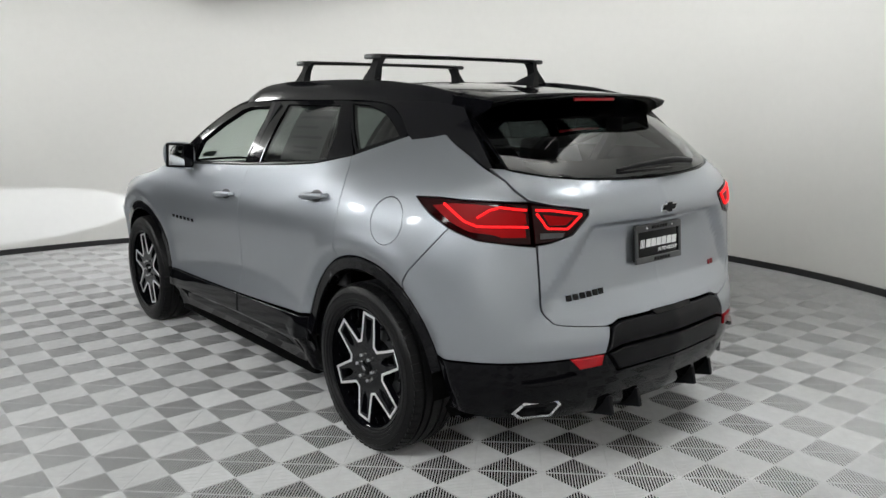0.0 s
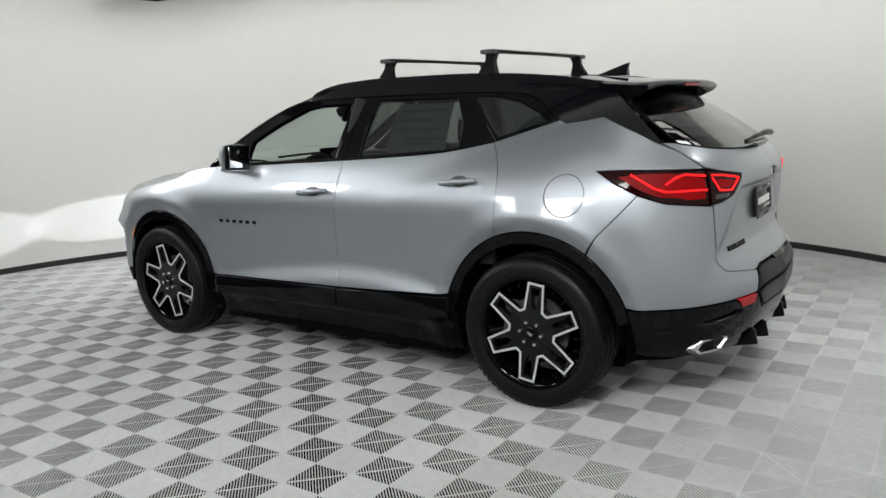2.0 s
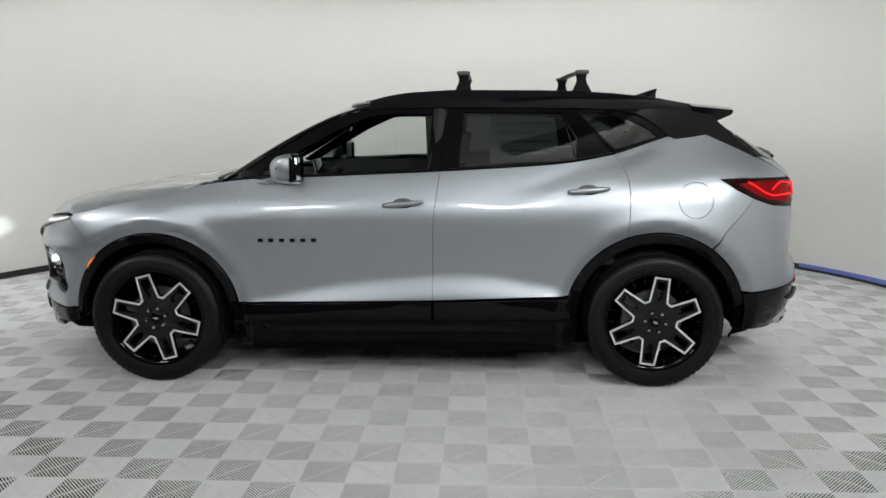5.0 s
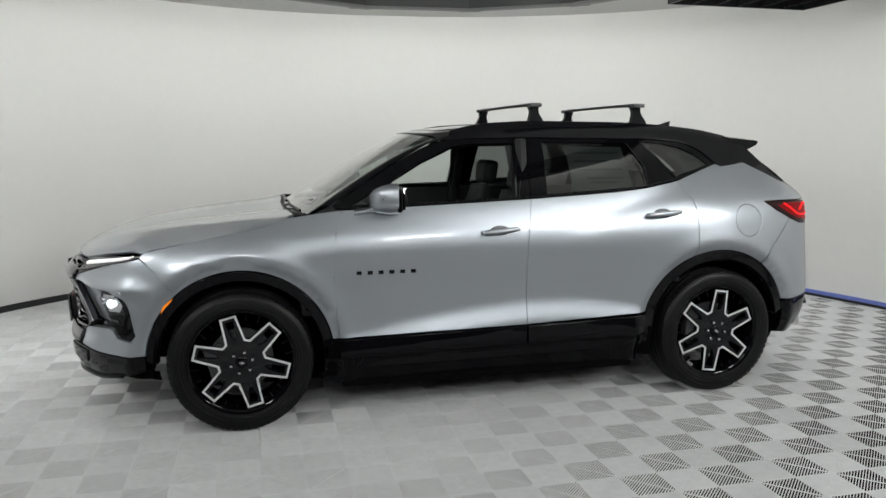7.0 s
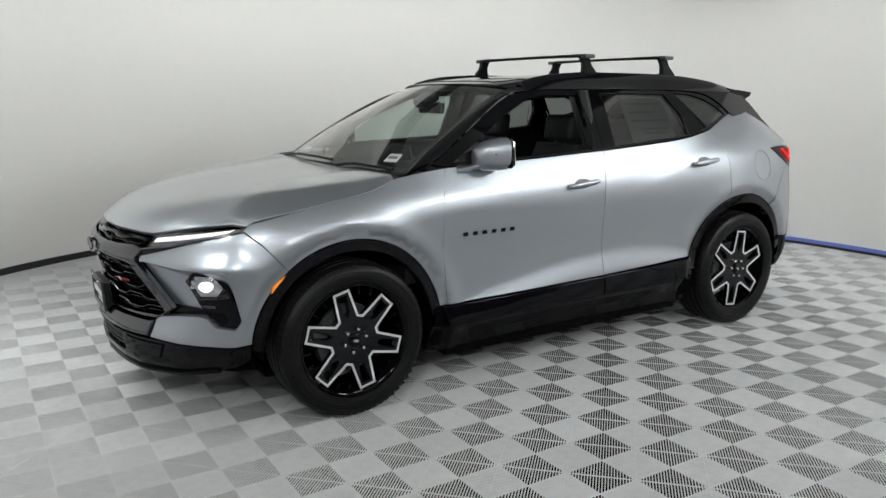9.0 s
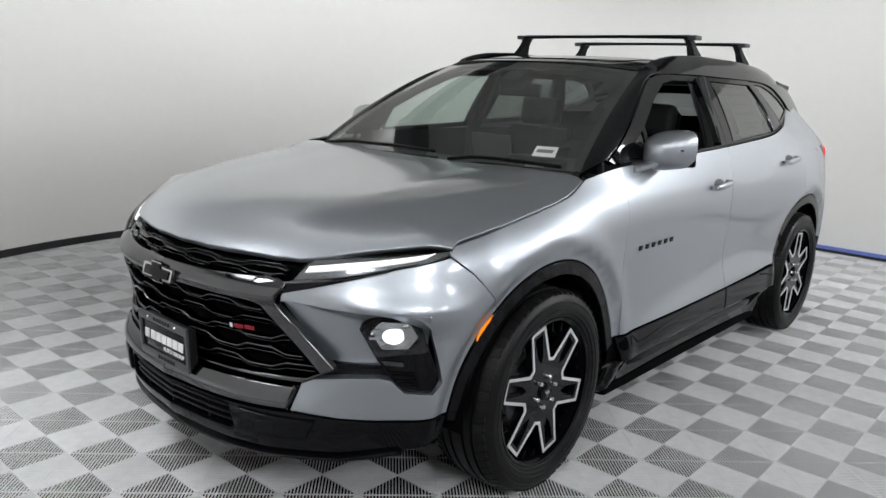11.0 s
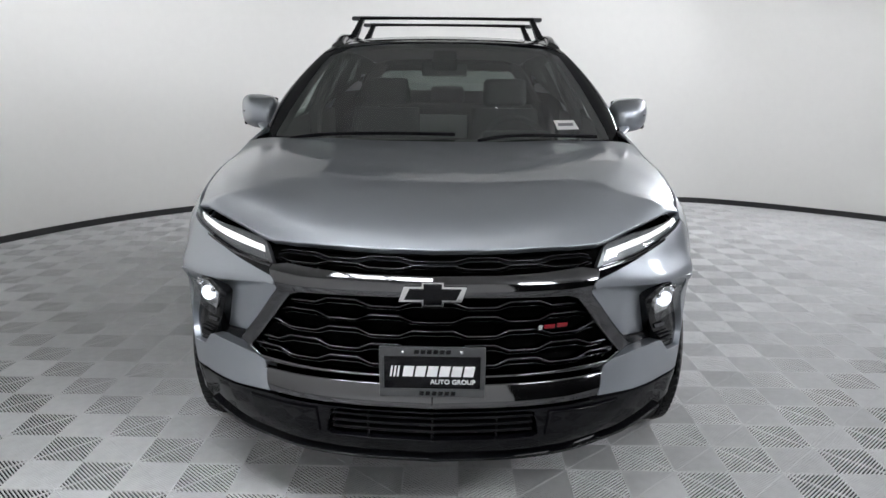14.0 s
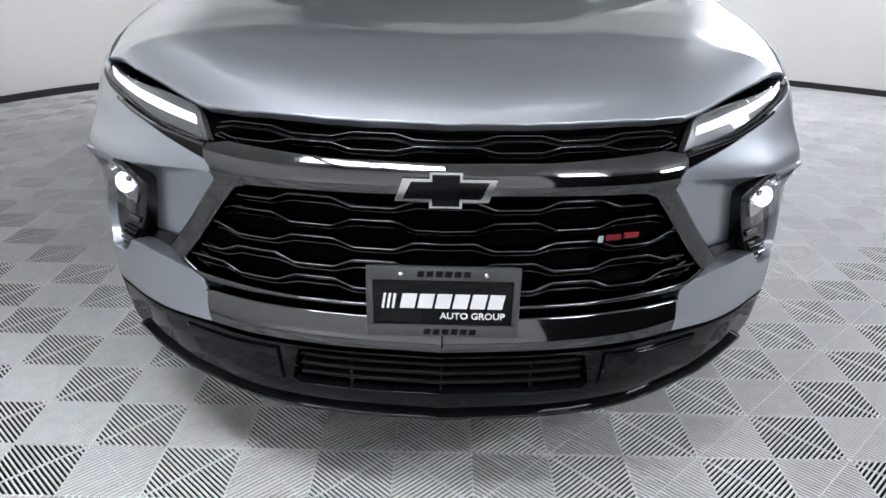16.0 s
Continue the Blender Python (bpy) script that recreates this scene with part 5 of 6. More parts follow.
def wheel():
    """A dark multi-spoke wheel with a bright machined star outline, and its tyre."""
    bm = bmesh.new()
    lathe(bm, [(0.272, 0.118), (0.284, 0.122), (0.288, 0.114), (0.283, 0.106), (0.27, 0.1), (0.262, 0.07), (0.25, 0.0), (0.25, -0.1), (0.28, -0.12)], 72)
    rim = part("wheel", bm, GLOSS_BLACK, car, "gloss black alloy wheel with bright edges and tyre")
    bm = bmesh.new()
    lathe(bm, [(0.281, 0.112), (0.29, 0.124), (0.3, 0.126), (0.303, 0.131), (0.33, 0.1335), (0.352, 0.129), (0.368, 0.119), (0.374, 0.113), (0.3805, 0.098), (0.3835, 0.075), (0.376, 0.0735), (0.376, 0.064), (0.3845, 0.0625), (0.386, 0.035),
               (0.377, 0.034), (0.377, 0.022), (0.386, 0.021), (0.386, -0.021), (0.377, -0.022), (0.377, -0.034), (0.386, -0.035), (0.3845, -0.0625), (0.376, -0.064), (0.376, -0.0735), (0.3835, -0.075), (0.3805, -0.098), (0.368, -0.119), (0.33, -0.1335), (0.29, -0.124), (0.281, -0.112)], 96)
    part("tyre", bm, RUBBER, rim, "black rubber tyre", angle=30)
    bm = bmesh.new()
    for k in range(64):
        a = 2 * math.pi * k / 64
        for sgn in (1, -1):
            m = Matrix.Rotation(a, 4, "Y") @ pose(0, sgn * 0.1, 0.3755, sgn * -16, 0, 7)
            box(bm, (0.0255, 0.036, 0.012), m)
    tagged(part("tread", bm, RUBBER, rim, angle=30), "shoulder tread blocks of the tyre", kind="stuff")
    for r in (0.318, 0.345):
        bm = lathe(bmesh.new(), [(r - 0.0015, 0.1322), (r, 0.1345), (r + 0.0015, 0.1322)], 72)
        part("sidewall_ring", bm, RUBBER, rim)
    outer, pockets = star(0.261, 9.8, 0.13, 5.0), []
    for k in range(6):
        a = radians(60 * k)
        shape = [(-0.023, 0.23), (0.023, 0.23), (0.016, 0.15), (0.0, 0.122), (-0.016, 0.15)]
        pockets.append([(x * math.cos(a) + z * math.sin(a), z * math.cos(a) - x * math.sin(a)) for x, z in shape])
    panel("spoke_star", outer, face_at(0.104), ROOF_BLACK, rim, "", step=0.03, depth=0.03, gap=0, bevel=0.002, holes=pockets, out=-1)
    panel("machined_edge", outer, face_at(0.104), MACHINED, rim, "bright machined edge of the star", step=0.03, depth=0.004, lift=0.0022, gap=0.0004, bevel=0.0008, holes=(star(0.261, 9.8, 0.13, 5.0, 0.0125),), out=-1)
    for k in range(12):
        a = 30 * k + (8 if k % 2 else -8) + 15
        bm = bmesh.new()
        box(bm, (0.013, 0.022, 0.165), Matrix.Rotation(radians(a), 4, "Y") @ pose(0, 0.078, 0.185), 0.004)
        part("spoke", bm, ROOF_BLACK, rim)
    for k in range(24):
        bm = box(bmesh.new(), (0.008, 0.02, 0.05), Matrix.Rotation(radians(15 * k + 7.5), 4, "Y") @ pose(0, 0.088, 0.252, 10, 0, 0), 0.002)
        part("rim_tooth", bm, GLOSS_BLACK, rim)
    bm = lathe(bmesh.new(), [(0.0, 0.09), (0.1, 0.09), (0.128, 0.098), (0.13, 0.08), (0.12, 0.03), (0.0, 0.03)], 48)
    part("hub", bm, ROOF_BLACK, rim)
    bm = lathe(bmesh.new(), [(0.0, 0.118), (0.026, 0.117), (0.032, 0.113), (0.034, 0.104), (0.034, 0.09)], 32)
    part("centre_cap", bm, GLOSS_BLACK, rim)
    bm = box(bmesh.new(), (0.03, 0.003, 0.009), pose(0, 0.1185, 0, 0, -28, 0), 0.001)
    box(bm, (0.011, 0.003, 0.016), pose(0, 0.1188, 0, 0, -28, 0), 0.001)
    part("cap_emblem", bm, CHROME, rim, "small bright emblem shape")
    for k in range(6):
        a = radians(60 * k + 30)
        bm = lathe(bmesh.new(), [(0.0, 0.122), (0.007, 0.121), (0.0095, 0.117), (0.0105, 0.1), (0.0105, 0.086)], 12)
        bmesh.ops.transform(bm, matrix=Matrix.Translation((0.058 * math.sin(a), 0, 0.058 * math.cos(a))), verts=bm.verts)
        part("lug_nut", bm, CHROME, rim, "chrome wheel nut")
    bm = lathe(bmesh.new(), [(0.07, 0.035), (0.168, 0.035), (0.168, 0.012), (0.07, 0.012)], 48)
    part("brake_disc", bm, FRAME_GREY, rim, "dull metal brake disc")
    bm = box(bmesh.new(), (0.1, 0.07, 0.17), pose(0.13, 0.03, 0.03), 0.015)
    part("brake_caliper", bm, FRAME_GREY, rim, "dull metal brake caliper")
    return rim


_w = wheel()
_w.matrix_basis = pose(HUB_X, 0.816, HUB_Z, 0, 15, 0)
copy_thing(_w, pose(-HUB_X, 0.816, HUB_Z, 0, -7.5, 0))
copy_thing(_w, pose(HUB_X, -0.816, HUB_Z, 0, 20, 180))
copy_thing(_w, pose(-HUB_X, -0.816, HUB_Z, 0, 35, 180))


# ---- lamps of the car ----
def strip(uv, lift, flip, r=0.0045, flat=1.0):
    pts = even([tuple(p) for p in uv] + [tuple(uv[-1])], 0.02)
    keep = []
    for p in pts:
        if not keep or math.dist(p, keep[-1]) > 1e-4:
            keep.append(p)
    length = [i for i, p in enumerate(keep) if math.dist(p, uv[-1]) < 1e-6]
    return tube(bmesh.new(), [tuple(p) for p in on_shell(keep[: length[0] + 1] if length else keep, lift, flip)], r, 8, flat=flat)


def head_lamp(flip):
    out_ = [fy(0.512, 0.866), fy(0.642, 0.889), fy(0.76, 0.925)] + line([(2.02, 0.938), (1.93, 0.962), (1.905, 0.979)]) + [fy(0.79, 0.967), fy(0.64, 0.953), fy(0.55, 0.94), fy(0.535, 0.925)]
    house = panel("head_lamp", out_, shell, LAMP_GREY, car, flip=flip, lift=-0.016, depth=0.02, step=0.02, label="slim daylight lamp with a grey inside")
    guide = [fy(0.541, 0.896), fy(0.66, 0.916), fy(0.77, 0.94)] + line([(1.998, 0.953), (1.962, 0.971)]) + [fy(0.74, 0.952), fy(0.64, 0.935), fy(0.546, 0.917)]
    panel("light_guide", guide, shell, WHITE_GLOW, house, flip=flip, lift=-0.008, depth=0.01, step=0.02, bevel=0.002, label="lit white light guide")
    for k in range(1, 9):
        y = 0.545 + 0.03 * k
        z = 0.897 + (y - 0.545) * 0.2
        part("guide_rib", strip([fy(y, z), fy(y - 0.006, z + 0.024)], -0.0065, flip, 0.0012), CLEAR, house)
    part("lower_edge", strip([fy(0.52, 0.868), fy(0.642, 0.888), fy(0.76, 0.923)] + line([(2.02, 0.936), (1.935, 0.958)]), -0.004, flip, 0.003), DARK_CHROME, house, "dark bright-edged trim")
    part("under_trim", strip([fy(0.5, 0.858), fy(0.56, 0.868), fy(0.642, 0.882), fy(0.75, 0.914)], 0.01, flip, 0.0045), GRILLE_BLACK, house, "gunmetal trim under the lamp")
    panel("lens", out_, shell, CLEAR, house, flip=flip, lift=0.001, depth=0.004, step=0.02, bevel=0.002, gap=0.003, label="clear lamp lens")


def fog_pod(flip):
    pod = [fy(0.777, 0.56), fy(0.805, 0.522)] + line([(1.99, 0.515), (1.962, 0.55), (1.998, 0.66), (2.022, 0.725)]) + [fy(0.808, 0.772), fy(0.745, 0.769), fy(0.7, 0.722), fy(0.74, 0.625), fy(0.764, 0.582)]
    house = panel("main_beam_pod", pod, shell, GLOSS_BLACK, car, flip=flip, lift=-0.02, depth=0.05, step=0.02, label="gloss black lamp pod with lit projector")
    for shape, lift_, mat, nm, lab in (([fy(0.728, 0.716), fy(0.755, 0.756), fy(0.812, 0.752), fy(0.83, 0.7), fy(0.81, 0.664), fy(0.755, 0.66)], -0.014, CHROME, "reflector_bowl", "chromed reflector bowl"),
                                       ([fy(0.752, 0.624), fy(0.8, 0.62), fy(0.803, 0.604), fy(0.76, 0.608)], -0.014, DARK_CHROME, "lower_reflector", "small dark reflector"),
                                       ([fy(0.765, 0.59), fy(0.822, 0.585), fy(0.83, 0.555), fy(0.79, 0.556)], -0.013, GLOSS_BLACK, "vent_bezel", "black slotted vent bezel")):
        panel(nm, shape, shell, mat, house, lab, flip=flip, lift=lift_, depth=0.008, step=0.015, bevel=0.002, gap=0.0)
    mid = on_shell([fy(0.779, 0.707)], -0.009, flip)[0]
    bm = bmesh.new()
    bmesh.ops.create_uvsphere(bm, u_segments=20, v_segments=12, radius=1.0, matrix=Matrix.Translation(mid) @ Matrix.Rotation(radians((-1 if flip else 1) * 42), 4, "Z") @ Matrix.Diagonal((0.014, 0.034, 0.024, 1)))
    part("projector", bm, BEAM_GLOW, house, "lit white projector lens")
    for dy, dz in ((-0.046, -0.004), (-0.036, 0.022), (0.026, 0.03)):  # small bright facets beside the lens
        at = on_shell([fy(0.779 + dy, 0.707 + dz)], -0.009, flip)[0]
        part("facet", box(bmesh.new(), (0.008, 0.018, 0.012), Matrix.Translation(at) @ Matrix.Rotation(radians((-1 if flip else 1) * 42), 4, "Z"), 0.002), CHROME, house, "bright chromed facet")
    for k in range(3):
        part("vent_slat", strip([fy(0.775 + 0.006 * k, 0.58 - 0.016 * k), fy(0.825 + 0.004 * k, 0.577 - 0.016 * k)], -0.009, flip, 0.0025), GLOSS_BLACK, house)
    panel("lens", line([(2.0, 0.655), (2.022, 0.725)]) + [fy(0.808, 0.772), fy(0.745, 0.769), fy(0.7, 0.722), fy(0.736, 0.64)], shell, CLEAR, house, flip=flip, lift=0.004, depth=0.003, step=0.02, bevel=0.001, gap=0.004, label="clear lamp lens")
    panel("marker", line([(1.85, 0.63), (1.825, 0.705), (1.77, 0.75), (1.79, 0.7), (1.812, 0.635)]), shell, AMBER, car, flip=flip, lift=0.0025, depth=0.008, step=0.02, bevel=0.002, label="lit amber side marker lamp")


def tail_lamp(flip):
    outer = line([(-1.757, 1.184), (-1.893, 1.188), (-2.05, 1.184)]) + [ry(0.68, 1.175), ry(0.683, 1.022), ry(0.74, 1.024)] + line([(-2.07, 1.037), (-1.953, 1.078), (-1.85, 1.13)])
    inner = [ry(0.672, 1.174), ry(0.6, 1.164), ry(0.452, 1.139), ry(0.455, 1.124), ry(0.525, 1.054), ry(0.616, 1.029), ry(0.673, 1.022)]
    for shape, parent_, name in ((outer, car, "tail_lamp"), (inner, GATE, "inner_tail_lamp")):
        house = panel(name, shape, shell, LENS_RED, parent_, flip=flip, lift=0.002, depth=0.02, step=0.02, bevel=0.004, gap=0.0015, label="dark red rear lamp with lit red guides")
        if name == "tail_lamp":
            guides = ([(0.858, 1.168), (0.852, 1.14), (0.838, 1.106), (0.81, 1.09), (0.745, 1.092), (0.692, 1.09)], [(0.814, 1.122), (0.788, 1.15), (0.762, 1.163), (0.69, 1.152)])
            wide = line([(-1.86, 1.158), (-1.95, 1.172), (-2.05, 1.172)]) + [ry(0.7, 1.163), ry(0.7, 1.055), ry(0.76, 1.055)] + line([(-2.04, 1.068), (-1.96, 1.1)])
            panel("red_field", wide, shell, RED_DEEP, house, flip=flip, lift=0.0025, depth=0.002, bevel=0.0005, step=0.02, label="deep red glowing lamp field")
            field = line([(-1.99, 1.1), (-2.06, 1.12)]) + [ry(0.78, 1.148), ry(0.695, 1.142), ry(0.695, 1.1), ry(0.81, 1.1)]
            low = line([(-2.06, 1.08)]) + [ry(0.74, 1.082), ry(0.7, 1.08), ry(0.7, 1.05), ry(0.77, 1.05)]
            panel("lamp_field", low, shell, RED_DIM, house, flip=flip, lift=0.003, depth=0.002, bevel=0.0005, step=0.02, label="dim red lamp field")
        else:
            guides = ([(0.662, 1.152), (0.6, 1.147), (0.49, 1.128)], [(0.66, 1.14), (0.628, 1.082), (0.55, 1.076), (0.49, 1.124)])
            field = [ry(0.64, 1.135), ry(0.52, 1.118), ry(0.555, 1.09), ry(0.62, 1.092)]
            panel("reversing_lamp", [ry(0.654, 1.066), ry(0.56, 1.064), ry(0.568, 1.044), ry(0.655, 1.042)], shell, FRAME_GREY, house, flip=flip, lift=0.0035, depth=0.003, bevel=0.001, step=0.02, label="pale unlit reversing lamp")
        panel("lamp_field", field, shell, RED_DIM, house, flip=flip, lift=0.003, depth=0.002, bevel=0.0005, step=0.02, label="dim red lamp field")
        for g in guides:
            part("light_guide", strip([ry(*p) if p[0] < 0.79 else sx(float(np.interp(p[0], [0.79, 0.814, 0.84, 0.852, 0.86], [-2.09, -2.062, -2.016, -1.966, -1.9])), p[1]) for p in g], 0.004, flip, 0.0055, 0.8), RED_GLOW, house, "lit red light guide")


for _flip in SIDES:
    head_lamp(_flip), fog_pod(_flip), tail_lamp(_flip)

for _y in (0.775, -0.775):
    _d = bpy.data.lights.new("low_beam", "SPOT")
    _d.energy, _d.spot_size, _d.spot_blend, _d.shadow_soft_size, _d.color = 140, radians(12), 0.25, 0.012, (0.92, 0.96, 1.0)
    new("low_beam", _d).matrix_world = look((2.13, _y, 0.7), (3.13, _y * 1.15, 0.7 - math.tan(radians(5.6)))) @ Matrix.Diagonal((4.5, 1, 1, 1))


# ---- handles, mirrors, badges, plates ----
def handle(x, z, tilt, flip):
    owner = (FRONT_DOORS if x > -0.5 else REAR_DOORS)[flip]
    s = s_at(x=x, z=z)
    p = shell(np.array([s]), np.array([z]))[0]
    sg = -1 if flip else 1
    m = pose(p[0], sg * p[1], p[2], 0, tilt, 0)
    bm = bmesh.new()
    rings = []
    for t in np.linspace(-1, 1, 15):
        w = 0.0165 * (1 - 0.45 * abs(t) ** 3) * (1.1 if t > 0 else 0.95)
        o = 0.036 - 0.022 * abs(t) ** 4
        ring = []
        for k in range(10):
            a = 2 * math.pi * k / 10
            ring.append(bm.verts.new(m @ Vector((t * 0.115, sg * (o + 0.011 * math.cos(a)), w * math.sin(a)))))
        rings.append(ring)
    for r0, r1 in zip(rings, rings[1:]):
        for k in range(10):
            bm.faces.new((r0[k], r0[(k + 1) % 10], r1[(k + 1) % 10], r1[k]))
    bm.faces.new(rings[0]), bm.faces.new(rings[-1])
    for t in (-0.098, 0.098):
        box(bm, (0.022, 0.04, 0.02), m @ pose(t, sg * 0.016, 0), 0.005)
    grip = part("door_handle", bm, PAINT, owner, "silver painted door handle", angle=60)
    # no hollow here: the finger cup's shade is a flat dark grey patch
    cup = [sx(x + 0.058 * math.cos(a), z + 0.028 * math.sin(a)) for a in np.linspace(0, 2 * math.pi, 29)[:-1]]
    panel("handle_cup", cup, shell, FRAME_GREY, owner, flip=flip, lift=0.0015, depth=0.004, bevel=0.002, gap=0, step=0.015, label="dark grey patch for the shade in the finger cup")


def mirror(flip):
    """A boxy wing mirror: silver cap, black rear rim with the glass set in it, clear turn signal, wedge-shaped stalk."""
    sg = -1 if flip else 1
    turn = pose(0.612, sg * 0.942, 1.25, 0, 0, sg * -8)
    bm, rings = bmesh.new(), []
    for t in np.linspace(0, 1, 11):  # from the rear rim to the front of the cap
        swell = math.sqrt(max(0.0, 1 - (t * 0.985) ** 2.6))
        hy, hz = 0.096 * (0.25 + 0.75 * swell), 0.084 * (0.2 + 0.8 * swell)
        ring = []
        for k in range(28):
            a = 2 * math.pi * k / 28
            cy, cz = math.copysign(abs(math.cos(a)) ** 0.55, math.cos(a)), math.copysign(abs(math.sin(a)) ** 0.6, math.sin(a))
            y, z = cy * hy, cz * hz
            z += 0.06 * y + (0.12 * y if z < 0 else 0.0)  # deeper towards the door
            ring.append(bm.verts.new((-0.035 + 0.155 * t - 0.045 * max(0.0, y / 0.11) * t, sg * (y - 0.012 * t), z - 0.012 * t)))
        rings.append(ring)
    for r0, r1 in zip(rings, rings[1:]):
        for k in range(28):
            bm.faces.new((r0[k], r0[(k + 1) % 28], r1[(k + 1) % 28], r1[k]))
    bm.faces.new(rings[0]), bm.faces.new(rings[-1])
    bmesh.ops.transform(bm, matrix=turn, verts=bm.verts)
    shell_ = part("wing_mirror", bm, PAINT, car, "silver wing mirror on a silver stalk", angle=50)
    bm = bmesh.new()
    tube(bm, [(0.8, sg * 0.855, 1.168), (0.745, sg * 0.88, 1.178), (0.69, sg * 0.905, 1.196), (0.65, sg * 0.93, 1.214)], [0.034, 0.034, 0.036, 0.042], 12, flat=0.5)
    part("stalk", bm, PAINT, shell_, "silver mirror stalk")
    part("mirror_rim", box(bmesh.new(), (0.03, 0.168, 0.15), turn @ pose(-0.042, 0, 0, sg * 4, 0, 0), 0.014, 3), GLOSS_BLACK, shell_, "black mirror rim")
    part("mirror_glass", box(bmesh.new(), (0.008, 0.146, 0.124), turn @ pose(-0.0565, 0, 0, sg * 4, 0, sg * 9), 0.003), MIRROR, shell_, "mirror glass")
    part("turn_signal", box(bmesh.new(), (0.012, 0.045, 0.008), turn @ pose(0.052, sg * 0.062, 0.004, 0, 0, sg * 42), 0.004), DARK_CHROME, shell_, "narrow clear turn signal")


def bars_on(points, size, mat, owner, name, flip, lift=0.003, gap_=0.0):
    """Plain bars in place of a product badge."""
    for u, z in points:
        p = on_shell([(u, z)], 0)[0]
        n = normals_of(shell, np.array([(u, z)]), 1)[0]
        if n @ (p - np.array([0, 0, 0.7])) < 0:
            n = -n
        p = p + n * lift
        if flip:
            p, n = p * (1, -1, 1), n * (1, -1, 1)
        q = Vector(n).to_track_quat("Y", "Z").to_matrix().to_4x4()
        part(name, box(bmesh.new(), (size[0], 0.005, size[1]), Matrix.Translation(p) @ q, 0.001), mat, owner)


for _flip in SIDES:
    handle(-0.015, 1.055, 5, _flip), handle(-1.04, 1.13, 5, _flip), mirror(_flip)
    bars_on([sx(0.795 - 0.0606 * k, 0.846) for k in range(6)], (0.028, 0.02), GLOSS_BLACK, FRONT_DOORS[_flip], "badge_bar", _flip)
bars_on([ry(0.535 - 0.033 * k, 0.797 + 0.002 * k) for k in range(6)], (0.025, 0.024), GLOSS_BLACK, GATE, "badge_bar", False)
bars_on([ry(0.47 - 0.03 * k, 0.815) for k in range(2)], (0.024, 0.022), RED_BADGE, GATE, "trim_badge", True)
bars_on([fy(0.352, 0.7), fy(0.392, 0.702)], (0.034, 0.012), RED_BADGE, GRILLE, "trim_badge", False, 0.006)
bars_on([fy(0.324, 0.699)], (0.012, 0.017), CHROME, GRILLE, "trim_badge", False, 0.006)


def emblem(x, z, w, h, facing, owner, tilt=0):
    """A plain cross-shaped emblem: black face in a chrome edge."""
    sg = facing
    for grow, dx, mat, nm in ((1.0, 0.0, CHROME, "emblem"), (0.84, 0.004, GLOSS_BLACK, "emblem_face")):
        a, b, c, d = w / 2 * grow, h * 0.32 * (grow if grow == 1 else 0.7), w * 0.16 * grow, h / 2 * (grow if grow == 1 else 0.86)
        sl = h * 0.22
        out_ = [(-a, -b), (-c, -b), (-c, -d), (c, -d), (c, -b), (a - sl, -b), (a, b), (c, b), (c, d), (-c, d), (-c, b), (-a + sl, b)]
        bm = prism(bmesh.new(), out_, lambda p, q, e: (x + sg * (dx - e), sg * p, z + q), 0.012)
        part(nm, bm, mat, owner, "chrome-edged black emblem shape" if grow == 1 else "", smooth=False)


emblem(2.448, 0.818, 0.2, 0.072, 1, GRILLE)
emblem(-2.352, 1.118, 0.105, 0.046, -1, GATE)


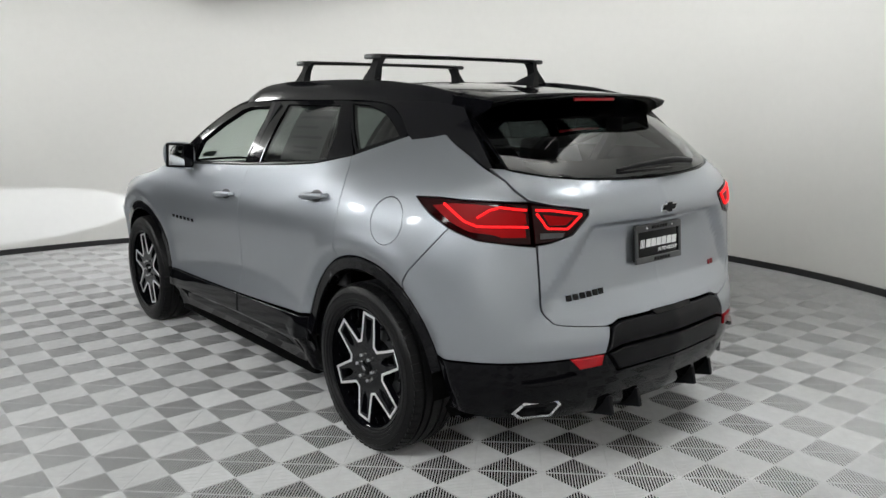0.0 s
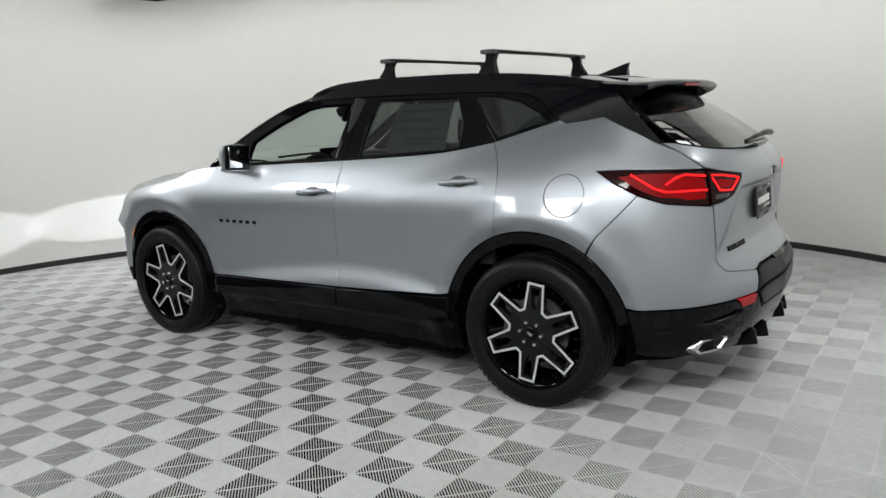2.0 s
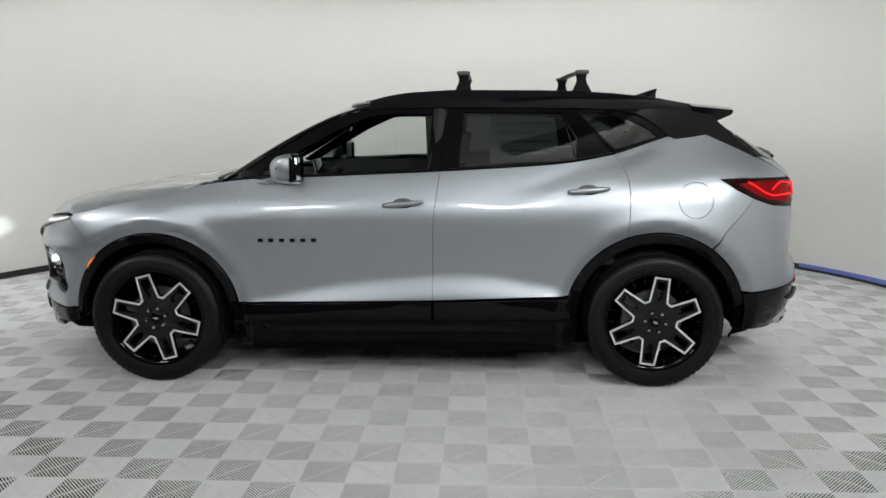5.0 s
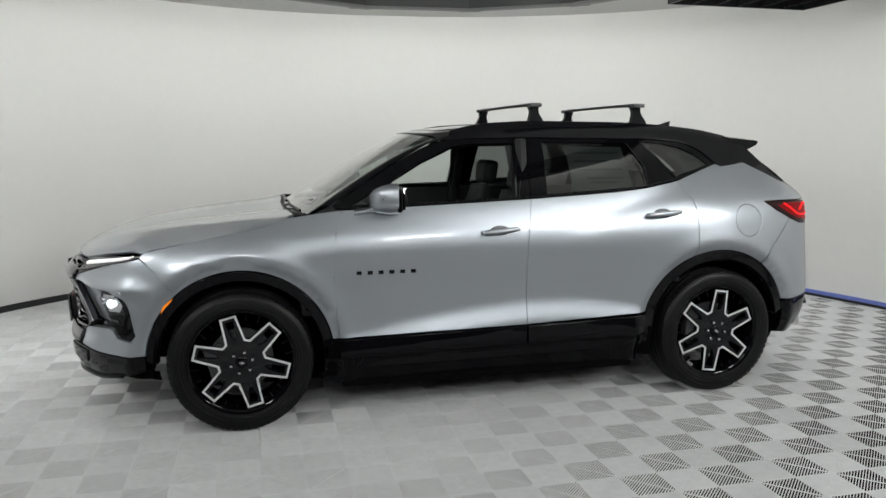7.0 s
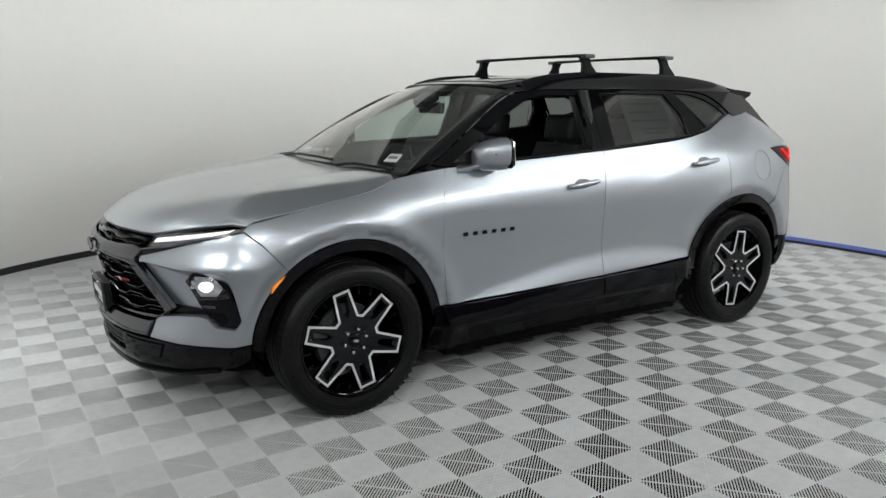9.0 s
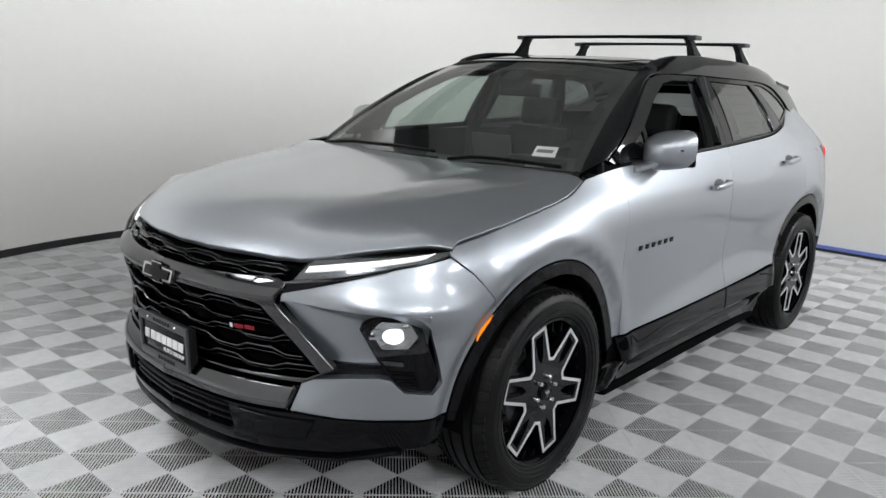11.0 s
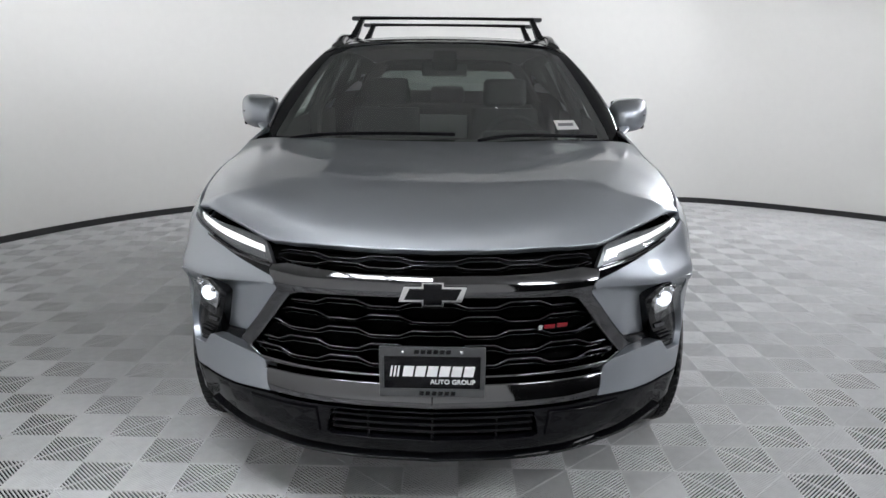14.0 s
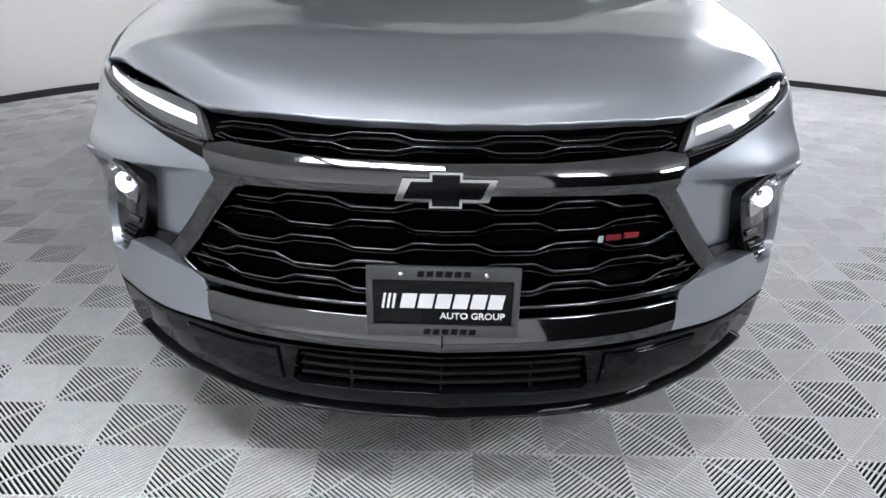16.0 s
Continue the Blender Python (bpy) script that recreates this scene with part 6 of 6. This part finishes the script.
def plate(x, z, facing, owner, tilt):
    """A dealer plate in a grey frame: white bars on black, shapes only."""
    base = pose(x, 0, z, 0, tilt * facing, 0) @ pose(0, 0, 0, 0, 0, 0 if facing > 0 else 180)
    holder = part("plate_holder", box(bmesh.new(), (0.03, 0.3, 0.14), base @ pose(-0.022, 0, -0.004), 0.006), PLASTIC, owner, "black plate holder")
    board = part("plate_board", box(bmesh.new(), (0.004, 0.3, 0.145), base, 0.002), GLOSS_BLACK, holder, "black dealer plate")
    for nm, size, at in (("plate_frame", (0.01, 0.318, 0.03), (0.003, 0, 0.066)), ("plate_frame", (0.01, 0.318, 0.026), (0.003, 0, -0.068)), ("plate_frame", (0.01, 0.014, 0.11), (0.003, 0.152, 0)), ("plate_frame", (0.01, 0.014, 0.11), (0.003, -0.152, 0))):
        part(nm, box(bmesh.new(), size, base @ pose(*at), 0.003), FRAME_GREY, holder, "grey plate frame")
    def bar(y0, y1, z0, z1, slant, d, mat):
        bm = prism(bmesh.new(), [(y0, z0), (y1, z0), (y1 + slant, z1), (y0 + slant, z1)], lambda p, q, e: tuple(base @ Vector((d - e, p, q))), 0.002)
        part("plate_bar", bm, mat, holder, smooth=False)
    for k in range(3):
        bar(-0.128 + 0.0105 * k, -0.1225 + 0.0105 * k, -0.016, 0.018, 0.005, 0.0045, WHITE_PRINT)
    for k in range(6):
        bar(-0.09 + 0.0365 * k, -0.0595 + 0.0365 * k, -0.015, 0.018, 0.006, 0.0045, WHITE_PRINT)
    text_part("plate_words", "AUTO GROUP", 0.021, base @ pose(0.0045, 0.062, -0.033) @ Matrix(((0, 0, 1, 0), (1, 0, 0, 0), (0, 1, 0, 0), (0, 0, 0, 1))), WHITE_PRINT, holder, deep=0.0006)
    for k in range(6):
        bar(-0.055 + 0.019 * k, -0.041 + 0.019 * k, 0.06, 0.073, 0.002, 0.0092, GLOSS_BLACK)
        bar(-0.04 + 0.019 * k, -0.026 + 0.019 * k, -0.075, -0.062, 0.002, 0.0092, GLOSS_BLACK)
    for y in (-0.088, 0.088):
        bm = bmesh.new()
        bmesh.ops.create_uvsphere(bm, u_segments=10, v_segments=6, radius=0.006, matrix=base @ pose(0.008, y, 0.066))
        part("screw", bm, CHROME, holder, "bright plate screw")


plate(2.428, 0.572, 1, GRILLE, 3)
plate(-2.302, 0.965, -1, GATE, -4)


# exhaust tips
for _sg in (1, -1):
    _o = [(0.712, 0.338), (0.732, 0.354), (0.7, 0.386), (0.595, 0.394), (0.586, 0.381), (0.617, 0.342)]
    _i = [tuple(p) for p in shrink(_o[::-1], 0.009)][::-1]
    _bm = bmesh.new()
    def _ex(y):
        return -2.165 - (0.74 - y) * 0.62
    _rings = []
    for _poly, _d in ((_o, 0.09), (_o, 0.0), (_i, 0.002), (_i, 0.1)):
        _rings.append([_bm.verts.new((_ex(y) - 0.02 + _d, _sg * y, z)) for y, z in _poly])
    for _r0, _r1 in zip(_rings, _rings[1:]):
        for _k in range(6):
            _bm.faces.new((_r0[_k], _r0[(_k + 1) % 6], _r1[(_k + 1) % 6], _r1[_k]))
    _tip = part("exhaust_tip", _bm, CHROME, car, "bright chrome exhaust finisher")
    part("exhaust_bore", prism(bmesh.new(), _i, lambda p, q, e: (_ex(p) + 0.06 + e, _sg * p, q), 0.01), VOID, _tip)


# ---- roof rails, cross bars, aerial, wipers ----
for _sg in (1, -1):
    # a solid rail that grows out of the roof's edge
    _bm, _rings = bmesh.new(), []
    for _x in np.linspace(0.2, -1.66, 40):
        _up = float(np.interp(-_x, [-0.2, -0.08, 0.02, 0.3, 0.8, 1.2, 1.45, 1.58, 1.66], [0.0, 0.02, 0.034, 0.045, 0.046, 0.04, 0.026, 0.01, 0.0]))
        _o, _c = roof_at(np.array([0.998]), np.array([_x]))[0], roof_at(np.array([0.86]), np.array([_x]))[0]
        _zt = max(_o[2] + 0.05, _c[2]) + _up
        _sec = [(_o[1] + 0.003, _o[2] - 0.004), (_o[1] - 0.012, _o[2] + (_zt - _o[2]) * 0.5), (_o[1] - 0.036, _zt - 0.006), (_o[1] - 0.044, _zt), (_o[1] - 0.068, _zt), (_o[1] - 0.076, _zt - 0.008), (_o[1] - 0.086, _c[2] - 0.02)]
        _rings.append([_bm.verts.new((_x, _sg * _y, _z)) for _y, _z in _sec])
    for _r0, _r1 in zip(_rings, _rings[1:]):
        for _k in range(7):
            _bm.faces.new((_r0[_k], _r0[(_k + 1) % 7], _r1[(_k + 1) % 7], _r1[_k]))
    _bm.faces.new(_rings[0]), _bm.faces.new(_rings[-1])
    part("roof_rail", _bm, ROOF_BLACK, car, "black roof rail flush with the roof edge", angle=50)


def cross_bar(x, z, half):
    """A thin wing-shaped bar that runs on past its two leaning clamp towers, with end caps."""
    bm = bmesh.new()
    prof = [(math.cos(a) * 0.034, math.sin(a) * 0.0085 * (1 + 0.3 * math.cos(a))) for a in np.linspace(0, 2 * math.pi, 17)[:-1]]
    rings = [[bm.verts.new((x + a, y, z + b - 0.006 * (y / half) ** 2)) for a, b in prof] for y in np.linspace(-half, half, 9)]
    for r0, r1 in zip(rings, rings[1:]):
        for k in range(16):
            bm.faces.new((r0[k], r0[(k + 1) % 16], r1[(k + 1) % 16], r1[k]))
    bm.faces.new(rings[0]), bm.faces.new(rings[-1])
    bar_ = part("cross_bar", bm, SATIN_BLACK, car, "black aerodynamic roof cross bar", angle=50)
    part("rubber_strip", box(bmesh.new(), (0.02, 2 * half - 0.06, 0.004), pose(x, 0, z + 0.0065), 0.0015), RUBBER, bar_, "black rubber strip in the bar")
    for sg in (1, -1):
        bm = bmesh.new()
        rings = []
        for t in np.linspace(0, 1, 8):
            y, zz = sg * (0.578 - 0.052 * t), 1.664 + (z - 0.01 - 1.664) * t
            w, d = 0.05 - 0.024 * ease(t * 1.5) + 0.008 * ease((t - 0.7) / 0.3), 0.036 - 0.012 * t
            rings.append([bm.verts.new((x + a * w, y + b * d * 0.6, zz)) for a, b in ((-1, -1), (1, -1), (1, 1), (-1, 1))])
        for r0, r1 in zip(rings, rings[1:]):
            for k in range(4):
                bm.faces.new((r0[k], r0[(k + 1) % 4], r1[(k + 1) % 4], r1[k]))
        bm.faces.new(rings[0]), bm.faces.new(rings[-1])
        bmesh.ops.bevel(bm, geom=[e for e in bm.edges if len(e.link_faces) == 2 and e.calc_face_angle(0) > 0.9], offset=0.006, segments=2, affect="EDGES")
        part("bar_tower", bm, PLASTIC, bar_, "black clamp tower")
        part("tower_foot", box(bmesh.new(), (0.115, 0.05, 0.014), pose(x, sg * 0.581, 1.664, sg * -18, 0, 0), 0.005), RUBBER, bar_, "black rubber foot on the roof rail")
        part("bar_cap", box(bmesh.new(), (0.078, 0.05, 0.024), pose(x, sg * (half - 0.012), z - 0.006), 0.009), FRAME_GREY, bar_, "dull grey end cap")


cross_bar(-0.345, 1.782, 0.572)
cross_bar(-1.03, 1.784, 0.58)

_bm = bmesh.new()
_rings = []
for _t in np.linspace(0, 1, 9):
    _h, _w = 0.07 * _t**1.1, 0.03 * (1 - 0.25 * _t)
    _rings.append([_bm.verts.new((-1.39 - 0.19 * _t + a * 0.012 * (1 if _t > 0.9 else 0), b, 1.64 - 0.012 * _t + c)) for a, b, c in ((0, -_w, 0), (0, -_w * 0.55, _h * 0.6), (-1, 0, _h), (0, _w * 0.55, _h * 0.6), (0, _w, 0))])
for _r0, _r1 in zip(_rings, _rings[1:]):
    for _k in range(5):
        _bm.faces.new((_r0[_k], _r0[(_k + 1) % 5], _r1[(_k + 1) % 5], _r1[_k]))
_bm.faces.new(_rings[-1])
part("roof_aerial", _bm, ROOF_BLACK, car, "black shark-fin aerial")

COWL = part("cowl", box(bmesh.new(), (0.16, 1.5, 0.03), pose(1.13, 0, 1.13, 0, 8, 0), 0.01), PLASTIC, car, "black plastic cowl under the windscreen")
for _pts in ([(1.16, 0.16, 1.158), (1.135, 0.3, 1.178), (1.115, 0.5, 1.18), (1.09, 0.7, 1.176)], [(1.15, -0.68, 1.158), (1.14, -0.5, 1.178), (1.14, -0.2, 1.184), (1.14, 0.06, 1.182)]):
    part("wiper", tube(bmesh.new(), flow(_pts, 5), 0.008, 8), SATIN_BLACK, COWL, "black windscreen wiper")
_p0, _p1 = tail_glass_at(np.array([0.0]), np.array([0.06]))[0], tail_glass_at(np.array([0.0]), np.array([0.16]))[0]
_bm = bmesh.new()
tube(_bm, flow([(_p0[0] - 0.03, -0.24, _p0[2] + 0.035), (_p0[0] - 0.045, -0.1, _p0[2] + 0.045), (_p0[0] - 0.035, 0.1, _p0[2] + 0.035), (_p0[0] - 0.02, 0.24, _p0[2] + 0.02)], 5), [0.02] * 4 + [0.018] * 4 + [0.014] * 4 + [0.01] * 4, 10, flat=0.8)
_rw = part("rear_wiper", _bm, SATIN_BLACK, GATE, "black rear wiper")
part("wiper_blade", box(bmesh.new(), (0.02, 0.36, 0.012), pose(_p0[0] - 0.02, 0.06, _p0[2] + 0.01), 0.003), SATIN_BLACK, _rw)


# ---- stickers ----
def screen_note(u0, u1, v0, v1, lift, mat, name, owner, label):
    panel(name, [(u0, v0), (u1, v0), (u1, v1), (u0, v1)], screen_at, mat, owner, label, step=0.05, lift=lift, depth=0.001, gap=0, bevel=0.0003)


_note = panel("window_note", [(0.7, 0.085), (0.835, 0.085), (0.825, 0.16), (0.695, 0.16)], screen_at, PAPER, SCREEN, "white paper note on the windscreen", step=0.05, lift=0.003, depth=0.001, gap=0, bevel=0.0003)
screen_note(0.715, 0.81, 0.112, 0.135, 0.0045, INK, "print_bar", _note, "")
panel("dash_note", [(0.69, 0.018), (0.8, 0.018), (0.8, 0.035), (0.69, 0.035)], screen_at, PAPER, SCREEN, "small white note low in the windscreen", step=0.05, lift=-0.004, depth=0.001, gap=0, bevel=0.0003)
_label = panel("price_sheet", [(-0.5, 1.275), (-0.89, 1.29), (-0.87, 1.53), (-0.5, 1.535)], side_at, PAPER_BACK, REAR_DOORS[0], "paper price sheet behind dark glass", step=0.08, lift=-0.016, depth=0.001, gap=0, bevel=0.0003)
for _k, (_x0, _x1, _z) in enumerate(((-0.54, -0.84, 1.49), (-0.54, -0.76, 1.44), (-0.54, -0.84, 1.39), (-0.6, -0.84, 1.34), (-0.62, -0.8, 1.315))):
    panel("print_bar", [(_x0, _z), (_x1, _z), (_x1, _z + 0.012), (_x0, _z + 0.012)], side_at, INK, _label, step=0.08, lift=-0.0145, depth=0.001, gap=0, bevel=0.0003)


# ---- cabin ----
def seat(y):
    bm = box(bmesh.new(), (0.52, 0.5, 0.16), pose(0.02, y, 0.66, 0, -6, 0), 0.05, 3)
    base = part("seat", bm, LEATHER, car, "black leather front seat")
    bm = bmesh.new()
    rings = []
    for t in np.linspace(0, 1, 9):
        x, z = -0.13 - 0.17 * t, 0.66 + 0.58 * t
        w, d = 0.25 - 0.05 * t**2, 0.075 - 0.02 * t
        rings.append([bm.verts.new((x + d * (math.cos(a) * (1 if abs(math.sin(a)) < 0.7 else 1.25)), y + w * math.copysign(abs(math.sin(a)) ** 0.6, math.sin(a)), z)) for a in np.linspace(0, 2 * math.pi, 21)[:-1]])
    for r0, r1 in zip(rings, rings[1:]):
        for k in range(20):
            bm.faces.new((r0[k], r0[(k + 1) % 20], r1[(k + 1) % 20], r1[k]))
    bm.faces.new(rings[0]), bm.faces.new(rings[-1])
    part("backrest", bm, LEATHER, base, angle=60)
    part("headrest", box(bmesh.new(), (0.1, 0.27, 0.17), pose(-0.325, y, 1.335, 0, -8, 0), 0.042, 4), LEATHER, base)
    for d in (-0.05, 0.05):
        part("headrest_post", tube(bmesh.new(), [(-0.31, y + d, 1.2), (-0.325, y + d, 1.3)], 0.006, 8), CHROME, base)


seat(0.37), seat(-0.37)
_bench = part("rear_bench", box(bmesh.new(), (0.5, 1.3, 0.16), pose(-0.85, 0, 0.68, 0, -6, 0), 0.05, 3), LEATHER, car, "black leather rear bench")
part("bench_back", box(bmesh.new(), (0.14, 1.28, 0.56), pose(-1.14, 0, 0.96, 0, -14, 0), 0.05, 3), LEATHER, _bench)
for _y in (-0.4, 0.0, 0.4):
    part("headrest", box(bmesh.new(), (0.09, 0.25, 0.13), pose(-1.23, _y, 1.295, 0, -10, 0), 0.038, 4), LEATHER, _bench)
part("load_floor", box(bmesh.new(), (0.95, 1.35, 0.05), pose(-1.68, 0, 0.8), 0.02), VOID, car)
_bm = bmesh.new()
_sec = [(1.12, 1.1), (0.98, 1.135), (0.8, 1.13), (0.68, 1.1), (0.62, 1.05), (0.6, 0.98), (0.66, 0.8), (0.72, 0.6), (1.1, 0.6)]
_ra, _rb = [_bm.verts.new((x, 0.84, z)) for x, z in _sec], [_bm.verts.new((x, -0.84, z)) for x, z in _sec]
for _k in range(len(_sec)):
    _j = (_k + 1) % len(_sec)
    _bm.faces.new((_ra[_k], _ra[_j], _rb[_j], _rb[_k]))
_bm.faces.new(_ra), _bm.faces.new(_rb)
_dash = part("dashboard", _bm, LEATHER, car, "black soft dashboard", angle=50)
_scr = part("dash_screen", box(bmesh.new(), (0.014, 0.25, 0.13), pose(0.635, 0.0, 1.185, 0, 12, 0), 0.005), GLOSS_BLACK, _dash, "dark centre screen")
# added lighter plate: the screen's pale reflection as a colour
part("screen_back", box(bmesh.new(), (0.01, 0.24, 0.12), pose(0.648, 0.0, 1.186, 0, 12, 0), 0.004), LAMP_GREY, _scr, "back of the screen, its pale reflection put into the grey")
part("instrument_hood", box(bmesh.new(), (0.16, 0.34, 0.06), pose(0.72, 0.37, 1.14), 0.025, 3), LEATHER, _dash)
part("console", box(bmesh.new(), (0.9, 0.24, 0.22), pose(0.15, 0, 0.68), 0.04, 3), LEATHER, _dash)
_bm = bmesh.new()
_m = pose(0.52, 0.37, 1.06, 0, 62, 0)
tube(_bm, [tuple(_m @ Vector((0.182 * math.cos(a), 0.182 * math.sin(a), 0))) for a in np.linspace(0, 2 * math.pi, 33)], 0.016, 8, caps=False)
_wheel = part("steering_wheel", _bm, LEATHER, _dash, "black leather steering wheel", angle=60)
part("wheel_boss", box(bmesh.new(), (0.13, 0.15, 0.05), _m, 0.02, 3), LEATHER, _wheel)
for _s in ((0.0, 0.11), (0.0, -0.11), (0.11, 0.0)):
    part("wheel_spoke", box(bmesh.new(), (0.03 + abs(_s[0]), 0.03 + abs(_s[1]), 0.014), _m @ pose(_s[0], _s[1], 0), 0.005), LEATHER, _wheel)
_mir = part("cabin_mirror", box(bmesh.new(), (0.03, 0.24, 0.068), pose(0.43, 0.0, 1.465, 0, -8, 6), 0.014, 3), SATIN_BLACK, car, "black cabin mirror")
part("mirror_arm", tube(bmesh.new(), [(0.44, 0, 1.48), (0.47, 0, 1.53), (0.44, 0, 1.55)], 0.016, 8), SATIN_BLACK, _mir)
part("camera_cover", box(bmesh.new(), (0.12, 0.13, 0.06), pose(0.47, 0.0, 1.515, 0, 28, 0), 0.015, 3), SATIN_BLACK, _mir)
for _sg in (1, -1):
    part("middle_pillar", tube(bmesh.new(), [(-0.17, _sg * 0.82, 0.9), (-0.19, _sg * 0.8, 1.22), (-0.215, _sg * 0.655, 1.56)], [0.05, 0.045, 0.04], 8), LEATHER, car, "black inner pillar trim")
    part("seat_belt", box(bmesh.new(), (0.045, 0.004, 0.4), pose(-0.16, _sg * 0.72, 1.36, _sg * 22, 4, 0)), LEATHER, car, "black seat belt")
    part("rear_inner_pillar", tube(bmesh.new(), [(-1.4, _sg * 0.68, 1.22), (-1.58, _sg * 0.6, 1.4), (-1.66, _sg * 0.52, 1.52)], 0.045, 8), LEATHER, car)
    part("door_card", box(bmesh.new(), (2.0, 0.03, 0.5), pose(-0.2, _sg * 0.85, 0.95), 0.01), LEATHER, car, "black inner door trim")


# ---- ribbed floor tiles ----
CELL, TILE_X, TILE_Y = 0.2035, 0.128, 0.088
floor = tagged(new("floor"), "grey interlocking ribbed plastic floor tiles", kind="structure")


def tile_mesh():
    """A square of four fields whose slanting ribs turn from field to field, open between the ribs."""
    verts, faces = [], []
    pitch, rib, deep = 0.0121, 0.0043, 0.006

    def bar(p, q, half, top, low):
        (ax, ay), (bx, by) = p, q
        dx, dy = bx - ax, by - ay
        n = math.hypot(dx, dy)
        if n < 0.004:
            return
        ox, oy = -dy / n * half, dx / n * half
        k = len(verts)
        for z, w in ((top, 0.75), (top - 0.0006, 1.0), (low, 1.0)):
            verts.extend(((ax + ox * w, ay + oy * w, z), (bx + ox * w, by + oy * w, z), (bx - ox * w, by - oy * w, z), (ax - ox * w, ay - oy * w, z)))
        faces.append((k, k + 3, k + 2, k + 1))
        for a in (0, 4):
            faces.extend(((k + a, k + a + 1, k + a + 5, k + a + 4), (k + a + 2, k + a + 3, k + a + 7, k + a + 6)))

    for i in range(2):
        for j in range(2):
            x0, y0 = i * CELL, j * CELL
            flip = (i + j) % 2
            c = -CELL + pitch / 2
            while c < CELL:  # ribs along the field's diagonal: y - x = c
                p, q = (max(0, -c), max(0, c)), (CELL - max(0, c), CELL - max(0, -c))
                if flip:
                    p, q = (CELL - p[0], p[1]), (CELL - q[0], q[1])
                bar((x0 + p[0], y0 + p[1]), (x0 + q[0], y0 + q[1]), rib / 2, 0.0, -deep)
                c += pitch * math.sqrt(2)
            a, b = ((0, CELL), (CELL, 0)) if not flip else ((0, 0), (CELL, CELL))
            bar((x0 + a[0], y0 + a[1]), (x0 + b[0], y0 + b[1]), 0.0012, -0.001, -deep)
    for i in range(2):  # thin bars along the fields' edges
        for j in range(2):
            bar((i * CELL, j * CELL), ((i + 1) * CELL, j * CELL), 0.0014, -0.0006, -deep)
            bar((i * CELL, j * CELL), (i * CELL, (j + 1) * CELL), 0.0014, -0.0006, -deep)
    me = bpy.data.meshes.new("tile")
    me.from_pydata(verts, [], faces)
    me.materials.append(TILE)
    return me


_tile = tile_mesh()
_inside = []
for _i in range(-16, 17):
    for _j in range(-16, 17):
        _x, _y = TILE_X + (2 * _i + 1) * CELL, TILE_Y + (2 * _j + 1) * CELL
        if math.hypot(_x, _y) < wall_at(math.degrees(math.atan2(_y, _x))) + 0.28:
            _inside.append((_x - CELL, _y - CELL))
_inside.sort(key=lambda p: math.hypot(p[0] - 0.2, p[1] - 1.0))
for _x, _y in _inside[:300]:
    _ob = new("tile", _tile)
    _ob.parent = floor
    _ob.location = (_x, _y, 0)
_verts = np.array([v.co[:] for v in _tile.vertices])
_faces = np.array([tuple(p.vertices) for p in _tile.polygons])
_rest = _inside[300:]
if _rest:
    _all_v = np.concatenate([_verts + (x, y, 0) for x, y in _rest])
    _all_f = np.concatenate([_faces + k * len(_verts) for k in range(len(_rest))])
    _me = bpy.data.meshes.new("outer_tiles")
    _me.from_pydata(_all_v.tolist(), [], _all_f.tolist())
    _me.materials.append(TILE)
    _ob = new("outer_tiles", _me)
    _ob.parent = floor
    tagged(_ob, "outer ribbed tiles towards the wall", kind="stuff")
